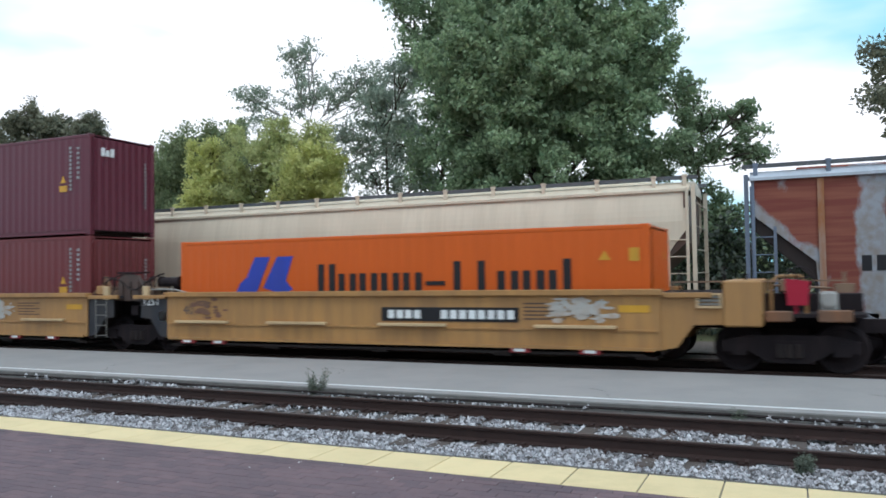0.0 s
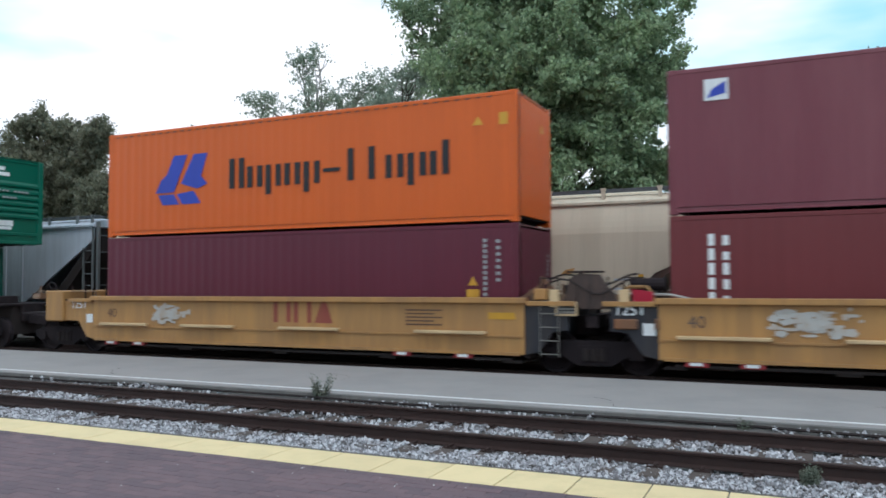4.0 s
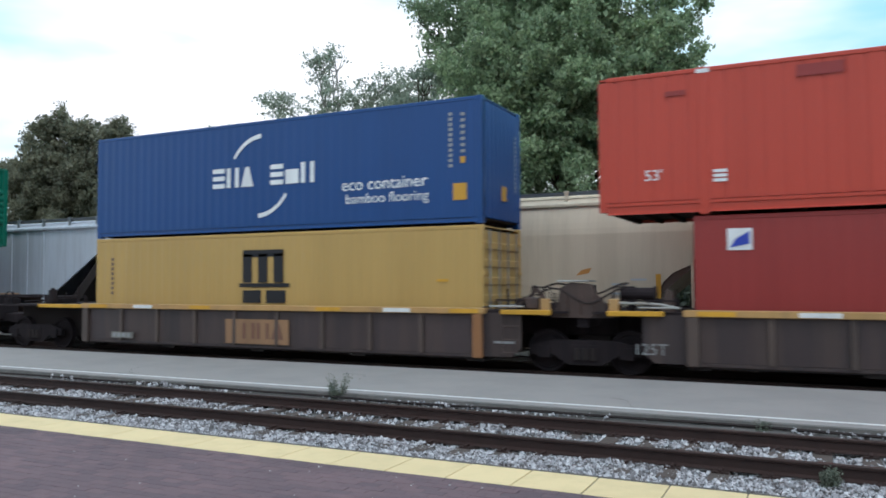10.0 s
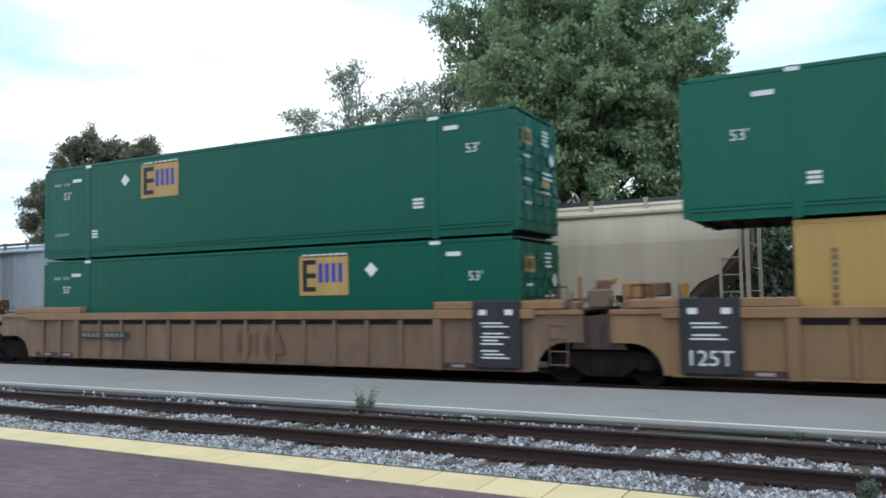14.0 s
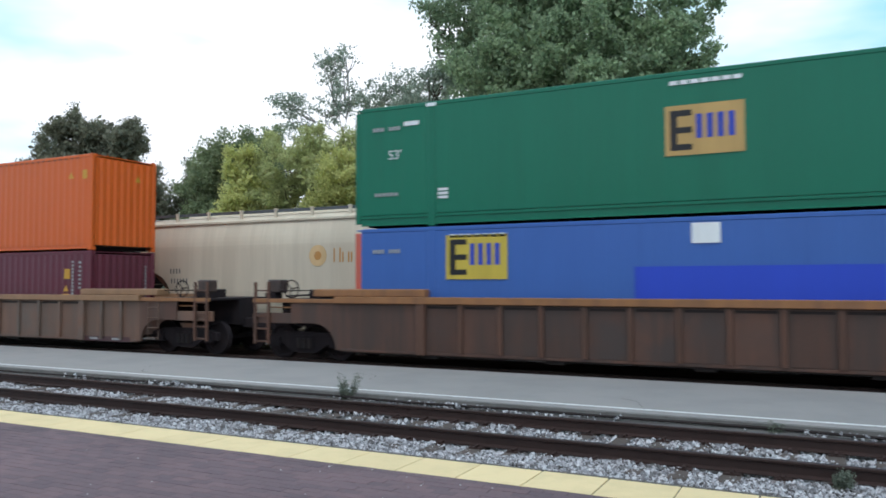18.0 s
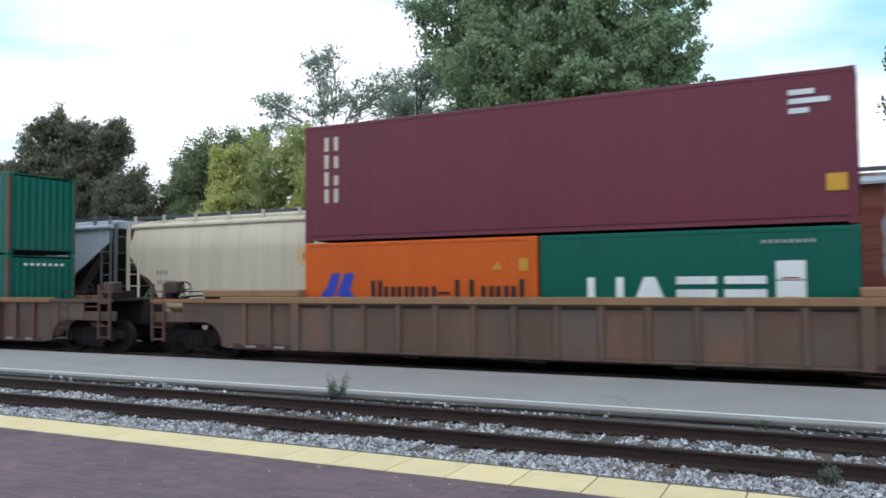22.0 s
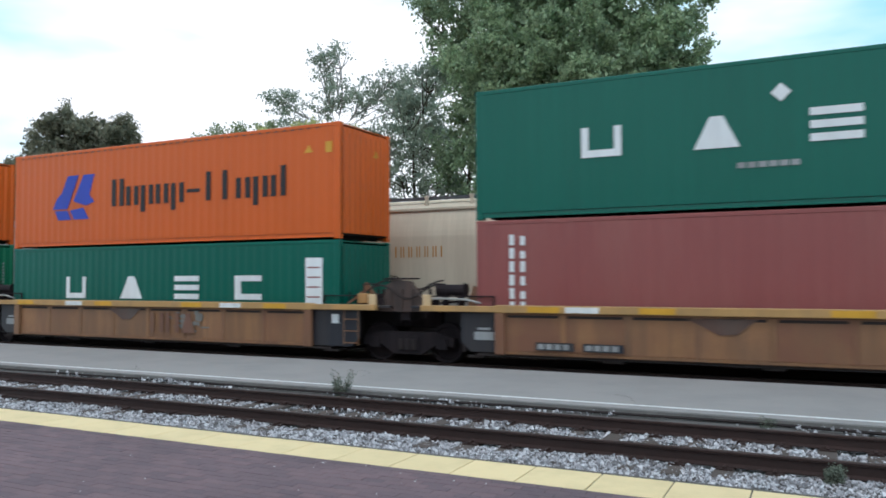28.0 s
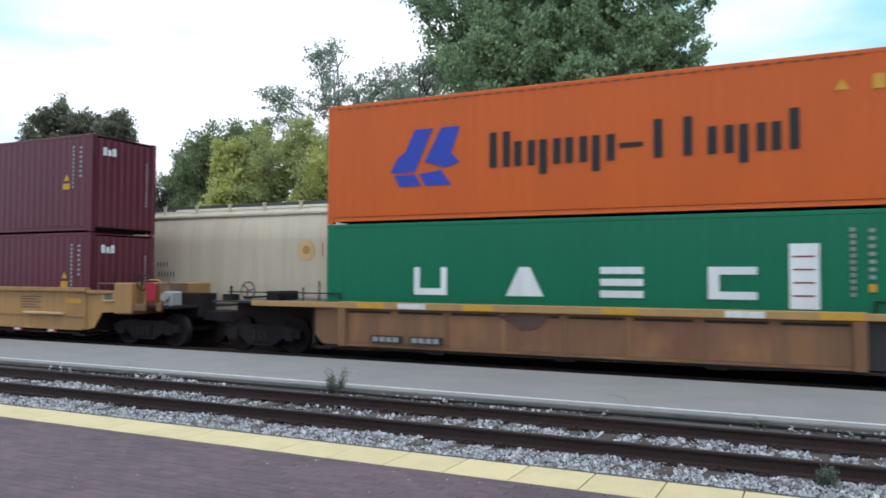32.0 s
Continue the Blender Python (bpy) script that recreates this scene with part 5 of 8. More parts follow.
def well_car(k, cx, left, right, left_end, right_end, seed):
    """A well car unit centred at cx; left and right are the distances to its ends, an end being open (a coupler) or shared (a bogie between two units)."""
    c = thing("well_car", k.label, "railway car", "well cars of the train", at=(cx, TRACK_2, RAIL_TOP))
    MOVERS.append((c, cx, TRACK_2, RAIL_TOP))
    rnd = random.Random(seed)
    side = shape(("wellside", k.name), lambda bm: well_side(bm, k))
    chord = shape(("chord", k.name), lambda bm: bevel_box(bm, -k.hs - 0.05, k.hs + 0.05, -SW - 0.10, -SW + 0.12, k.z0, k.z1, 0.012))
    for s in (0, 180):
        put("side_sheet", side, k.side, c, turn=(0, 0, s))
        put("top_chord", chord, k.chord, c, turn=(0, 0, s))
        put("bottom_flange", shape(("flange", k.name), lambda bm: flange(bm, k)), k.side, c, turn=(0, 0, s))
    for y in (-1.2, 1.2):
        part("floor_plate", lambda bm: box(bm, -max(k.hs, 6.3) + 0.3, max(k.hs, 6.3) - 0.3, -0.27, 0.27, 0.28, 0.33), UNDER, c, at=(0, y, 0), key=("wellfloor", k.name))
    for x in (-6, -3, 0, 3, 6):
        part("cross_member", lambda bm: box(bm, -0.2, 0.2, -SW + 0.05, SW - 0.05, 0.23, 0.28), UNDER, c, at=(x, 0, 0), key=("crossmember",))
    for x in (-6.32, 6.32):
        part("bulkhead", lambda bm: box(bm, -0.03, 0.03, -SW + 0.09, SW - 0.09, 0.34, k.platform - 0.12), UNDER if k.name in ("soot", "smooth", "ochre") else k.endc, c, at=(x, 0, 0), key=("bulkhead", k.platform))
    if k.name == "smooth":
        smooth_side(c, rnd, right_end, {1: 4.75, 2: 2.6, 3: -3.6, 4: -3.6, 5: -3.6}.get(seed))
    else:
        rib = shape(("rib", k.name), lambda bm: bevel_box(bm, -0.055, 0.055, -SW - (0.022 if k.name == "ochre" else 0.065), -SW, k.zb + 0.03, k.z0, 0.01))
        n = {"ochre": 8, "soot": 9}.get(k.name, 13)
        for i in range(n + 1):
            x = -k.hp + 2 * k.hp * i / n
            put("side_post", rib, k.rib, c, (x, 0, 0))
            if i < n:
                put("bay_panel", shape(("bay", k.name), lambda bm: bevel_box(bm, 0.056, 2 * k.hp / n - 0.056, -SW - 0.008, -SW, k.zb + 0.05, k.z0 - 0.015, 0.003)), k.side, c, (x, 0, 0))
            # dark strips, proud of the sheet, draw the shade of a recess below the chord
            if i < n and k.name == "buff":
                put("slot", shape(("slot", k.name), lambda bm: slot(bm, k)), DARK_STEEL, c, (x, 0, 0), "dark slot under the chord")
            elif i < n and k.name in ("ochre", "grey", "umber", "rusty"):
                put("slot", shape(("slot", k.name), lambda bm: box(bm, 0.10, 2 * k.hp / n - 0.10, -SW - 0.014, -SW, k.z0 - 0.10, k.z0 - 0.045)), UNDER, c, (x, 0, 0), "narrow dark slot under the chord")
        wide = shape(("widerib", k.name), lambda bm: bevel_box(bm, -0.11, 0.11, -SW - 0.095, -SW, k.zb - 0.03, k.z0, 0.01))
        for x in (-k.hp - 0.05, k.hp + 0.05):
            put("side_post", wide, RUST_CHORD if (k.name == "soot" and x > 0) else k.rib, c, (x, 0, 0), "broad post at the well's end")
        if k.raised:
            cap = shape(("cap", k.name), lambda bm: bevel_box(bm, -1.55, 1.55, -SW - 0.04, -SW + 0.4, k.z1, k.z1 + 0.18, 0.02))
            for x in (-k.hp - 1.5, k.hp + 1.5):
                put("raised_sill", cap, k.chord, c, (x, 0, 0))
        if k.boards:
            panel = shape(("board", k.name), lambda bm: bevel_box(bm, -0.56, 0.56, -SW - 0.12, -SW, k.zb + 0.06, k.z1 + 0.02 + (0.17 if k.raised else 0.0), 0.01))
            for x in ([] if left_end else [-7.6]) + ([] if right_end else [7.62]):
                b = put("board", panel, PANEL_BLUE, c, (x, 0, 0), "blue-black panel with white data lines")
                part("marking", lambda bm: [bars(bm, -0.36 + 0.05 * (q % 2), 0.30 - 0.13 * (q % 3), 0.56 + 0.075 * q, 0.592 + 0.075 * q) for q in range(11) if x > 0 and q not in (3, 8) or x < 0 and q in (6, 7, 9, 10)], WHITE if k.name == "buff" else DULL, b, "white data lines", at=(0, -SW - 0.124, 0), key=("boardtext", x > 0))
                part("marking", lambda bm: [bars(bm, -0.40, -0.22, 1.50, 1.62), bars(bm, 0.22, 0.40, 1.50, 1.62)], WHITE if k.name == "buff" else FADED, b, "white squares", at=(0, -SW - 0.124, 0), key=("boardsquares", 1))
                if x < 0:
                    put("marking", text_mesh("125T", 0.42), WHITE if k.name == "buff" else DULL, b, (-0.46, -SW - 0.126, 0.52), "white figures")
            for x in ([-5.9] if left_end and k.name == "buff" else []) + ([3.9] if right_end and k.name == "buff" else []):
                b = part("number_panel", lambda bm: [bars(bm, 0, 0.90, 0.88, 1.08), bars(bm, 1.04, 2.0, 0.88, 1.08)], DULL if right_end else PANEL_BLUE, c, "two worn number plates", at=(x, -SW - 0.088, 0), key=("numpanel",))
                part("marking", lambda bm: [bars(bm, 0.08 + 0.2 * q, 0.22 + 0.2 * q, 0.92, 1.04) for q in range(9) if q != 4], FADED if right_end else DULL, b, "pale bars of the number", at=(0, -0.008, 0), key=("numbars",))
            flank = shape(("flank",), lambda bm: bars(bm, -1.0, 1.0, 0.30, 0.44))
            for x in (-7.1, 7.1):
                put("marking", flank, PURPLE, c, (x, -SW - 0.018, 0), "dull purple band")
                for dx in (-0.45, 0.45):
                    part("marking", lambda bm: bars(bm, -0.16, 0.16, 0.345, 0.405), FADED, c, "worn white mark", at=(x + dx, -SW - 0.026, 0), key=("flankmark",))
            for x in ([-6.95, -7.75] if left_end else []) + ([6.95, 7.75] if right_end else []):
                put("side_post", rib, k.rib, c, (x, 0, 0))
        if k.name in ("soot", "ochre") and (left_end or right_end):
            for px in (-4.47, -3.15) if k.name == "soot" and right_end else (-4.6,) if k.name == "soot" else (-4.18, -3.16):
                plate = part("number_panel", lambda bm: bars(bm, -0.42, 0.42, 0.45, 0.62), PANEL_BLUE if k.name == "ochre" else DULL, c, "worn number plate with pale bars", at=(px, -SW - 0.088, 0), key=("numberplate",))
                part("marking", lambda bm: [bars(bm, -0.36 + 0.18 * q, -0.23 + 0.18 * q, 0.48, 0.59) for q in range(4)], FADED, plate, "pale bars of the number", at=(0, -0.008, 0), key=("platebars",))
        if k.name == "soot":
            emblem = part("marking", lambda bm: bars(bm, -0.95, 1.05, 0.42, 1.04), BUFF_CHORD, c, "tan panel", at=(0, -SW - 0.05, 0), key=("tanpanel",))
            part("marking", lambda bm: word(bm, -0.42, 0.55, 1.35, 0.40, "ttA"), FAINT_INK, emblem, "rust red letter bars", at=(0, -0.008, 0), key=("lettering", "s"))
        elif (seed % 2 or k.side is CAR_SANDY) and k.name in ("buff", "ochre"):
            part("marking", lambda bm: word(bm, 0.1, 0.55, 1.7, 0.52, "ttA"), FAINT_INK, c, "faint red letter bars", at=(0, -SW - 0.052, 0), key=("lettering", "b"))
        if k.name == "ochre":
            part("marking", lambda bm: slab(bm, [(-1.55, 1.16), (-1.2, 1.0), (-0.95, 0.86), (-0.62, 0.88), (-0.4, 1.06), (-0.25, 1.17)], -0.003, 0), CAR_UMBER, c, "dark oily stain under the chord", at=(0, -SW - 0.024, 0), key=("stain",))
            if seed == 23:
                scrape(c, 1.4, 0.86, 0.026, rnd, DULL, 22)
    if k.name in ("soot", "ochre"):
        for q in range(7):
            x = -k.hs + 0.6 + (2 * k.hs - 1.2) * (q + rnd.uniform(-0.3, 0.3)) / 6
            part("marking", lambda bm: bars(bm, -0.35, 0.35, k.z0 + 0.02, k.z1 - 0.02), YELLOW if q % 2 == 0 else LINE, c, "fresh yellow band" if q % 2 == 0 else "pale scuffed band", at=(x, -SW - 0.102, 0), key=("band", k.name)) if q != 3 else None
    for sgn, reach, is_end in ((-1, left, left_end), (1, right, right_end)):
        car_end(c, k, sgn, reach, is_end)
    return c


def scrape(c, x, z, off, rnd, mat=SCRAPED, count=70):
    """A patch of scraped bare metal: ragged shards of pale grey."""
    def shards(bm):
        for q in range(count):
            px, pz = x + rnd.gauss(0, 0.32), z + max(-0.26, min(0.22, rnd.gauss(-0.02, 0.12)))
            w, d, lean = rnd.uniform(0.03, 0.20), rnd.uniform(0.02, 0.085), rnd.uniform(-0.2, 0.2)
            n = rnd.randrange(5, 8)
            y = -0.0004 * q
            slab(bm, [(px + w * math.cos(6.283 * i / n) * rnd.uniform(0.6, 1.2) + lean * d * math.sin(6.283 * i / n), pz + d * math.sin(6.283 * i / n) * rnd.uniform(0.6, 1.2)) for i in range(n)], y - 0.0004, y)

    part("marking", shards, mat, c, "ragged patch of scraped paint", at=(0, -SW - off, 0))


def smooth_side(c, rnd, first, worn):
    """Long ledges, a waist rail and lettering on the smooth sides."""
    part("waist_rail", lambda bm: [box(bm, -6.25, 6.25, -SW - 0.03, -SW, 0.78, 0.82), box(bm, -6.2, 6.2, -SW - 0.05, -SW, 0.40, 0.46)], CAR_TAN, c, key=("waist",))
    step = shape(("ledge",), lambda bm: bevel_box(bm, -0.85, 0.85, -SW - 0.13, -SW, 0.83, 0.895, 0.01))
    for x in (-5.1, -2.2, 0.9, 4.6):
        put("ledge", step, LEDGE, c, (x, 0, 0), "pale steel ledge")
    lug = shape(("lug",), lambda bm: bevel_box(bm, -0.22, 0.22, -SW - 0.03, -SW + 0.1, 0.30, 0.42, 0.015))
    for x in (-5.6, -4.6, 3.4, 4.9):
        put("jacking_pad", lug, FRAME_RED, c, (x, 0, 0), "dark red pad with a white mark")
        put("marking", shape(("lugmark",), lambda bm: bars(bm, -0.12, 0.12, 0.33, 0.39)), WHITE, c, (x, -SW - 0.034, 0), "white mark")
    if not first:
        part("marking", lambda bm: word(bm, -0.2, 1.0, 1.8, 0.5, "ttA"), WORN_RED, c, "faded red letter bars", at=(0, -SW - 0.004, 0), key=("lettering", "a"))
    put("marking", text_mesh("40", 0.34), CAR_UMBER, c, (-5.75, -SW - 0.006, 1.05), "worn dark figures")
    part("marking", lambda bm: [bars(bm, 3.5, 4.4 - 0.2 * (q % 2), 1.0 + 0.08 * q, 1.03 + 0.08 * q) for q in range(5)], CAR_UMBER, c, "dark data lines", at=(0, -SW - 0.004, 0), key=("tandata",))
    if worn:
        scrape(c, worn, 1.21, 0.012, rnd)
    if first and worn:
        scrape(c, -4.9, 1.22, 0.012, rnd, FAINT_INK, 26)
    part("marking", lambda bm: bars(bm, 5.5, 6.1, 1.16, 1.30), YELLOW, c, "yellow band", at=(0, -SW - 0.004, 0), key=("yelband",))


def car_end(c, k, s, reach, is_end):
    """The end of a unit: end panel, platform deck, ladder, hand wheel, and a coupler or a shared bogie."""
    inner = k.hs
    outer = reach - (0.75 if is_end else 0.28)
    zt = k.platform

    tan_end = k.name == "smooth" and is_end
    long_side = k.name in ("buff", "tawny", "rusty", "grey", "umber")
    low_side = k.name in ("soot", "ochre")
    # where the side sheet stops: short of the bogie on the low cars, short of the ladder on a long car's coupler end
    stop = outer
    if low_side:
        stop = 6.24 if is_end else reach - (1.28 if k.name == "soot" else 1.10 if s > 0 else 1.55)
    elif long_side and is_end:
        stop = min(outer, 9.85)

    def panel(bm):
        if low_side:
            pts = [(inner, zt - 0.02), (inner, k.zb), (stop - 0.22, k.zb), (stop, k.zb + 0.22), (stop, zt - 0.02)]
            slab(bm, [(s * x, z) for x, z in pts][::s], -0.025, 0.025)
            return
        a, b = inner, stop if long_side else min(inner + (1.7 if tan_end else 0.95), outer)
        r = 0.62
        low = arch(a + 0.06, k.zb, r, 1) if long_side else [(a, k.zb), (a + 0.30, k.zb + 0.06), (a + 0.62, 0.92)]
        pts = [(a, zt - 0.02), (a, k.zb)] + low[1 if not long_side else 0:] + [(b, k.zb + r if long_side else 0.95), (b, zt - 0.02)]
        slab(bm, [(s * x, z) for x, z in pts][::s], -0.025, 0.025)

    for y in (-SW + 0.065, SW - 0.065):
        part("end_panel", panel, CAR_TAN if tan_end else CAR_OCHRE if k.name == "ochre" and is_end else k.endc, c, at=(0, y if not long_side else y * 1.028, 0), key=("endpanel", k.name, s, round(outer, 2)))

    def deck(bm):
        x0, x1 = sorted((s * (inner - 0.35), s * (inner + 1.80 if tan_end else outer)))
        box(bm, x0, x1, -SW + 0.04, SW - 0.04, zt - 0.07, zt - 0.02)
        if tan_end:
            x0, x1 = sorted((s * (inner + 1.80), s * outer))
            box(bm, x0, x1, -SW + 0.04, SW - 0.04, 1.08, 1.14)
        x0, x1 = sorted((s * (inner - 0.1), s * outer))
        box(bm, x0, x1, -0.35, 0.35, 0.80, zt - 0.07)

    part("end_deck", deck, DARK_STEEL if tan_end else k.endc if k.name in ("smooth", "ochre") else DARK_STEEL, c, key=("deck", k.name, s, round(outer, 2)))
    if tan_end:
        part("deck_box", lambda bm: bevel_box(bm, *sorted((s * (inner + 1.17), s * (inner + 1.86))), -SW - 0.06, SW + 0.06, 0.90, zt + 0.22, 0.03), CAR_TAN, c, "raised tan box on the end platform")
        part("vent_frame", lambda bm: [box(bm, inner + 0.68, inner + 1.14, -SW - 0.02, -SW + 0.03, z, z + 0.035) for z in (1.25, 1.50)] + [box(bm, x, x + 0.035, -SW - 0.02, -SW + 0.03, 1.25, 1.535) for x in (inner + 0.68, inner + 1.105)], LEDGE, c, "pale frame of a louvred vent")
        for q in range(3):
            part("vent_slat", lambda bm: box(bm, inner + 0.715, inner + 1.105, -SW + 0.0, -SW + 0.025, 1.30 + 0.07 * q, 1.345 + 0.07 * q), DULL, c, key=("ventslat", q))
        part("end_step", lambda bm: bevel_box(bm, inner + 1.90, inner + 2.36, -SW - 0.05, -SW + 0.05, 1.0, 1.20, 0.02), CAR_TAWNY, c, "low tan edge of the end platform")
        part("end_step", lambda bm: bevel_box(bm, inner + 2.78, outer - 0.25, -SW - 0.05, -SW + 0.05, 1.0, 1.22, 0.02), CAR_TAWNY, c, "low tan edge of the end platform")
        part("signal_flag", lambda bm: [slab(bm, [(inner + 2.28, 1.30), (inner + 2.62, 1.30), (inner + 2.66, 1.74), (inner + 2.24, 1.80)], -1.42, -1.38), rod(bm, (inner + 2.42, -1.36, 1.12), (inner + 2.42, -1.36, 1.78), 0.03)], CRIMSON, c, "red painted brake stand")
        part("brake_hoop", lambda bm: [rod(bm, (inner + a, -1.2, za), (inner + b, -1.2, zb), 0.035) for a, za, b, zb in ((2.0, 1.12, 2.0, 1.72), (2.0, 1.72, 2.12, 1.84), (2.12, 1.84, 2.5, 1.84), (2.5, 1.84, 2.6, 1.70), (2.6, 1.70, 2.6, 1.12))], CAR_TAN, c, "bent tan pipe hoop")
        part("brake_housing", lambda bm: [bevel_box(bm, inner + 2.82, inner + 3.12, -1.35, -0.9, 1.12, 1.55, 0.05), rod(bm, (inner + 2.97, -1.36, 1.40), (inner + 2.97, -1.46, 1.40), 0.13, 10)], PALE_PIPE, c, "grey brake housing")

    def lip(bm):
        a, b = inner + 0.05, inner + 0.97 if tan_end else outer
        if low_side:
            a, b = (inner + 0.05, 8.1 if s < 0 else 7.5) if is_end else (inner + 0.05 if k.name == "ochre" else reach - 1.70, reach - 0.60)
        x0, x1 = sorted((s * a, s * b))
        low = -SW - 0.10 if low_side else -SW - 0.045
        bevel_box(bm, x0, x1, low, -SW + 0.04, zt - 0.10 - 0.03 * (k.name == "ochre"), zt + 0.0, 0.01)

    part("deck_edge", lip, YELLOW if k.name == "soot" else k.deck, c, "painted edge of the end platform", key=("lip", k.name, s, round(outer, 2)))

    if long_side and is_end:
        # past the sheet only a low sill carries the end platform
        part("end_sill", lambda bm: bevel_box(bm, *sorted((s * (stop - 0.1), s * (outer + 0.05))), -SW + 0.02, -SW + 0.14, zt - 0.62, zt - 0.36, 0.015), k.side, c, key=("endsill", k.name, s, round(outer, 2)))
        part("hand_rail", lambda bm: rod(bm, (s * (stop + 0.05), -SW + 0.06, zt - 0.22), (s * (outer - 0.5), -SW + 0.06, zt - 0.22), 0.018), RUST_CHORD, c, key=("endrail", k.name, s, round(outer, 2)))
    if k.name == "soot" and not is_end:
        part("hand_rail", lambda bm: rod(bm, (s * 6.4, -SW - 0.02, zt + 0.07), (s * (reach - 1.2), -SW - 0.02, zt + 0.07), 0.022), PALE_PIPE, c, "pale hand rail along the end platform", key=("endrail", k.name, s, round(reach, 2)))
        if s > 0:
            part("marking", lambda bm: bars(bm, 6.45, 6.92, 0.63, 0.68), FADED, c, "pale worn line", at=(0, -SW + 0.03, 0), key=("sootline",))
    if k.name == "ochre" and not is_end and s > 0:
        part("marking", lambda bm: bars(bm, 6.04, 6.24, 0.90, 1.12), WHITE, c, "white square", at=(0, -SW + 0.03, 0), key=("ochresquare",))

    def ladder(bm):
        x = s * (stop - 0.20 if low_side else inner + 0.55)
        for dx in (-0.2, 0.2):
            rod(bm, (x + dx, -SW - 0.02, 0.40), (x + dx, -SW - 0.02, zt - 0.05), 0.012)
        for q in range(4):
            z = 0.45 + q * 0.28
            rod(bm, (x - 0.2, -SW - 0.02, z), (x + 0.2, -SW - 0.02, z), 0.012)

    if s > 0 and not tan_end:
        part("ladder", ladder, k.rib if k.name != "smooth" else DULL, c, key=("ladder", k.name, s, round(stop, 2)))
    elif k.name == "smooth":
        put("marking", text_mesh("125T", 0.30), WHITE, c, (-inner - 0.86, -SW - 0.012, 1.28), "white figures")
        part("marking", lambda bm: bars(bm, -0.24, 0.0, 0.88, 1.12), WHITE, c, "white square", at=(-inner - 0.06, -SW + 0.03, 0), key=("endsquare",))
    elif k.name == "soot":
        if not is_end:
            put("marking", text_mesh("125T", 0.32), FADED, c, (-inner - 1.04, -SW + 0.03, 0.50), "white figures")
    elif k.name == "ochre":
        if not is_end:
            part("marking", lambda bm: [bars(bm, -0.58, -0.12, 0.62, 0.80), bars(bm, -0.50, -0.2, 0.84, 0.89)], FADED, c, "pale data panel", at=(-inner, -SW + 0.03, 0), key=("endpale",))

    x = s * (outer - 0.35)
    gear_mat = DARK_STEEL if k.name not in ("buff", "smooth") else CAR_BUFF
    dark_posts = k.name in ("soot", "ochre", "smooth")
    gear = [
        ("brake_stand", lambda bm: rod(bm, (x, -1.15, zt), (x, -1.15, zt + 0.36), 0.03)),
        ("stand_base", lambda bm: box(bm, x - 0.16, x + 0.16, -1.3, -1.0, zt - 0.02, zt + 0.14)),
        ("handrail", lambda bm: slab(bm, [(s * (inner + 0.19), zt - 0.02), (s * (inner + 0.22), zt - 0.02), (s * (inner + 0.22), zt + 0.185), (x, zt + 0.185), (x, zt + 0.215), (s * (inner + 0.19), zt + 0.215)], -1.265, -1.235)),
        ("valve_box", lambda bm: bevel_box(bm, x - s * 0.9 - 0.2, x - s * 0.9 + 0.2, -0.6, 0.3, zt - 0.02, zt + 0.22, 0.02)),
        ("brake_rod", lambda bm: rod(bm, (x - s * 1.2, -0.3, zt + 0.10), (x - s * 0.2, -0.9, zt + 0.05), 0.025)),
    ]
    for q, hgt in enumerate((0.44, 0.28, 0.50, 0.34) if dark_posts else ()):
        gear.append(("gear_post", lambda bm, q=q, hgt=hgt: rod(bm, (s * (inner + 0.30 + 0.42 * q), -0.8 - 0.1 * (q % 2), zt - 0.03), (s * (inner + 0.30 + 0.42 * q), -0.8 - 0.1 * (q % 2), zt + hgt), 0.022)))
    for i, (name, build) in enumerate(gear):
        part(name, build, gear_mat if name != "gear_post" else DARK_STEEL, c, key=("endgear", i, k.name, s, round(outer, 2)))
    if is_end and long_side:
        def end_ladder(bm):
            x = s * (outer - 0.28)
            for dx in (-0.21, 0.21):
                box(bm, x + dx - 0.03, x + dx + 0.03, -SW - 0.05, -SW + 0.01, 0.42, zt + 0.42)
            for q in range(5):
                box(bm, x - 0.21, x + 0.21, -SW - 0.04, -SW - 0.01, 0.46 + 0.32 * q, 0.50 + 0.32 * q)

        part("end_ladder", end_ladder, k.side if k.name in ("buff", "tawny") else UMBER_RIB, c, "steel ladder at the corner", key=("endladder", k.name, s, round(outer, 2)))
        part("brake_box", lambda bm: bevel_box(bm, -0.20, 0.20, -0.18, 0.18, 0.0, 0.34, 0.03), CAR_TAWNY if k.name in ("buff", "tawny") else GEAR_BROWN, c, "brake box on a stand", at=(s * (outer - 0.45), -1.1, zt + 0.14), key=("brakebox",))
    if is_end:
        bogie(c, s * (reach - 2.05))

        def wheel(bm):
            rings = [[bm.verts.new(((0.22 + 0.018 * math.cos(j * 1.2566)) * math.cos(i * 0.3491), 0.018 * math.sin(j * 1.2566), (0.22 + 0.018 * math.cos(j * 1.2566)) * math.sin(i * 0.3491))) for j in range(5)] for i in range(18)]
            for p, q in zip(rings, rings[1:] + rings[:1]):
                for j in range(5):
                    bm.faces.new((p[j], p[(j + 1) % 5], q[(j + 1) % 5], q[j]))

        if low_side:
            # a deep draft sill closes the view under the end platform
            part("draft_sill", lambda bm: box(bm, *sorted((s * (inner + 0.1), s * (outer - 0.1))), -0.62, 0.62, 0.38, zt - 0.10), UNDER, c, key=("draftsill", k.name, s, round(outer, 2)))
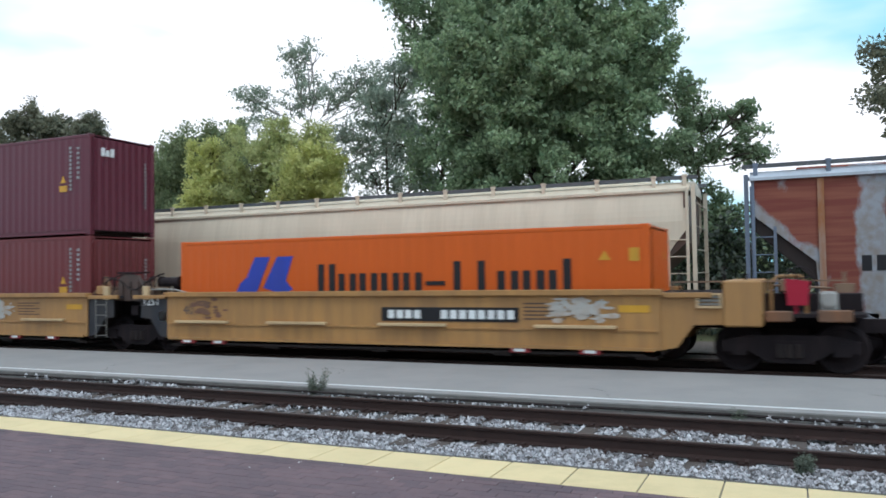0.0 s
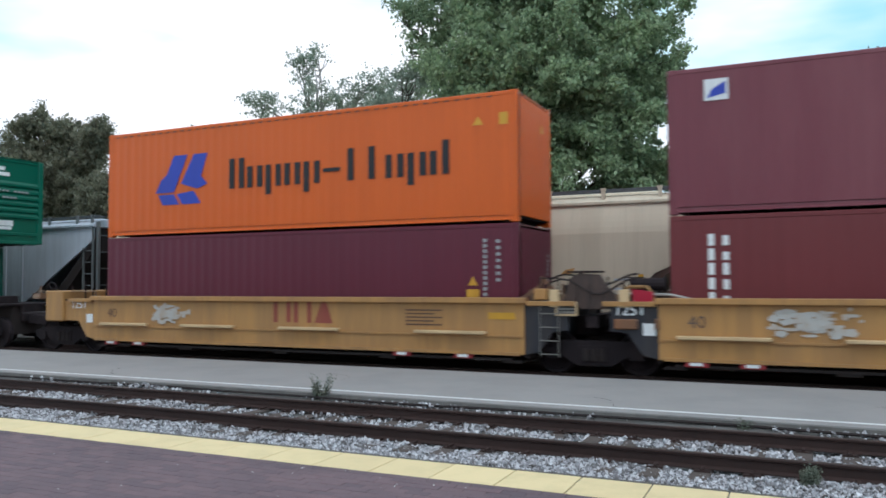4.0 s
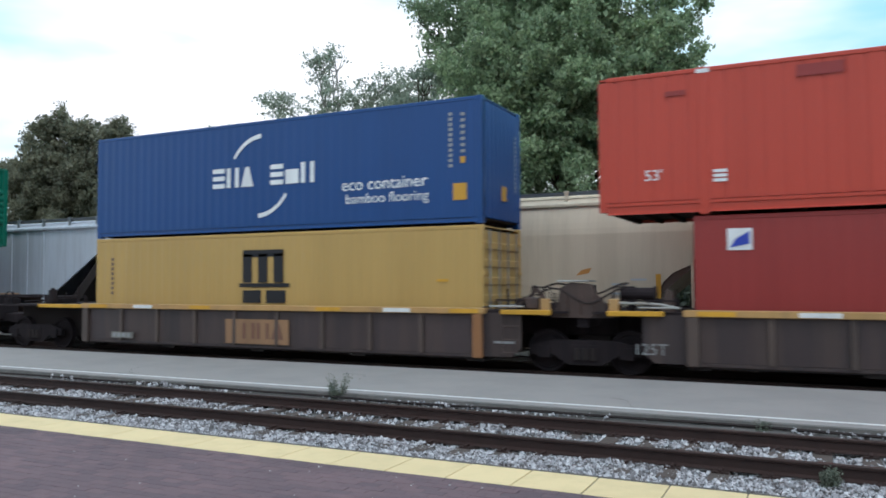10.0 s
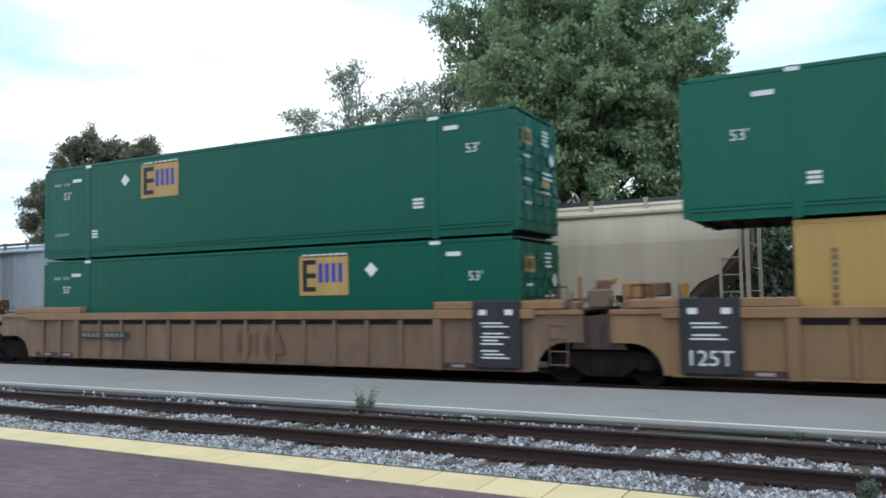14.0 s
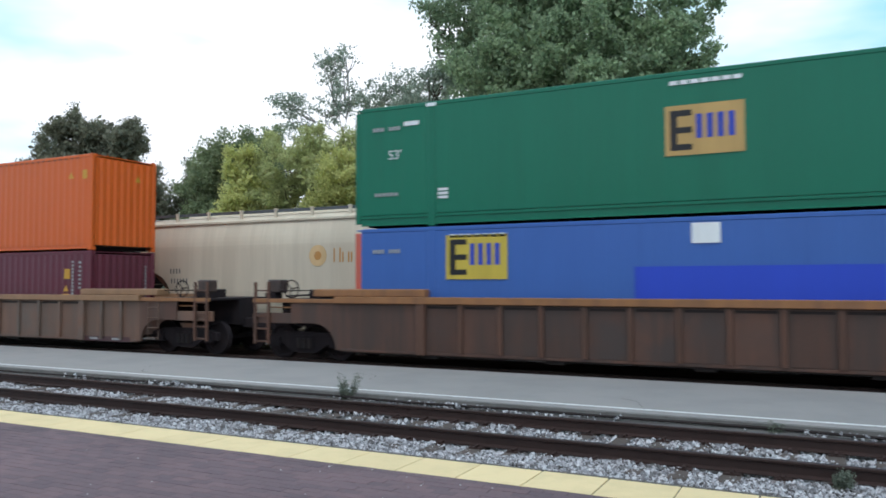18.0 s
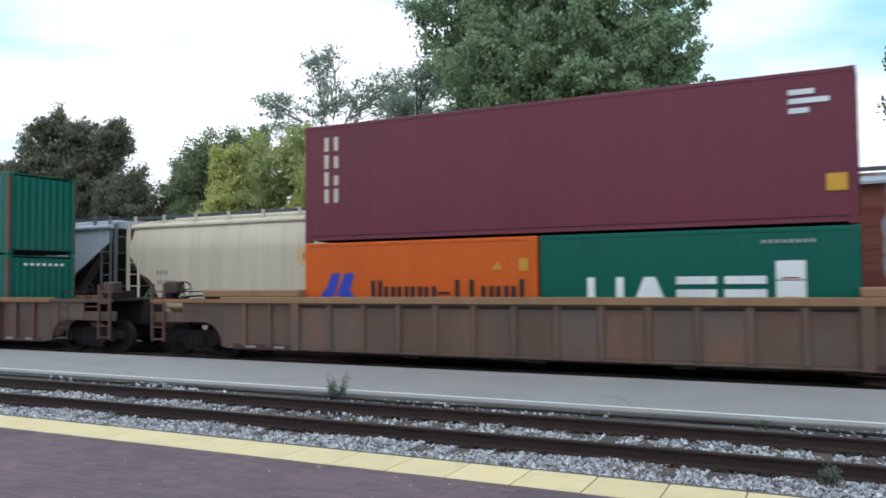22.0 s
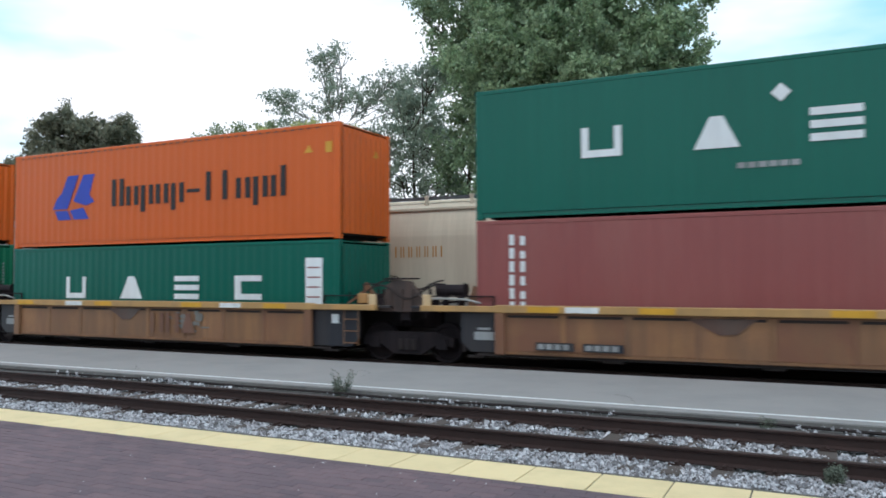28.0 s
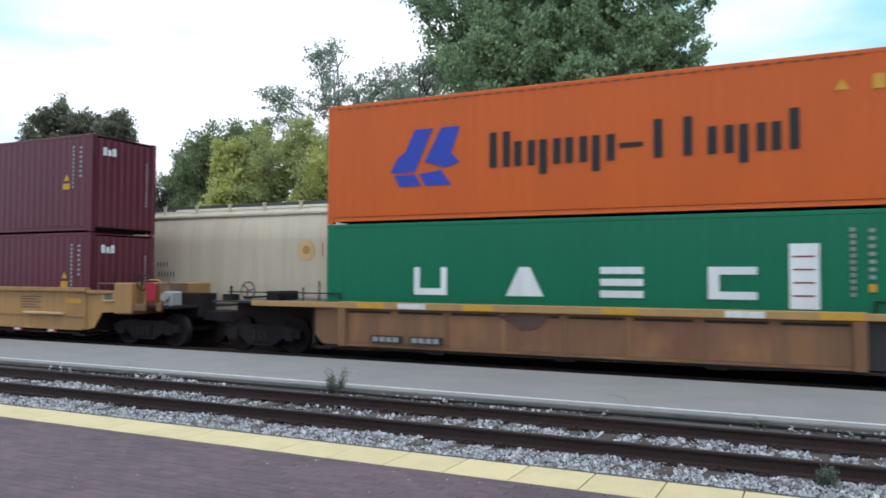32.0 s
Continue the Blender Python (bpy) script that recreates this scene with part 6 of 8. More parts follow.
        if k.name == "soot":
            part("brake_drum", lambda bm: [rod(bm, (0, 0, 0.0), (0, 0, 0.10), 0.05, 8), rod(bm, (0, 0, 0.10), (0, 0, 0.14), 0.15, 12), rod(bm, (0, 0, 0.14), (0, 0, 0.44), 0.125, 12), rod(bm, (0, 0, 0.44), (0, 0, 0.50), 0.06, 8)], DARK_STEEL, c, "dark upright brake drum", at=(s * 7.83, -1.3, zt - 0.03), key=("brakedrum",))
        hw = part("hand_wheel", wheel, CAR_CHORD if k.name == "tawny" else DARK_STEEL, c, "round brake wheel", at=(s * (outer - 0.5 if k.name == "soot" else outer - 1.1), -1.38, zt + (0.14 if k.name == "soot" else 0.24)), key=("handwheel",))
        for a in (0.2, 2.3, 4.4):
            part("spoke", lambda bm: rod(bm, (0, 0, 0), (0.21 * math.cos(a), 0, 0.21 * math.sin(a)), 0.016), DARK_STEEL, hw, key=("spoke", a))

        def coupler(bm):
            x0, x1 = sorted((s * (outer - 0.3), s * (reach - 0.18)))
            box(bm, x0, x1, -0.14, 0.14, 0.72, 0.98)
            x0, x1 = sorted((s * (reach - 0.32), s * (reach + 0.05)))
            bevel_box(bm, x0, x1, -0.22, 0.22, 0.66, 1.02, 0.05)

        part("coupler", coupler, DARK_STEEL, c, key=("coupler", k.name, s, round(reach, 2)))
    elif s > 0:
        bogie(c, reach)
        part("articulation", lambda bm: [bevel_box(bm, reach - 0.6, reach + 0.6, -0.4, 0.4, 0.78, 1.20, 0.04), box(bm, reach - 0.12, reach + 0.12, -1.2, 1.2, 1.0, 1.25)], DARK_STEEL, c, key=("artic", round(reach, 2)))

        if low_side or k.name == "smooth":
            joint_gear(c, k, reach, zt)
        else:
            part("pivot_mount", lambda bm: [slab(bm, [(-0.60, 0.78), (-0.46, 1.22), (-0.30, 1.46), (0.16, 1.50), (0.34, 1.24), (0.58, 0.78)], -1.36, -1.18)] + [box(bm, x, x + 0.06, -1.40, -1.36, 0.82, 1.30) for x in (-0.28, 0.0, 0.2)], GEAR_BROWN, c, "dusty brown pivot mount over the bogie", at=(reach, 0, 0), key=("pivotmount",))

        def bracket(bm):
            rod(bm, (reach - 0.5, -1.2, zt - 0.02), (reach - 0.1, -1.2, zt + 0.45), 0.03)
            rod(bm, (reach + 0.5, -1.2, zt - 0.02), (reach + 0.1, -1.2, zt + 0.40), 0.03)
            if k.name not in ("soot", "smooth"):
                bevel_box(bm, reach - 0.24, reach + 0.2, -1.28, -0.9, zt + 0.02, zt + 0.42, 0.04)

        part("brake_bracket", bracket, UNDER if k.name in ("soot", "smooth") else k.side, c, key=("bracket", k.name, round(reach, 2)))
        if k.name in ("buff", "grey", "umber"):
            for q, (dx, hgt) in enumerate(((-1.25, 0.42), (-1.0, 0.58), (-0.5, 0.72), (0.05, 0.50), (0.50, 0.30), (1.05, 0.30), (1.55, 0.52))):
                part("gear_post", lambda bm: bevel_box(bm, -0.035, 0.035, -0.03, 0.03, 0, hgt, 0.008), CAR_TAWNY if q % 2 else RUST_CHORD, c, at=(reach + dx, -0.75 - 0.12 * (q % 3), zt - 0.02), key=("gearpost", q))
            for q, (x0, x1, z0, z1) in enumerate(((-0.28, -0.05, 0.0, 0.62), (0.30, 0.70, 0.20, 0.56), (0.78, 1.25, 0.24, 0.54))):
                part("gear_box", lambda bm: bevel_box(bm, x0, x1, -0.55, -0.15, zt + z0, zt + z1, 0.03), CAR_TAN if q == 1 else CAR_TAWNY, c, "tan brake gear box", at=(reach, 0, 0), key=("gearbox", q, zt))
            part("hose", lambda bm: [rod(bm, (reach - 0.9 + 0.2 * q, -0.9, zt + 0.12 + 0.10 * math.sin(q * 0.9)), (reach - 0.7 + 0.2 * q, -0.9, zt + 0.12 + 0.10 * math.sin(q * 0.9 + 0.9)), 0.025) for q in range(9)], UNDER, c, "black air hose", key=("airhose", round(reach, 2), zt))["kind"] = "stuff"
        for q in (-0.55, 0.55):
            part("grab_iron", lambda bm: [rod(bm, (-0.2, 0, 0), (-0.2, 0, 0.5), 0.014), rod(bm, (0.2, 0, 0), (0.2, 0, 0.5), 0.014), rod(bm, (-0.2, 0, 0.5), (0.2, 0, 0.5), 0.014)], DARK_STEEL, c, at=(reach + q * 1.6, -1.3, zt - 0.02), key=("grab",))


def joint_gear(c, k, r, zt):
    """Brake gear heaped over the bogie that two units share: a humped mount, uprights, cylinders, pipes, levers and hoses."""
    def mount(bm):
        slab(bm, [(-0.66, zt - 0.16), (-0.52, zt + 0.18), (-0.46, zt + 0.46), (-0.24, zt + 0.58), (0.20, zt + 0.54), (0.34, zt + 0.30), (0.52, zt + 0.12), (0.62, zt - 0.16)], -1.30, -1.18)
        slab(bm, [(-0.40, zt - 0.10), (-0.30, zt + 0.40), (0.14, zt + 0.38), (0.30, zt - 0.10)], -1.18, -0.70)
        for x in (-0.34, -0.06, 0.22):
            box(bm, x, x + 0.05, -1.34, -1.30, zt - 0.12, zt + 0.36)

    def cap(bm):
        bevel_box(bm, -0.50, 0.18, -1.36, -0.80, zt + 0.585, zt + 0.625, 0.01)

    def pile(bm):
        rod(bm, (0.82, -1.0, zt + 0.34), (1.42, -1.0, zt + 0.34), 0.13, 12)
        rod(bm, (0.76, -1.0, zt + 0.34), (0.82, -1.0, zt + 0.34), 0.16, 12)
        rod(bm, (1.42, -1.0, zt + 0.34), (1.47, -1.0, zt + 0.34), 0.16, 12)
        for x in (0.92, 1.30):
            box(bm, x, x + 0.06, -1.12, -0.88, zt - 0.04, zt + 0.22)

    def pipes(bm):
        pts = [(0.70, zt + 0.14), (1.10, zt + 0.15), (1.62, zt + 0.13), (1.98, zt + 0.05)]
        for (xa, za), (xb, zb) in zip(pts, pts[1:]):
            rod(bm, (xa, -1.34, za), (xb, -1.34, zb), 0.026)

    def hoses(bm):
        for y, z0, a in ((-1.38, zt + 0.30, 0.16), (-1.05, zt + 0.44, 0.12)):
            pts = [(-0.95 + 0.17 * q, z0 + a * math.sin(q * 0.72)) for q in range(12)]
            for (xa, za), (xb, zb) in zip(pts, pts[1:]):
                rod(bm, (xa, y, za), (xb, y, zb), 0.022, 5)

    def lever(bm):
        slab(bm, [(-1.62, zt + 0.02), (-1.52, zt + 0.02), (-1.05, zt + 0.30), (-1.02, zt + 0.52), (-1.10, zt + 0.52), (-1.14, zt + 0.34)], -1.22, -1.16)
        slab(bm, [(-0.70, zt + 0.0), (-0.60, zt + 0.0), (-0.98, zt + 0.50), (-1.06, zt + 0.46)], -1.28, -1.22)

    tan = k.name != "soot"
    warm = CAR_TAWNY if tan else GEAR_BROWN
    key = ("joint", k.name, zt)
    part("brake_mount", mount, GEAR_BROWN, c, "dusty brown brake mount over the bogie", at=(r, 0, 0), key=key + (0,))
    part("mount_cap", cap, PALE_PIPE if k.name == "soot" else DARK_STEEL, c, at=(r, 0, 0), key=key + (1,))
    upright = shape(key + (2,), lambda bm: bevel_box(bm, -0.10, 0.10, -SW - 0.04, -SW + 0.05, zt - 0.12, zt + 0.24, 0.015))
    for x in (-0.72, 0.72):
        put("mount_plate", upright, LEDGE if tan else CAR_CHORD, c, (r + x, 0, 0), "pale tan upright plate")
    part("brake_cylinder", pile, DARK_STEEL, c, "black brake cylinder", at=(r, 0, 0), key=key + (3,))
    part("brake_pipe", pipes, PALE_PIPE, c, "pale brake pipe", at=(r, 0, 0), key=key + (4,))
    part("hose", hoses, UNDER, c, "black air hoses", at=(r, 0, 0), key=key + (5,))["kind"] = "stuff"
    part("brake_lever", lever, warm, c, "slanted brake lever", at=(r, 0, 0), key=key + (6,))
    part("gear_box", lambda bm: bevel_box(bm, -1.18, -0.90, -1.44, -1.10, zt + 0.02, zt + 0.26, 0.02), CAR_TAN if tan else GEAR_BROWN, c, "small gear box", at=(r, 0, 0), key=key + (7,))
    part("gear_bracket", lambda bm: slab(bm, [(1.55, zt - 0.02), (1.86, zt - 0.02), (1.80, zt + 0.40), (1.68, zt + 0.44), (1.62, zt + 0.20)], -1.10, -1.02), warm, c, at=(r, 0, 0), key=key + (8,))


# units of the train: kind, middle, and whether the left and the right end carry a coupler
SANDY = BUFF._replace(side=CAR_SANDY, rib=CAR_SANDY, endc=CAR_SANDY, label="sandy tan ribbed well car")
SMO, SOO, BUF, RUS, GRE, UMB, OCH = SMOOTH, SOOT, BUFF, RUSTY, GREY, UMBER, OCHRE
UNITS = [
    (RUS, 12.6, 1, 1),
    (SMO, -8.68, 0, 1), (SMO, -24.19, 0, 0), (SMO, -39.78, 0, 0), (SMO, -55.35, 0, 0), (SMO, -70.71, 1, 0),
    (SOO, -90.68, 0, 1), (SOO, -107.56, 0, 0), (SOO, -125.9, 0, 0), (SOO, -144.07, 0, 0), (SOO, -160.77, 1, 0),
    (BUF, -182.69, 0, 1), (SANDY, -202.12, 0, 0), (BUF, -221.78, 1, 0),
    (TAWNY, -245.33, 1, 1), (RUS, -269.01, 1, 1),
    (GRE, -292.56, 0, 1), (GRE, -312.08, 0, 0), (GRE, -331.79, 1, 0),
    (UMB, -355.27, 0, 1), (UMB, -374.91, 0, 0), (UMB, -394.63, 1, 0),
    (OCH, -416.92, 0, 1), (OCH, -432.76, 0, 0), (OCH, -448.49, 0, 0), (OCH, -464.47, 0, 0), (OCH, -480.46, 1, 0),
    (SMO, -500.94, 0, 1), (SMO, -516.5, 0, 0),
]


def build_cars():
    for i, (k, cx, le, re) in enumerate(UNITS):
        right = (UNITS[i - 1][1] - cx) / 2 if i else 11.4
        left = (cx - UNITS[i + 1][1]) / 2 if i + 1 < len(UNITS) else 7.8
        well_car(k, cx, left, right, bool(le), bool(re), i)
    board = part("marking", lambda bm: bars(bm, 0.11, 3.40, 0.94, 1.25), BLACK, bpy.data.objects["well_car.001"], "black number board", at=(0, -SW - 0.008, 0))
    part("marking", lambda bm: [bars(bm, 0.28 + 0.22 * q, 0.44 + 0.22 * q, 1.0, 1.19) for q in range(14) if q not in (4, 5)], WHITE, board, "white bars of the number", at=(0, -0.012, 0))


build_cars()

# ---- the containers in the order in which they pass ----
LOW = 0.085
HC, STD = 2.896, 2.591
LF, LD, LT = 12.192, 16.154, 6.058


def up(h):
    return LOW + h + 0.02


def load_train():
    c = container("orange steel container with a blue emblem", LF, STD, ORANGE, -8.68, LOW)
    blade_logo(c, STD)
    c = container("maroon steel container with white letter blocks", LF, HC, MAROON, -24.19, up(HC))
    letter_column(c, HC)
    data_marks(c, LF, HC, 0)
    diamond(c, 6.2, 2.15, LF)
    end_name(c, LF, HC)
    c = container("brown red steel container with a small plate", LF, HC, BROWN_RED, -24.19, LOW)
    data_marks(c, LF, HC, 0)
    logo_plate(c, 0.58, 2.15)
    c = container("green steel container with wide-set white letter shapes", LF, HC, GREEN, -39.78, up(HC))
    wide_letters(c, HC, col=10.2)
    c = container("maroon steel container with white letter blocks", LF, HC, MAROON, -39.78, LOW)
    letter_column(c, HC)
    data_marks(c, LF, HC, 0)
    end_name(c, LF, HC)
    c = container("faded maroon steel container with a small plate", LF, HC, OLD_MAROON, -55.35, up(HC))
    logo_plate(c, 0.70, 2.22)
    data_marks(c, LF, HC, 1)
    c = container("brown red steel container with a white letter column", LF, HC, BROWN_RED, -55.35, LOW)
    letter_column(c, HC, 6, None, 0.72, 0.38, 0.85, 2.55)
    data_marks(c, LF, HC, 1)
    c = container("orange steel container with a blue emblem", LF, HC, ORANGE, -70.71, up(HC))
    blade_logo(c, HC)
    c = container("maroon steel container with yellow warning marks", LF, HC, MAROON, -70.71, LOW)
    data_marks(c, LF, HC, 0)
    # second set of cars
    c = container("long green container with a white hexagon emblem", LD, HC, DOMESTIC_GREEN, -90.80, up(HC), True, "ribbed")
    hex_logo(c, False)
    c = container("green steel container with wide-set white letter shapes", LF, HC, GREEN, -90.68, LOW)
    wide_letters(c, HC, col=11.18)
    c = container("magenta steel container with white letter shapes", LF, HC, MAGENTA, -107.56, up(HC))
    mark(c, lambda bm: [bars(bm, 4.14, 5.44, 2.23, 2.47), bars(bm, 4.14, 5.44, 1.02, 1.26), bars(bm, 4.14, 4.42, 1.26, 2.23), bars(bm, 5.16, 5.44, 1.26, 2.23)], WHITE, LF, "white letter shape")
    mark(c, lambda bm: [bars(bm, 5.66, 5.96, 1.02, 2.47), bars(bm, 6.72, 7.02, 1.02, 2.47), bars(bm, 6.19, 6.49, 1.02, 2.47)], WHITE, LF, "white letter shape")
    mark(c, lambda bm: word(bm, 7.05, 1.02, 1.3, 1.45, "="), WHITE, LF, "white letter shape")
    mark(c, lambda bm: [bars(bm, 4.17 + 0.21 * q, 4.33 + 0.21 * q, 0.58, 0.78) for q in range(20) if q not in (5, 13)], WHITE, LF, "white line of small lettering")
    data_marks(c, LF, HC, 1)
    c = container("maroon steel container with white letter blocks", LF, HC, BROWN_RED, -107.56, LOW)
    letter_column(c, HC)
    end_name(c, LF, HC)
    data_marks(c, LF, HC, 0)
    c = container("long red container with a white hexagon emblem", LD, HC, RED, -125.82, up(HC), True, True, beads=True)
    hex_logo(c, True)
    c = container("navy blue steel container with white letter shapes", LF, HC, BLUE, -125.90, LOW)
    arc_logo(c, HC, True)
    c = container("long red container with a white hexagon emblem", LD, HC, RED, -143.94, up(HC), True, True, beads=True)
    hex_logo(c, True)
    c = container("dull red steel container with a white plate", LF, HC, DULL_RED, -144.07, LOW)
    logo_plate(c, 0.62, 2.2)
    data_marks(c, LF, HC, 1)
    mark(c, lambda bm: [bars(bm, 5.2, 5.7, 1.2, 1.9), bars(bm, 9.1, 9.9, 1.2, 1.75)], BROWN_RED, LF, "darker repainted patches")
    c = container("navy blue steel container with white letter shapes and arcs", LF, HC, BLUE, -160.77, up(HC))
    arc_logo(c, HC, False)
    c = container("sand yellow steel container with a black emblem", LF, HC, SAND, -160.77, LOW, doors=True)
    arch_logo(c)
    # third set
    c = container("long green container with a white hexagon emblem", LD, HC, DOMESTIC_GREEN, -182.60, up(HC), True, "ribbed")
    hex_logo(c, False)
    c = container("deep blue steel container with a white emblem", LF, HC, DEEP_BLUE, -182.69, LOW)
    mark(c, lambda bm: [hexagon(bm, 0.75, 2.15, 0.6, 0.55), bars(bm, 0.4, 1.0, 2.36, 2.5), bars(bm, 1.1, 1.7, 2.2, 2.32), bars(bm, 0.95, 1.25, 2.6, 2.78)], WHITE, LF, "white emblem")
    mark(c, lambda bm: word(bm, 1.68, 2.42, 1.75, 0.24, "=txnn="), WHITE, LF, "white letter bars")
    data_marks(c, LF, HC, 1)
    c = container("long green container with a white hexagon emblem", LD, HC, DOMESTIC_GREEN, -202.11, up(HC), True, "ribbed")
    hex_logo(c, False)
    c = container("sand yellow steel container with a black emblem", LF, HC, SAND, -202.12, LOW)
    arch_logo(c)
    c = container("long leaf green container with a sand emblem panel", LD, HC, LEAF_PAINT, -221.78, up(HC), True, True)
    panel_logo(c, 4.37, 1.66, 3.7)
    c = container("long leaf green container with a sand emblem panel", LD, HC, LEAF_PAINT, -221.78, LOW, True, True)
    panel_logo(c, 10.13, 1.66, 12.3)
    # single cars
    c = container("long leaf green container with a sand emblem panel", LD, HC, LEAF_PAINT, -245.31, up(HC), True, True)
    panel_logo(c, 7.29, 1.12, 3.7)
    c = container("crimson steel container with white letter shapes", LF, HC, CRIMSON, -245.33, LOW)
    mark(c, lambda bm: [slab(bm, [(4.0, 0.9), (4.35, 0.9), (4.35, 1.7), (4.0, 1.7)], -0.006, 0), slab(bm, [(4.45, 0.9), (5.30, 0.9), (5.05, 1.3), (5.30, 1.7), (4.45, 1.7), (4.75, 1.3)], -0.006, 0)], WHITE, LF, "white letter shape")
    mark(c, lambda bm: word(bm, 5.6, 0.9, 2.95, 0.55, "lltt="), WHITE, LF, "white letter bars")
    mark(c, lambda bm: bars(bm, 0.5, 1.12, 1.52, 1.96), WHITE, LF, "white flag emblem")
    data_marks(c, LF, HC, 1)
    c = container("long leaf green container with a sand emblem panel", LD, HC, WASHED_GREEN, -269.01, up(HC), True, True)
    panel_logo(c, 7.36, 1.20, 12.38, text_z=1.66)
    c = container("long cobalt blue container with red corner posts", LD, HC, SKY_BLUE, -269.01, LOW, True, True, SALMON)
    panel_logo(c, 2.45, 1.68, None, 14.95, EMBLEM_YELLOW)
    mark(c, lambda bm: bars(bm, 6.72, 11.16, 0.9, 1.92), VIVID_BLUE, LD, "vivid blue repainted panel", 1.295)
    mark(c, lambda bm: [bars(bm, 7.84, 8.38, 2.37, 2.77), bars(bm, 14.95, 15.49, 1.45, 1.88)], WHITE, LD, "blank white squares", 1.295)
    # fourth set: pairs of short containers below
    c = container("orange steel container with a blue emblem", LF, HC, ORANGE, -292.56, up(STD))
    blade_logo(c, HC, LF, True)
    c = container("short green container with white letter shapes", LT, STD, GREEN, -295.62, LOW)
    short_letters(c, STD)
    c = container("short maroon container with yellow warning marks", LT, STD, MAROON, -289.50, LOW)
    data_marks(c, LT, STD, 0)
    mark(c, lambda bm: bars(bm, 4.9, 5.15, 1.75, 2.05), YELLOW, LT, "yellow warning mark")
    c = container("faded rose steel container with white letter blocks", LF, HC, ROSE, -312.08, up(HC))
    mark(c, lambda bm: word(bm, 0.62, 1.95, 0.95, 0.5, "BAl"), WHITE, LF, "white letter shapes")
    mark(c, lambda bm: bars(bm, 6.49, 6.91, 1.02, 1.44), CAR_UMBER, LF, "dark square patch")
    data_marks(c, LF, HC, 3)
    c = container("orange steel container with a blue emblem", LF, HC, ORANGE, -312.08, LOW)
    blade_logo(c, HC)
    c = container("maroon steel container with a pale letter column", LF, HC, PLUM, -331.79, up(STD))
    letter_column(c, HC, 4, HOPPER_CREAM, 0.59, 0.40, 0.92, 2.62)
    mark(c, lambda bm: [bars(bm, 11.06, 11.5, 2.45, 2.55), bars(bm, 11.06, 11.75, 2.28, 2.38), bars(bm, 11.06, 11.4, 2.1, 2.2)], WHITE, LF, "white data lines")
    mark(c, lambda bm: bars(bm, 11.66, 12.01, 0.62, 0.94), YELLOW, LF, "yellow warning mark")
    c = container("short orange container with a blue emblem", LT, STD, ORANGE, -334.85, LOW)
    blade_logo(c, STD, LT)
    c = container("short green container with white letter shapes", LT, STD, GREEN, -328.73, LOW)
    short_letters(c, STD)
    # fifth set
    c = container("green steel container with wide-set white letter shapes", LF, STD, GREEN, -355.27, up(STD), post_mat=CAR_UMBER)
    wide_letters(c, STD, col=11.18)
    c = container("short maroon container with yellow warning marks", LT, STD, MAROON, -358.33, LOW)
    mark(c, lambda bm: [bars(bm, 4.9, 5.15, 1.75, 2.05), bars(bm, 5.45, 5.65, 1.8, 1.95)], YELLOW, LT, "yellow warning marks")
    mark(c, lambda bm: [bars(bm, 3.9, 4.9, 2.3, 2.36), bars(bm, 3.9, 4.4, 2.15, 2.21)], WHITE, LT, "white data lines")
    c = container("short green container with white letter shapes", LT, STD, GREEN, -352.21, LOW, post_mat=CAR_UMBER)
    short_letters(c, STD)
    c = container("short orange container with a blue emblem", LT, STD, ORANGE, -377.97, LOW)
    blade_logo(c, STD, LT)
    tank_container(-371.85, LOW)
    c = container("green steel container with wide-set white letter shapes", LF, HC, GREEN, -394.63, up(STD), post_mat=CAR_UMBER)
    wide_letters(c, HC, col=11.26)
    for x in (-397.69, -391.57):
        c = container("short orange container with a blue emblem", LT, STD, ORANGE, x, LOW)
        blade_logo(c, STD, LT)
    # sixth set
    c = container("green steel container with wide-set white letter shapes", LF, HC, GREEN, -416.92, up(HC))
    wide_letters(c, HC, col=10.3)
    diamond(c, 6.3, 2.2, LF)
    c = container("faded rose steel container with a white letter column", LF, HC, ROSE, -416.92, LOW)
    letter_column(c, HC, 6, None, 0.79, 0.36, 0.85, 2.60)
    data_marks(c, LF, HC, 1)
    c = container("orange steel container with a blue emblem", LF, HC, ORANGE, -432.76, up(STD))
    blade_logo(c, HC)
    c = container("green steel container with wide-set white letter shapes", LF, STD, GREEN, -432.76, LOW)
    wide_letters(c, STD, False, col=11.18)
    c = container("orange steel container with a blue emblem", LF, HC, ORANGE, -448.49, up(HC))
    blade_logo(c, HC)
    c = container("green steel container with wide-set white letter shapes", LF, HC, BRIGHT_GREEN, -448.49, LOW)
    wide_letters(c, HC, False, col=10.12)
    c = container("green steel container with wide-set white letter shapes", LF, STD, GREEN, -464.47, up(HC))
    wide_letters(c, STD, col=11.2)
    c = container("orange steel container with a small blue emblem", LF, HC, ORANGE, -464.47, LOW)
    blade_logo(c, HC, LF, True)
    c = container("orange steel container with a blue emblem", LF, HC, ORANGE, -480.46, up(HC))
    blade_logo(c, HC)
    c = container("green steel container with wide-set white letter shapes", LF, HC, BRIGHT_GREEN, -480.46, LOW)
    wide_letters(c, HC, False, col=10.36)
    for z in (up(HC), LOW):
        c = container("maroon steel container with white letter blocks", LF, HC, MAROON, -500.94, z)
        letter_column(c, HC)
        data_marks(c, LF, HC, 0)
        end_name(c, LF, HC)


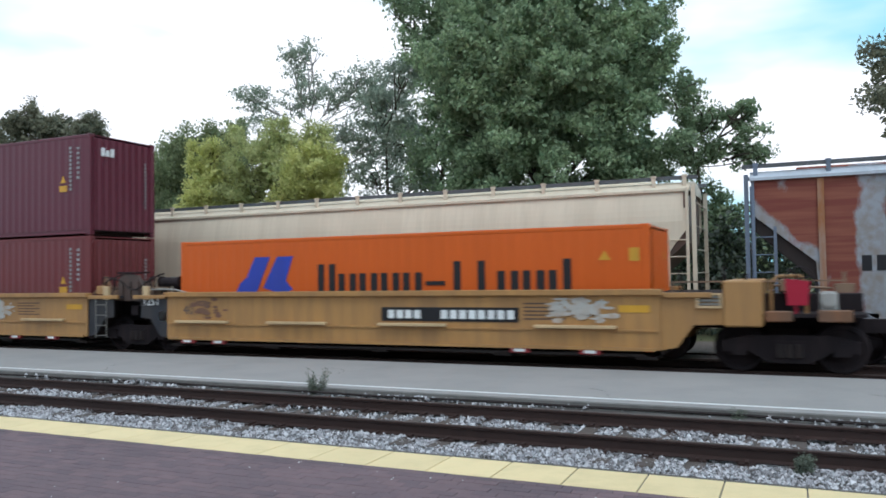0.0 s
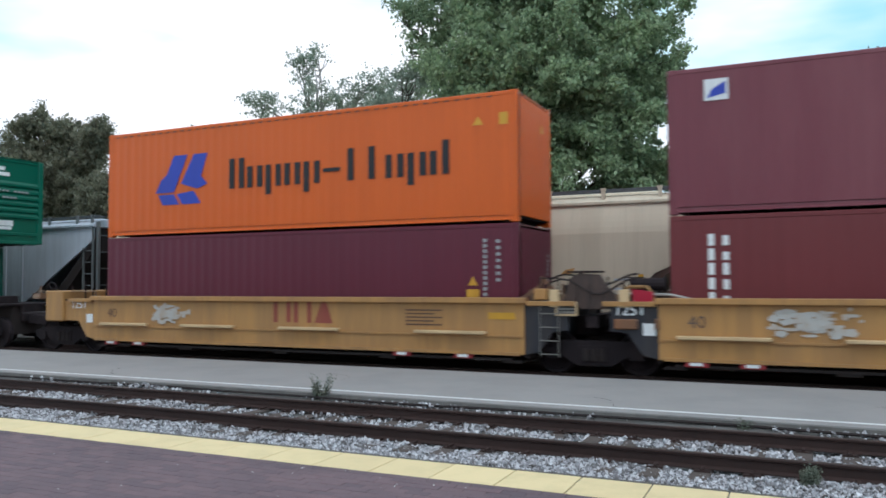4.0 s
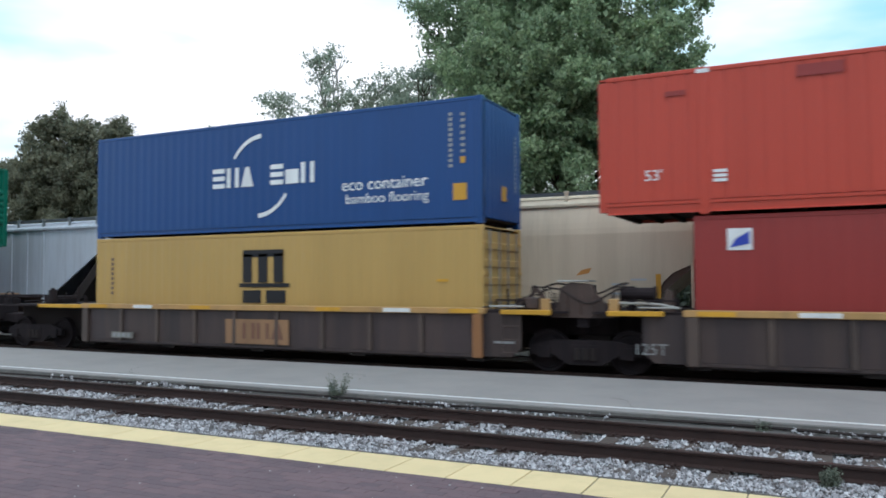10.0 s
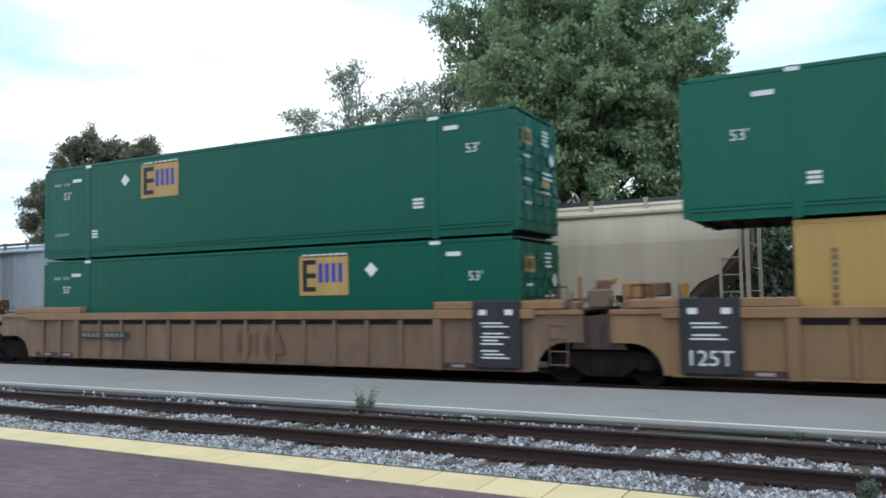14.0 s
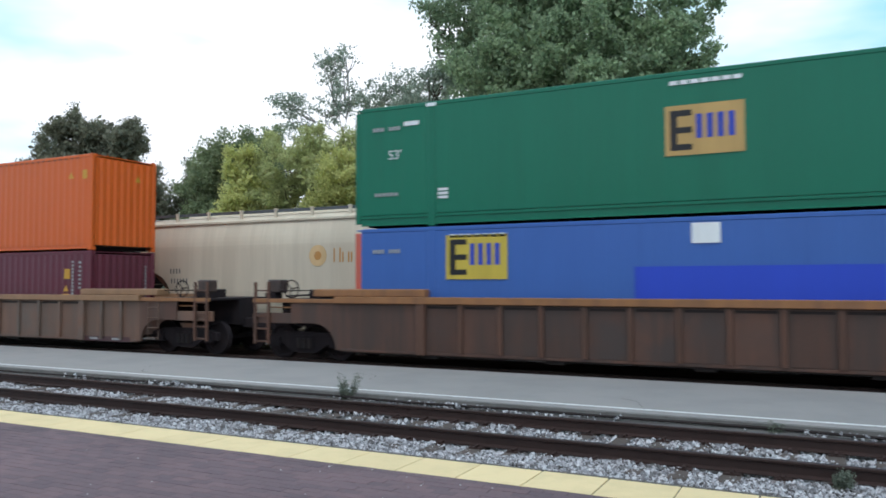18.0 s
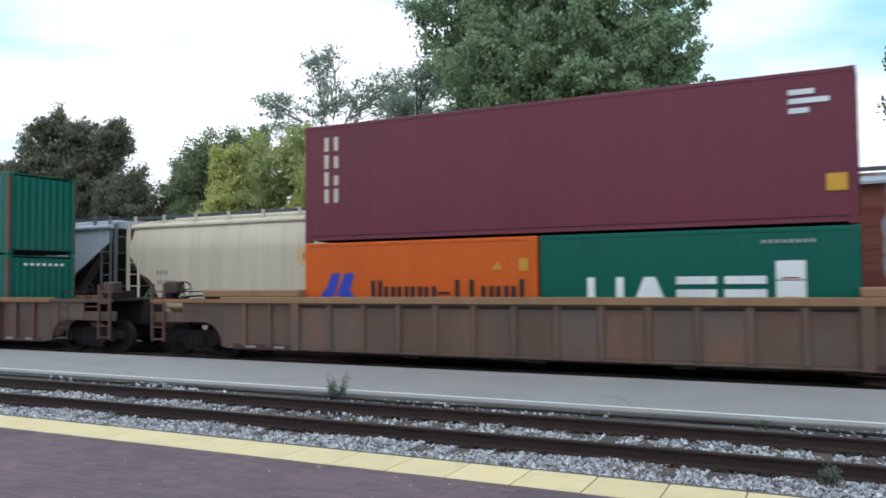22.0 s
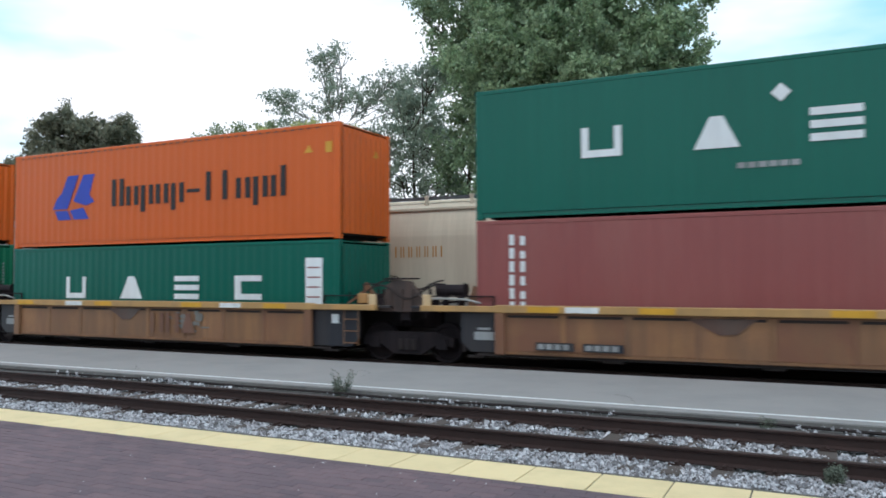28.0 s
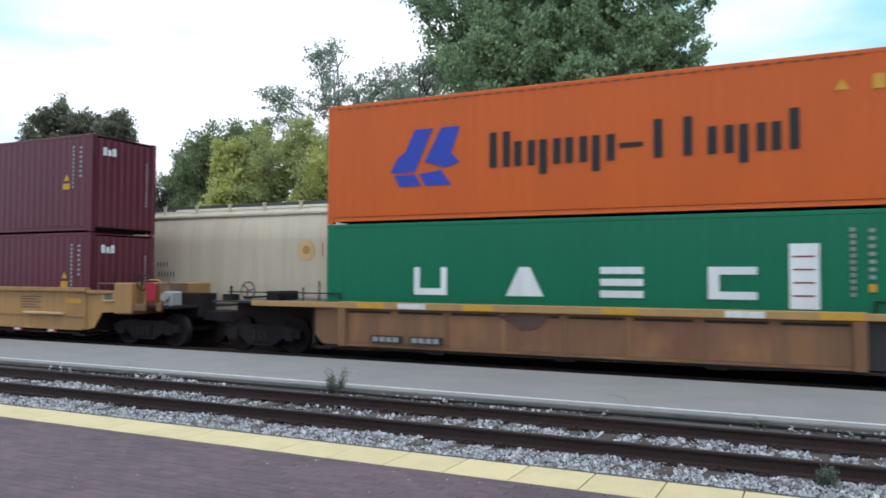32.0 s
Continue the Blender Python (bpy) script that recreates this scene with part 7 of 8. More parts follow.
def tank_container(x, z):
    """A cylindrical tank in an open red frame."""
    c = thing("tank_container", "pale steel tank in an open brick red frame", "container", "containers on the train", at=(x, TRACK_2, z))
    MOVERS.append((c, x, TRACK_2, z))
    h, W, H, r = LT / 2, 1.219, STD, 1.12

    def shell(bm):
        n, prof = 40, [(-h + 0.12, 0.25), (-h + 0.16, 0.62), (-h + 0.30, 0.92), (-h + 0.52, r), (h - 0.52, r), (h - 0.30, 0.92), (h - 0.16, 0.62), (h - 0.12, 0.25)]
        rings = [[bm.verts.new((px, pr * math.cos(2 * math.pi * i / n), 1.30 + pr * math.sin(2 * math.pi * i / n))) for i in range(n)] for px, pr in prof]
        for p, q in zip(rings, rings[1:]):
            for i in range(n):
                bm.faces.new((p[i], p[(i + 1) % n], q[(i + 1) % n], q[i]))
        bm.faces.new(rings[0])
        bm.faces.new(rings[-1])

    part("tank", shell, TANK_STEEL, c, smooth=True)
    beam = shape(("tankpost",), lambda bm: bevel_box(bm, -0.07, 0.07, -0.07, 0.07, 0.0, H, 0.01))
    for px in (-h + 0.07, h - 0.07):
        for py in (-W + 0.07, W - 0.07):
            put("frame_post", beam, FRAME_RED, c, (px, py, 0))
        for pz in (0.07, H - 0.07):
            part("frame_beam", lambda bm: bevel_box(bm, -0.06, 0.06, -W + 0.14, W - 0.14, -0.06, 0.06, 0.01), FRAME_RED, c, at=(px, 0, pz), key=("tankbeam",))
        for sy in (-1, 1):
            for z0, z1 in ((0.8, 0.1), (H - 0.8, H - 0.1)):
                part("frame_brace", lambda bm: rod(bm, (0, sy * (W - 0.1), z0), (0, sy * (W - 0.75), z1), 0.04), FRAME_RED, c, at=(px, 0, 0))
    rail = shape(("tankrail",), lambda bm: bevel_box(bm, -h + 0.14, h - 0.14, -0.045, 0.045, -0.05, 0.05, 0.01))
    for py in (-W + 0.06, W - 0.06):
        for pz in (0.07, H - 0.06):
            put("frame_rail", rail, FRAME_RED, c, (0, py, pz))
    part("hose", lambda bm: rod(bm, (0.6, -1.10, 2.02), (2.6, -1.10, 1.78), 0.03), BLACK, c, "black hose along the tank")
    part("marking", lambda bm: word(bm, -1.45, 1.02, 3.1, 0.5, "ttA=t"), RUST_INK, c, "red letter bars", at=(0, -r - 0.012, 0))
    part("walkway", lambda bm: box(bm, -h + 0.3, h - 0.3, -0.25, 0.25, H - 0.10, H - 0.06), STEEL, c)


load_train()

# ---- hopper cars standing on the third track ----


def hopper(cx, half, mat, trim, label, eave, cut, seed=0):
    """A covered hopper: side sheets with cut-away ends, roof, running boards, ladders, slope sheets and bogies."""
    c = thing("hopper_car", label, "railway car", "hopper cars", at=(cx, TRACK_3, RAIL_TOP - YARD_DROP))
    W, h = 1.55, half
    pts = [(-h, eave)] + [(-h + x, z) for x, z in cut]
    right = [(-x, z) for x, z in pts[::-1]]
    outline = pts + [(-1.6, 0.75), (-0.5, 1.15), (0.5, 1.15), (1.6, 0.75)] + right
    zc = cut[0][1]

    inset = 0.20 if seed == 1 else 0.0
    We = W - inset

    def side(bm):
        slab(bm, outline, -W, -W + 0.05)
        if inset:
            # a rounded side: it leans in towards the eave and towards the outlets
            for z in (0.9, 1.15, 1.4, 1.65, 3.5, 3.65, 3.8, 3.95, 4.1, 4.22):
                bmesh.ops.bisect_plane(bm, geom=bm.verts[:] + bm.edges[:] + bm.faces[:], plane_co=(0, 0, z), plane_no=(0, 0, 1))
            for v in bm.verts:
                v.co.y += inset * max(0.0, (v.co.z - 3.4) / (eave - 3.4)) ** 1.6 + 0.30 * max(0.0, (1.8 - v.co.z) / 1.05) ** 1.6

    me = shape(("hopside", round(half, 2), seed), side)
    for t in (0, 180):
        put("side_sheet", me, mat, c, turn=(0, 0, t))

    def roof(bm):
        sec = [(-We - 0.09, eave - 0.07), (-We - 0.09, eave), (-We * 0.90, eave + 0.16), (-We * 0.30, eave + 0.27), (We * 0.30, eave + 0.27), (We * 0.90, eave + 0.16), (We + 0.09, eave), (We + 0.09, eave - 0.07)]
        a = [bm.verts.new((-h - 0.03, y, z)) for y, z in sec]
        b = [bm.verts.new((h + 0.03, y, z)) for y, z in sec]
        for i in range(len(sec) - 1):
            bm.faces.new((a[i], a[i + 1], b[i + 1], b[i]))
        bm.faces.new(a[::-1])
        bm.faces.new(b)

    part("roof", roof, HOPPER_GREY if seed == 2 else mat, c)
    part("roof_hatch", lambda bm: bevel_box(bm, -h + 1.0, h - 1.0, -0.35, 0.35, eave + 0.22, eave + 0.34, 0.03), mat, c)
    stand = shape(("stand",), lambda bm: [box(bm, -0.05, 0.05, -0.03, 0.03, 0, 0.33), box(bm, -0.065, 0.065, -0.04, 0.04, 0.30, 0.36)])
    n = int((2 * h - 1.6) / 1.46)
    for x in [h - 0.1, -h + 0.1] + [h - 0.86 - 1.46 * i for i in range(n + 1)]:
        put("stand", stand, trim, c, (x, -We + 0.02, eave))
    for y in (-We + 0.20, We - 0.20):
        part("running_board", lambda bm: [box(bm, -h - 0.2, h + 0.2, y - 0.12, y + 0.18, eave + 0.29, eave + 0.32), box(bm, -h - 0.2, h + 0.2, y - 0.14, y - 0.10, eave + 0.24, eave + 0.34)], BOARD_GREY, c)
    for s in (-1, 1):
        # black or umber sheet colour paints in the shade below the cut end
        part("slope_sheet", lambda bm: slab(bm, [(s * (h - 0.12), eave - 0.1), (s * (h - 0.06), eave - 0.1), (s * (h - 0.06), zc - 0.40), (s * (h - 2.35), 1.02), (s * (h - 2.7), 1.25), (s * (h - 0.12), zc)], -W + 0.06, W - 0.06), UNDER if seed != 1 else CAR_UMBER, c, "dark slope sheet at the end")
    part("centre_sill", lambda bm: [box(bm, -h - 0.5, h + 0.5, -0.35, 0.35, 0.75, 1.15)] + [box(bm, s * (h - 1.3) - 1.3, s * (h - 1.3) + 1.3, -W, W, 1.10, 1.22) for s in (-1, 1)], mat if seed else trim, c)
    for s in (-1, 1):
        def ladder(bm):
            for dx in (0.03, 0.50):
                box(bm, s * (h - dx) - 0.035, s * (h - dx) + 0.035, -W - 0.03, -W + 0.03, 1.1, eave if dx < 0.1 else zc - 0.3)
            z = 1.35
            while z < zc - 0.3:
                rod(bm, (s * (h - 0.03), -W - 0.02, z), (s * (h - 0.50), -W - 0.02, z), 0.014)
                z += 0.42
        part("ladder", ladder, trim, c)
        part("end_post", lambda bm: [box(bm, s * (h + 0.12) - 0.05, s * (h + 0.12) + 0.05, y - 0.05, y + 0.05, 1.1, eave + 0.1) for y in (-W + 0.1, W - 0.1)] + [rod(bm, (s * (h + 0.12), -W + 0.1, z), (s * (h + 0.12), W - 0.1, z), 0.014) for z in (1.6, 2.2, 2.8, 3.4, 4.0)], trim, c)
        part("end_deck", lambda bm: box(bm, *sorted((s * (h - 2.0), s * (h + 0.45))), -W, W, 1.22, 1.27), trim, c)
        part("brake_cylinder", lambda bm: [rod(bm, (s * (h - 0.9), -0.9, 1.45), (s * (h - 0.3), -0.9, 1.45), 0.16, 10), rod(bm, (s * (h - 0.6), -1.2, 1.27), (s * (h - 0.6), -1.2, 1.9), 0.03)], DARK_STEEL, c)
        static_bogie(c, s * (h - 1.5))
        part("coupler", lambda bm: box(bm, *sorted((s * (h + 0.3), s * (h + 0.75))), -0.15, 0.15, 0.75, 1.05), DARK_STEEL, c)
    for i in range(3):
        x = (-0.55 + 0.55 * i) * h
        part("outlet_gate", lambda bm: [slab(bm, [(x - 1.4, 0.95), (x - 0.5, 0.38), (x + 0.5, 0.38), (x + 1.4, 0.95)], -W + 0.1, W - 0.1)], mat, c)
    return c


def static_bogie(parent, x):
    b = put("bogie", shape(("bolster",), lambda bm: None), UNDER, parent, (x, 0, 0), "black two-axle bogie")
    for s in (-1, 1):
        put("side_frame", MESHES["sideframe",], DARK_STEEL, b, (0, s * 1.02, 0), turn=(0, 0, 0 if s < 0 else 180))
        put("wheelset", MESHES["wheelset",], DARK_STEEL, b, (s * 0.89, 0, BOGIE_R))


def hopper_row():
    rounded = [(0.0, 3.36), (0.30, 2.98), (0.55, 2.64), (1.00, 2.44), (1.22, 2.22), (1.40, 1.90), (1.62, 1.45), (2.4, 1.1), (3.4, 0.75)]
    straight = [(0.0, 3.58), (1.36, 2.43), (1.42, 1.24), (2.4, 1.2), (3.2, 0.75)]
    long_cut = [(0.0, 3.85), (2.9, 2.02), (4.0, 1.3), (4.8, 0.75)]
    c = hopper(-12.25, 9.93, HOPPER_CREAM, HOPPER_CREAM, "cream covered hopper car standing on the track", 4.33, rounded, 1)
    part("marking", lambda bm: word(bm, -1.65, 2.89, 2.25, 0.44, "tnnntnn", 0.0, 0.55), OCHRE_INK, c, "ochre letter bars", at=(0, -1.556, 0))
    part("marking", lambda bm: word(bm, 0.80, 2.88, 1.60, 0.32, "tttttt", 0.0, 0.6), OCHRE_INK, c, "ochre letter bars", at=(0, -1.556, 0))
    part("marking", lambda bm: lathe_y(bm, [(0.34, -0.004), (0.34, 0.0)], 18, -2.22, 3.10), SUN_PALE, c, "pale orange halo of the emblem", at=(0, -1.556, 0))
    part("marking", lambda bm: lathe_y(bm, [(0.14, -0.004), (0.14, 0.0)], 16, -2.22, 3.10), OCHRE_INK, c, "ochre sun emblem", at=(0, -1.564, 0))

    def swirl(bm):
        pts = [(0.72 + (0.03 + 0.0125 * q) * math.cos(0.62 * q), 2.20 + (0.02 + 0.0052 * q) * math.sin(0.62 * q)) for q in range(27)]
        for i, ((xa, za), (xb, zb)) in enumerate(zip(pts, pts[1:])):
            d = Vector((xb - xa, zb - za)).normalized() * 0.013
            slab(bm, [(xa + d.y, za - d.x), (xb + d.y, zb - d.x), (xb - d.y, zb + d.x), (xa - d.y, za + d.x)], -0.003 - 0.0005 * (i % 2), 0)

    part("marking", swirl, BLACK, c, "black sprayed swirl", at=(0, -1.556, 0))["kind"] = "stuff"
    part("marking", lambda bm: bars(bm, 8.53, 8.66, 1.3, 2.42), YELLOW, c, "yellow upright bar", at=(0, -1.556, 0))
    part("marking", lambda bm: [bars(bm, 6.55, 6.75, 1.95, 2.15), bars(bm, 6.8, 7.0, 1.95, 2.15)], BLACK, c, "dark data panels", at=(0, -1.556, 0))
    part("marking", lambda bm: slab(bm, [(6.46, 2.40), (6.80, 2.46), (6.88, 2.60), (6.62, 2.55)], -0.004, 0), OCHRE_INK, c, "small faded red emblem", at=(0, -1.556, 0))
    part("marking", lambda bm: [bars(bm, -8.55 + 0.14 * q, -8.49 + 0.14 * q, 2.58, 2.74) for q in range(4)] + [bars(bm, -8.50 + 0.14 * q, -8.44 + 0.14 * q, 2.24, 2.40) for q in range(6)], DULL, c, "dark bars of the number", at=(0, -1.556, 0))
    part("marking", lambda bm: [bars(bm, 7.4 + 0.5 * (q % 2), 7.8 + 0.5 * (q % 2), 1.9 + 0.12 * q, 1.95 + 0.12 * q) for q in range(4)], HOPPER_GREY, c, "faint data lines", at=(0, -1.556, 0))
    c = hopper(8.45, 9.3, HOPPER_RUST, BLUE_GREY, "rust-stained grey covered hopper car standing on the track", 4.46, straight, 2)
    rib = shape(("hoprib",), lambda bm: box(bm, -0.07, 0.07, -1.60, -1.55, 1.25, 4.36))
    for i in range(12):
        put("side_post", rib, RUST_POST if i in (0, 11) else HOPPER_RUST, c, (-7.80 + 1.418 * i, 0, 0))
    part("marking", lambda bm: [bars(bm, -7.0 + 0.30 * q, -6.80 + 0.30 * q, 2.2, 2.55) for q in range(6)], BLACK, c, "dark bars of the number", at=(0, -1.556, 0))
    for cx in (-32.35, -52.6):
        c = hopper(cx, 9.3, HOPPER_GREY, STEEL, "pale grey ribbed covered hopper car", 4.38, long_cut, 3)
        rib2 = shape(("hoprib2",), lambda bm: box(bm, -0.05, 0.05, -1.60, -1.55, 1.6, 4.28))
        for i in range(13):
            put("side_post", rib2, HOPPER_GREY, c, (-5.6 + 0.93 * i, 0, 0))


hopper_row()

# ---- trees ----


def limb(bm, a, b, ra, rb, n=7, bend=0.0, rnd=random):
    """A tapered, slightly crooked limb."""
    a, b = Vector(a), Vector(b)
    d = (b - a)
    u = d.normalized().orthogonal().normalized()
    w = d.normalized().cross(u)
    k = 5
    rings = []
    off = Vector((0, 0, 0))
    for i in range(k + 1):
        f = i / k
        c = a + d * f + off * math.sin(math.pi * f)
        if i == 0:
            off = (u * rnd.uniform(-1, 1) + w * rnd.uniform(-1, 1)) * bend
        r = ra + (rb - ra) * f
        rings.append([bm.verts.new(c + (u * math.cos(2 * math.pi * j / n) + w * math.sin(2 * math.pi * j / n)) * r) for j in range(n)])
    for p, q in zip(rings, rings[1:]):
        for j in range(n):
            bm.faces.new((p[j], p[(j + 1) % n], q[(j + 1) % n], q[j]))


def leaf_mesh(name, centres, spread, per, size, seed, flat=0.6):
    """Many small leaves, each a folded quad, in clumps about the centres; size is one number or one a clump."""
    rng = np.random.default_rng(seed)
    n = len(centres) * per
    c = np.repeat(np.asarray(centres), per, 0) + np.clip(rng.normal(0, 1, (n, 3)), -1.7, 1.7) * np.repeat(np.asarray(spread).reshape(-1, 1), per, 0) * (1, 1, flat)
    u = rng.normal(0, 1, (n, 3))
    u /= np.linalg.norm(u, axis=1, keepdims=True)
    w = np.cross(u, rng.normal(0, 1, (n, 3)))
    w /= np.linalg.norm(w, axis=1, keepdims=True)
    s = rng.uniform(0.6, 1.3, (n, 1)) * np.repeat(np.broadcast_to(size, len(centres)), per)[:, None]
    nn = np.cross(u, w) * s * 0.18
    v = np.stack([c - u * s, c - w * s * 0.55 + nn, c + u * s, c + w * s * 0.55 + nn], 1).reshape(-1, 3)
    me = bpy.data.meshes.new(name)
    me.vertices.add(4 * n)
    me.vertices.foreach_set("co", v.astype(np.float32).ravel())
    me.loops.add(4 * n)
    me.loops.foreach_set("vertex_index", np.arange(4 * n, dtype=np.int32))
    me.polygons.add(n)
    me.polygons.foreach_set("loop_start", np.arange(0, 4 * n, 4, dtype=np.int32))
    me.update(calc_edges=True)
    me.materials.append(None)
    return me


def tree(label, x, y, height, lobes, leaf, bark, trunk_r, clumps, per, leaf_size, clump, seed, hollow=0.45, spray=0.8, deep=0.3, group=12):
    """A tree: tapered trunk, limbs towards the lobes of its crown, and leaf clumps scattered in the lobes with gaps."""
    base = -0.65
    t = thing("tree", label, "tree", "trees behind the tracks", at=(x, y, base))
    rnd = random.Random(seed)
    rng = np.random.default_rng(seed)
    tips = []

    def wood(bm):
        top = (rnd.uniform(-0.4, 0.4), rnd.uniform(-0.4, 0.4), height * 0.72)
        limb(bm, (0, 0, 0), top, trunk_r, trunk_r * 0.25, 9, 0.3, rnd)
        for (lx, ly, lz), (rx, ry, rz) in lobes:
            f = min(0.95, max(0.22, (lz - rz * 0.9) / (height * 0.72)))
            s = (top[0] * f, top[1] * f, top[2] * f)
            limb(bm, s, (lx, ly, lz), trunk_r * 0.42 * (1.15 - f), 0.03, 6, 0.4, rnd)
            for q in range(7):
                a = rng.normal(0, 1, 3)
                a /= np.linalg.norm(a)
                e = (lx + a[0] * rx * 0.85, ly + a[1] * ry * 0.85, lz + abs(a[2]) * rz * 0.8 - rz * 0.2)
                g = rnd.uniform(0.4, 1.0)
                limb(bm, (s[0] + (lx - s[0]) * g, s[1] + (ly - s[1]) * g, s[2] + (lz - s[2]) * g), e, 0.045, 0.012, 4, 0.3, rnd)
                tips.append(e)

    part("trunk", wood, bark, t)
    vol = np.array([(r[0] * r[1] * r[2]) ** 0.8 for _, r in lobes])
    lobe_c = np.array([l[0] for l in lobes])
    lobe_r = np.array([l[1] for l in lobes])

    def scatter(count, inner, outer):
        pick = rng.choice(len(lobes), count, p=vol / vol.sum())
        d = rng.normal(0, 1, (count, 3))
        d /= np.linalg.norm(d, axis=1, keepdims=True)
        return lobe_c[pick] + d * lobe_r[pick] * rng.uniform(inner ** 2, outer ** 2, (count, 1)) ** 0.5

    # boughs: small rounded sprays of leaf clumps about the outside of each lobe
    subs = max(8, clumps // group)
    spray_c = scatter(subs, hollow, 1.08)
    spray_r = rng.uniform(0.45, 1.0, (subs, 1, 1)) * spray
    out = spray_c - np.array((0, 0, float(lobe_c[:, 2].mean())))
    out /= np.linalg.norm(out, axis=1, keepdims=True) + 1e-6
    out += rng.normal(0, 0.45, (subs, 3)) + (0, 0, 0.25)
    out /= np.linalg.norm(out, axis=1, keepdims=True)
    e = rng.normal(0, 1, (subs, group, 3))
    e /= np.linalg.norm(e, axis=2, keepdims=True)
    e[..., 2] *= 0.6
    f = rng.uniform(-1, 1, (subs, group, 1))
    c = (spray_c[:, None] + (out[:, None] * f * 1.15 + e * (0.62 - 0.34 * f) * rng.uniform(0.3, 1.0, (subs, group, 1))) * spray_r).reshape(-1, 3)
    # twigs that stick out of the outline
    twig = scatter(subs // 3, 0.9, 1.05)
    # leaves deep in the crown
    core = scatter(int(clumps * deep), 0.0, 0.8)
    sizes = np.concatenate([np.full(len(c) + len(twig) + len(tips), leaf_size), np.full(len(core), leaf_size * 1.9)])
    c = np.concatenate([c, twig, np.array(tips), core])
    me = leaf_mesh("crown", c, rng.uniform(0.6, 1.2, len(c)) * clump, per, sizes, seed + 1, 0.75)
    put("crown", me, leaf, t)
    return t


def build_trees():
    # the large tree behind the cream hopper car
    lobes = [((0.1, 0, 11.4), (4.2, 4.0, 4.2)), ((-2.3, -0.4, 8.6), (1.8, 2.6, 2.8)), ((2.8, -0.4, 8.5), (2.3, 2.8, 3.0)), ((-2.2, 0, 13.3), (1.5, 2.2, 2.4)), ((3.2, 0, 12.2), (2.2, 2.6, 2.4)), ((0.0, -0.8, 6.8), (3.8, 3.0, 2.2)), ((-0.4, 0.3, 15.8), (3.5, 3.2, 2.6)), ((-1.2, -2.0, 10.6), (2.8, 2.0, 3.0)), ((4.7, 0, 10.6), (0.8, 0.9, 0.5)), ((1.8, -2.0, 9.6), (2.2, 1.6, 2.4)), ((-2.8, 0, 6.6), (1.2, 2.0, 1.6)), ((3.2, 0, 6.4), (1.3, 2.0, 1.4))]
    tree("large broad dark green leafy tree", -9.3, 30.5, 17.5, lobes, LEAF_CROWN, BARK, 0.55, 6400, 27, 0.098, 0.20, 11, 0.55, 1.15, 0.07, 18)
    # the looser boughs that hang out beside it
    lobes = [((-0.7, 0, 9.6), (1.2, 1.3, 0.9)), ((0.3, 0, 8.4), (1.1, 1.2, 0.8)), ((1.6, 0, 8.3), (0.8, 0.8, 0.55)), ((2.3, -0.2, 7.5), (0.65, 0.6, 0.35)), ((2.3, 0, 6.7), (0.5, 0.5, 0.3)), ((0.8, 0, 6.8), (1.3, 1.2, 0.8)), ((-0.7, 0, 7.0), (1.3, 1.3, 1.2)), ((-0.2, 0, 5.2), (1.2, 1.2, 1.2)), ((0.5, 0, 4.0), (1.2, 1.2, 1.3)), ((0.2, 0, 2.4), (1.3, 1.3, 1.4))]
    tree("slim loose-leaved green tree", -3.3, 31.5, 9.6, lobes, LEAF_GREEN, BARK, 0.16, 600, 24, 0.088, 0.19, 12, 0.1, 0.6, 0.06, 8)
    # sparse pale tree
    lobes = [((-4.2, 0, 13.0), (1.0, 1.0, 1.0)), ((-3.0, 0, 11.6), (1.3, 1.0, 1.0)), ((-1.3, 0, 15.0), (1.0, 0.9, 1.1)), ((0.1, 0, 15.4), (0.8, 0.8, 0.8)), ((0.4, 0, 13.2), (1.2, 1.1, 1.2)), ((2.3, 0, 12.6), (1.2, 1.1, 1.2)), ((4.1, 0, 13.4), (1.0, 1.0, 1.1)), ((2.6, 0, 10.2), (1.5, 1.3, 1.3)), ((-1.4, 0, 12.4), (0.8, 0.8, 0.8)), ((5.6, 0, 12.0), (1.5, 1.3, 1.7)), ((6.6, 0, 13.6), (1.0, 1.0, 1.0)), ((6.0, 0, 9.6), (1.6, 1.4, 1.8)), ((4.2, 0, 9.6), (1.5, 1.4, 1.6)), ((1.4, 0, 8.2), (1.5, 1.4, 1.6))]
    tree("tall sparse grey-green tree with thin boughs", -25.3, 37.5, 16.0, lobes, LEAF_GREY, PALE_BARK, 0.20, 960, 14, 0.092, 0.21, 13, 0.0, 0.6, 0.02, 5)
    lobes = [((1.0, 0, 12.0), (0.9, 1.0, 1.1)), ((-0.6, 0, 10.6), (1.3, 1.3, 1.3)), ((0.8, 0, 8.8), (1.7, 1.6, 1.6)), ((1.6, 0, 6.6), (1.8, 1.6, 1.8)), ((-0.8, 0, 7.0), (1.3, 1.4, 1.5)), ((0.3, 0, 4.0), (2.0, 1.8, 2.0))]
    tree("slim dark green tree with open boughs", -17.9, 33.5, 13.0, lobes, LEAF_GREY, BARK, 0.18, 520, 20, 0.09, 0.22, 14, 0.1, 0.6, 0.08, 7)
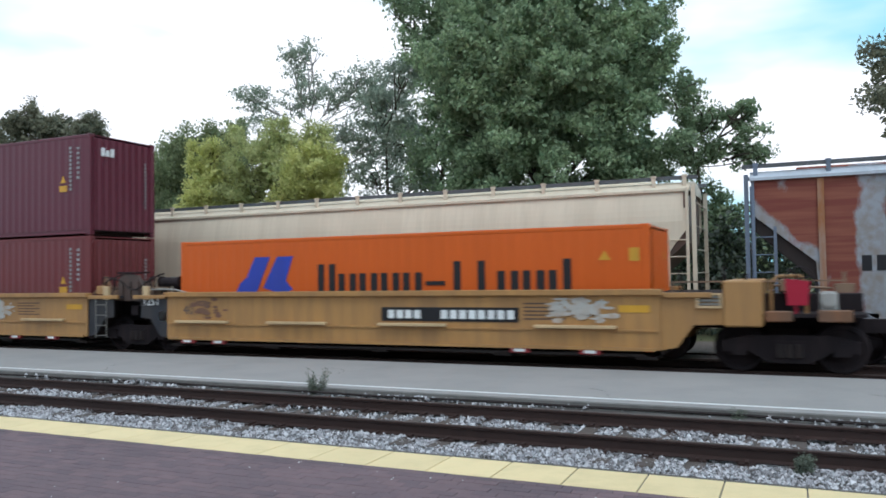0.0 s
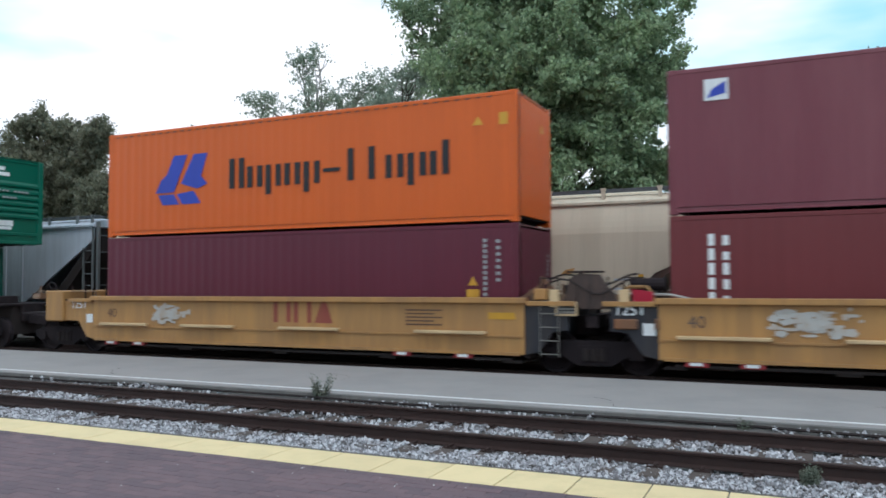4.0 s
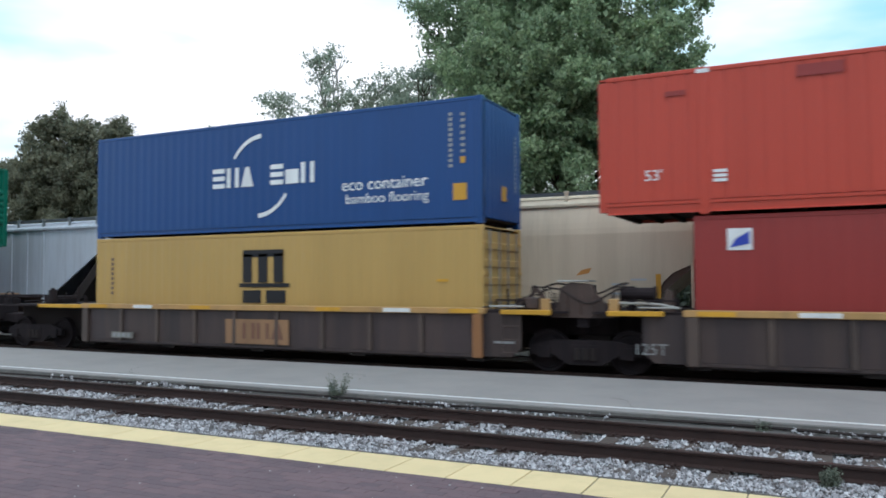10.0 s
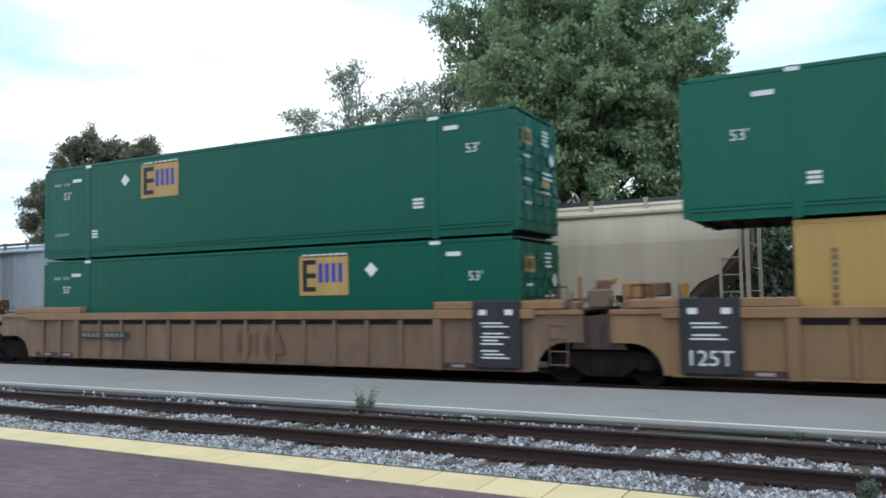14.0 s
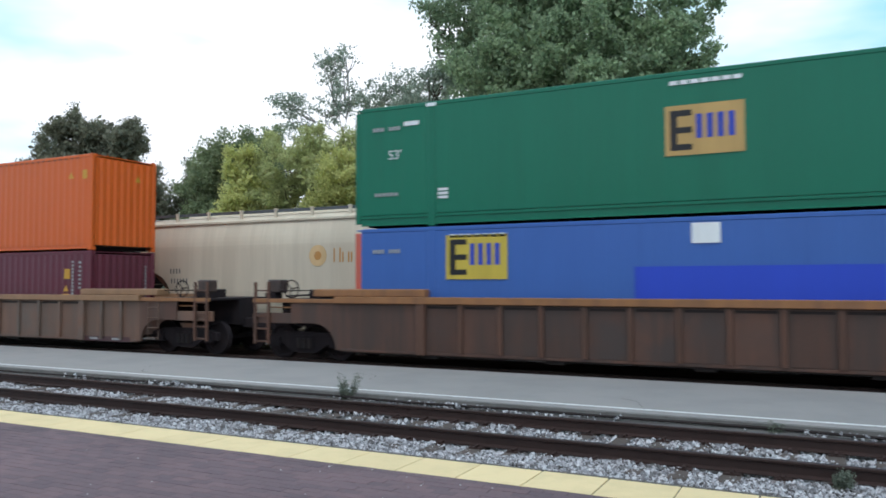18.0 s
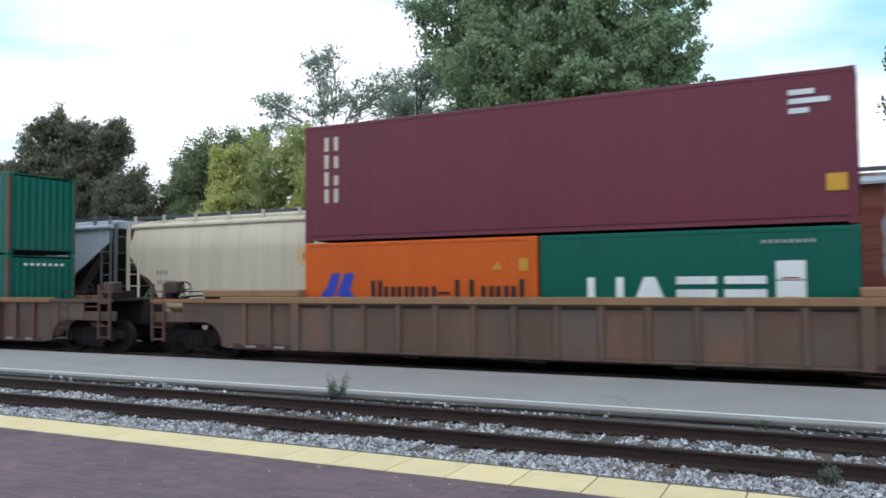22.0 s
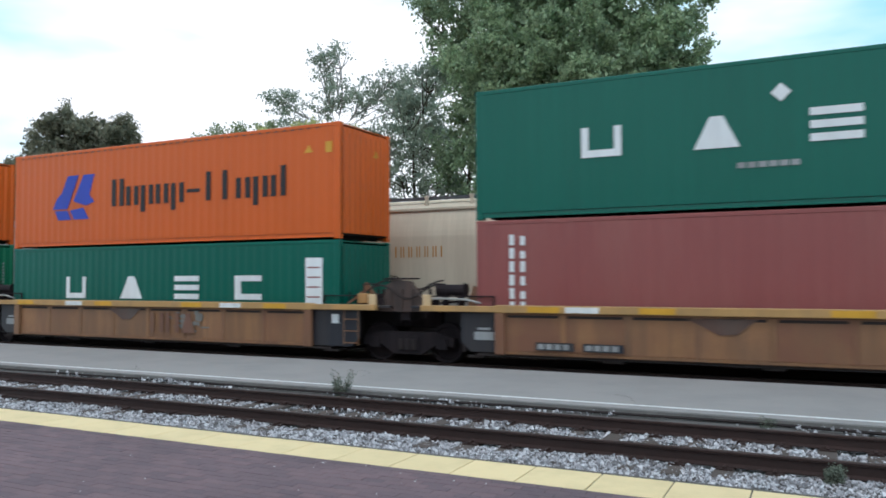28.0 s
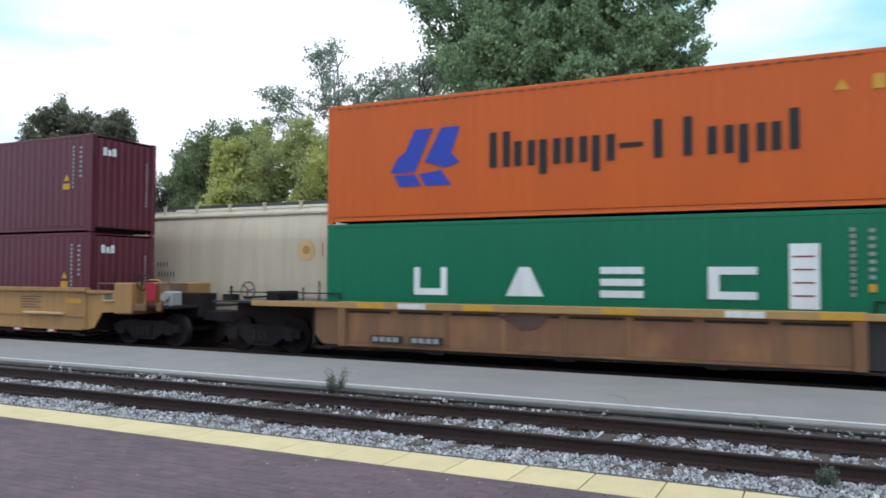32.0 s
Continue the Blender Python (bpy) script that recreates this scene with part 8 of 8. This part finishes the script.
    lobes = [((0, 0, 14.2), (1.5, 1.5, 2.0)), ((0.4, 0, 11.0), (1.6, 1.5, 1.7)), ((-0.7, 0, 12.6), (1.0, 1.0, 1.0)), ((-0.3, 0, 8.2), (1.5, 1.4, 1.6)), ((1.9, 0, 14.6), (1.1, 1.0, 1.8)), ((2.1, 0, 11.6), (1.0, 1.0, 1.4)), ((2.0, 0, 9.0), (1.1, 1.0, 1.6)), ((1.7, 0, 6.6), (1.1, 1.0, 1.3)), ((-2.0, 0, 15.0), (0.8, 0.8, 1.3)), ((-1.7, 0, 13.2), (0.7, 0.7, 0.9))]
    tree("slim airy green tree beside the broad one", -14.4, 32.2, 15.5, lobes, LEAF_GREEN, BARK, 0.17, 1050, 20, 0.090, 0.22, 24, 0.1, 0.6, 0.06, 7)
    # yellowing trees
    lobes = [((0, 0, 8.2), (2.6, 2.4, 2.6)), ((-1.6, -0.4, 7.6), (1.6, 1.8, 2.6)), ((1.6, 0, 7.8), (1.6, 2.0, 2.4)), ((0, -0.3, 4.4), (3.6, 2.4, 2.6))]
    tree("dull yellow-green leafy tree turning in early autumn", -24.6, 33.4, 10.4, lobes, LEAF_OLIVE, BARK, 0.2, 1150, 36, 0.085, 0.22, 15, 0.45, 0.7, 0.12)
    lobes = [((0, 0, 7.0), (1.4, 1.5, 2.3)), ((0.4, 0, 5.0), (2.0, 1.8, 2.2)), ((0.1, 0, 9.0), (0.7, 0.8, 0.8))]
    tree("bright yellow-green bushy tree", -28.2, 32.4, 9.3, lobes, LEAF_YELLOW, BARK, 0.15, 700, 36, 0.082, 0.21, 16, 0.4, 0.62, 0.12)
    lobes = [((0, 0, 7.2), (1.5, 1.5, 2.1)), ((0.3, 0, 5.0), (1.8, 1.6, 2.0)), ((-1.2, -0.3, 6.2), (1.1, 1.0, 1.4))]
    tree("bright yellow-green bushy tree", -21.6, 32.4, 9.2, lobes, LEAF_YELLOW, BARK, 0.15, 640, 36, 0.082, 0.21, 26, 0.4, 0.62, 0.12)
    # darker trees further left
    lobes = [((0, 0, 10.4), (2.6, 2.4, 2.6)), ((-1.9, 0, 9.0), (1.8, 2.0, 2.6)), ((2.8, 0.4, 11.2), (1.7, 2.0, 2.0)), ((0, 0, 6.2), (3.6, 3.0, 3.2))]
    tree("dark green leafy tree behind the yellowing one", -38.0, 42.0, 12.8, lobes, LEAF_DARK, BARK, 0.3, 1150, 40, 0.105, 0.34, 17, 0.45, 0.8, 0.3)
    lobes = [((0, 0, 11.8), (4.0, 3.8, 3.4)), ((-4.8, 0, 10.8), (2.8, 2.8, 2.8)), ((5.2, 0, 12.8), (1.9, 2.0, 1.5)), ((4.2, 0, 10.2), (2.0, 2.2, 1.8)), ((0, 0, 7.2), (5.4, 4.0, 3.2)), ((-1.2, 0, 15.6), (1.9, 1.9, 1.5)), ((2.0, 0, 15.0), (1.7, 1.8, 1.4)), ((-3.6, 0, 13.6), (1.6, 1.7, 1.4)), ((-6.6, 0, 12.2), (1.4, 1.5, 1.2)), ((5.4, 0, 14.4), (1.7, 1.8, 1.4))]
    tree("broad dull brown-green tree", -57.5, 45.0, 17.4, lobes, LEAF_BROWN, BARK, 0.5, 2100, 42, 0.12, 0.34, 18, 0.55, 0.8, 0.25, 16)
    lobes = [((0, 0, 9.0), (1.9, 2.0, 2.4)), ((2.0, 0, 7.2), (1.4, 1.6, 2.0)), ((-1.8, 0, 7.0), (1.8, 1.8, 2.8)), ((0, 0, 4.6), (2.8, 2.0, 2.4))]
    tree("small dark tree beside the hopper cars", -48.0, 43.0, 9.0, lobes, LEAF_BROWN, BARK, 0.2, 760, 40, 0.105, 0.33, 19, 0.4, 0.7, 0.25)
    tree("small dark tree beside the hopper cars", -43.4, 45.0, 9.4, lobes, LEAF_BROWN, BARK, 0.2, 760, 40, 0.105, 0.33, 20, 0.4, 0.7, 0.25)
    # right-hand tree
    lobes = [((0, 0, 8.6), (2.6, 2.6, 3.0)), ((1.5, 0, 11.5), (2.8, 2.6, 2.4)), ((2.2, 0, 6.6), (2.6, 2.6, 2.4))]
    tree("dull brown-green tree with a full crown", 5.25, 31.0, 13.5, lobes, LEAF_BROWN, BARK, 0.35, 1100, 42, 0.095, 0.30, 21, 0.45, 0.75, 0.25)
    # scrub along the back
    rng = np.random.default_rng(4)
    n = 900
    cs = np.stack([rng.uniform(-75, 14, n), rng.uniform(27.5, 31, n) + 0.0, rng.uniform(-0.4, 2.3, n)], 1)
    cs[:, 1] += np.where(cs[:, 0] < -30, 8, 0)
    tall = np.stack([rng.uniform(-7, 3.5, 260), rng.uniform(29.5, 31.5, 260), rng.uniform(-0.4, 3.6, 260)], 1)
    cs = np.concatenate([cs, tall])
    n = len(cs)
    # leaf colour carries the dimness behind the hopper cars
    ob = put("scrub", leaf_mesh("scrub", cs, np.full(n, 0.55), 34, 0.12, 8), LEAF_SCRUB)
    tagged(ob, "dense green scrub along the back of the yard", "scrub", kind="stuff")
    n = 3000
    a = rng.uniform(-160, 90, n)
    cs = np.stack([a, rng.uniform(75, 85, n), rng.uniform(0, 1, n) ** 0.8 * (6 + 2.0 * np.sin(a * 0.13) + 1.2 * np.sin(a * 0.41))], 1)
    ob = put("far_wood", leaf_mesh("far_wood", cs, np.full(n, 1.1), 16, 0.42, 9), LEAF_DARK)
    tagged(ob, "dark belt of distant trees", "wood", kind="stuff")


build_trees()

# ---- a car parked beyond the yard ----


def parked_car(x, y, z):
    c = thing("parked_car", "white estate car parked beyond the hopper cars", "car", at=(x, y, z))

    def body(bm):
        slab(bm, [(-2.15, 0.38), (-2.18, 0.92), (-2.05, 1.10), (-1.75, 1.72), (-0.55, 1.84), (0.45, 1.82), (1.15, 1.20), (2.05, 1.08), (2.18, 0.72), (2.12, 0.36)], -0.85, 0.85)

    part("body", body, CAR_WHITE, c)
    part("side_window", lambda bm: slab(bm, [(-1.78, 1.20), (-1.58, 1.64), (-0.50, 1.72), (0.40, 1.70), (0.92, 1.22)], -0.856, -0.85), CAR_GLASS, c, "dark side windows")
    for px in (-1.35, 1.35):
        for py in (-0.78, 0.78):
            w = part("wheel", lambda bm: lathe_y(bm, [(0.20, -0.1), (0.31, -0.1), (0.32, 0.1), (0.20, 0.1)], 18), UNDER, c, at=(px, py, 0.32), key=("carwheel",))
            part("rim", lambda bm: lathe_y(bm, [(0.19, -0.105), (0.19, 0.105)], 14), STEEL, w, key=("carrim",))
    part("headlight", lambda bm: box(bm, 2.08, 2.16, -0.80, -0.50, 0.62, 0.76), WHITE, c)


parked_car(-2.5, 34.5, -0.62)

# ---- weeds in the track ----


def weed(x, y, z, h, seed, label="dusty grey-green weed growing at the kerb"):
    t = thing("weed", label, "weed", "weeds", at=(x, y, z))
    rnd = random.Random(seed)
    tips = []

    def stems(bm):
        for k in range(11):
            a, l = rnd.uniform(0, 6.28), rnd.uniform(0.5, 1.0) * h
            lean = rnd.uniform(0.1, 0.5) * l
            e = (math.cos(a) * lean, math.sin(a) * lean, l)
            limb(bm, (rnd.uniform(-0.04, 0.04), rnd.uniform(-0.04, 0.04), 0), e, 0.005, 0.002, 4, 0.03, rnd)
            for q in range(5):
                f = 0.3 + 0.17 * q
                tips.append((e[0] * f, e[1] * f, e[2] * f))

    part("stem", stems, WEED_LEAF, t)["kind"] = "stuff"
    put("foliage", leaf_mesh("foliage", tips, np.full(len(tips), 0.042), 36, 0.014, seed, 1.0), WEED_LEAF, t)


weed(-7.55, 11.30, -0.46, 0.56, 1)
weed(-0.72, 11.30, -0.44, 0.20, 2)
weed(0.05, 9.05, -0.46, 0.17, 3, "thin green weed growing in the ballast")
weed(-12.4, 11.28, -0.46, 0.16, 4)

# ---- grit on the platform ----


def grit(bm):
    rnd = random.Random(31)
    for k in range(70):
        x, y, r = rnd.uniform(-7, 3), rnd.uniform(2.8, 6.1), rnd.uniform(0.005, 0.014)
        v = [bm.verts.new((x + r * math.cos(a) * rnd.uniform(0.6, 1.2), y + r * math.sin(a) * rnd.uniform(0.6, 1.2), 0.004)) for a in (0.3, 1.8, 3.4, 4.9)]
        top = bm.verts.new((x, y, 0.004 + r * 0.8))
        for i in range(4):
            bm.faces.new((v[i], v[(i + 1) % 4], top))


tagged(part("grit", grit, STONE), "scattered grit on the brick platform", "grit", kind="stuff")

# ---- tactile tiles ----


def tactile_tiles():
    rnd = random.Random(8)

    def tile(bm):
        bevel_box(bm, 0.006, 0.600, STRIP_Y0 + 0.003, STRIP_Y1 - 0.003, -0.03, 0.0, 0.004)

    me = shape(("tile",), tile)
    for k in range(-70, 20):
        put("tile", me, TACTILE, strip, (-2.366 + 0.606 * k, 0, rnd.uniform(-0.001, 0.002)))


tactile_tiles()

# ---- brick pavers of the platform ----
PAVE_X, PAVE_Y = 0.2032, 0.1016


def paver_block(bm):
    """One brick paver with worn upper edges, its top at zero."""
    w, d, r = PAVE_X / 2 - 0.0012, PAVE_Y / 2 - 0.0012, 0.003
    rings = []
    for z, k in ((-0.03, 0.0), (-r, 0.0), (0.0, r)):
        rings.append([bm.verts.new((sx * (w - k), sy * (d - k), z)) for sx, sy in ((-1, -1), (1, -1), (1, 1), (-1, 1))])
    for p, q in zip(rings, rings[1:]):
        for i in range(4):
            bm.faces.new((p[i], p[(i + 1) % 4], q[(i + 1) % 4], q[i]))
    bm.faces.new(rings[-1])


def brick_paving():
    rnd = random.Random(12)
    me = shape(("paver",), paver_block)
    base = np.array([v.co for v in me.vertices])
    quads = np.array([list(f.vertices) for f in me.polygons])
    rows = int((STRIP_Y0 - 0.006 + 4.5) / PAVE_Y)
    far = []
    for j in range(rows):
        y = STRIP_Y0 - 0.006 - PAVE_Y * (j + 0.5)
        for i in range(*((-150, 42) if y > 2.3 else (-50, 40))):
            x = PAVE_X * (i + 0.5 * (j % 2))
            at = (x, y, rnd.uniform(-0.0025, 0.0015))
            if -2.4 < x < 1.3 and 3.1 < y < 4.7:
                put("paver", me, PAVERS, platform, at, turn=(rnd.uniform(-0.5, 0.5), rnd.uniform(-0.3, 0.3), rnd.uniform(-0.5, 0.5)))
            else:
                far.append(at)
    far = np.array(far)
    v = (base[None] + far[:, None]).reshape(-1, 3)
    f = (quads[None] + len(base) * np.arange(len(far))[:, None, None]).reshape(-1, 4)
    joined = bpy.data.meshes.new("paving")
    joined.from_pydata(v.tolist(), [], f.tolist())
    joined.materials.append(None)
    ob = put("paving", joined, PAVERS, platform)
    ob["kind"] = "stuff"


brick_paving()

# ---- motion of the train ----
RUN = [(0, 0.0), (4, 59.13), (8, 118.33), (12, 177.63), (16, 237.02), (20, 296.61), (24, 356.26), (28, 416.06), (32, 475.72)]


def run_at(t):
    return float(np.interp(t, [r[0] for r in RUN], [r[1] for r in RUN]))


def motions():
    for ob, x, y, z in MOVERS:
        walk(ob, [(t, pose(x + s, y, z)) for t, s in RUN])
    for s, sets in WHEELSETS.items():
        first = sets[0]
        walk(first, [(f / FPS, pose(s * 0.89, 0, BOGIE_R, 0, math.degrees(run_at(f / FPS) / BOGIE_R), 0)) for f in range(int(CLIP * FPS) + 1)])
        keys = first.animation_data
        for w in sets[1:]:
            w.rotation_mode = "QUATERNION"
            w.animation_data_create()
            w.animation_data.action = keys.action
            w.animation_data.action_slot = keys.action_slot


motions()
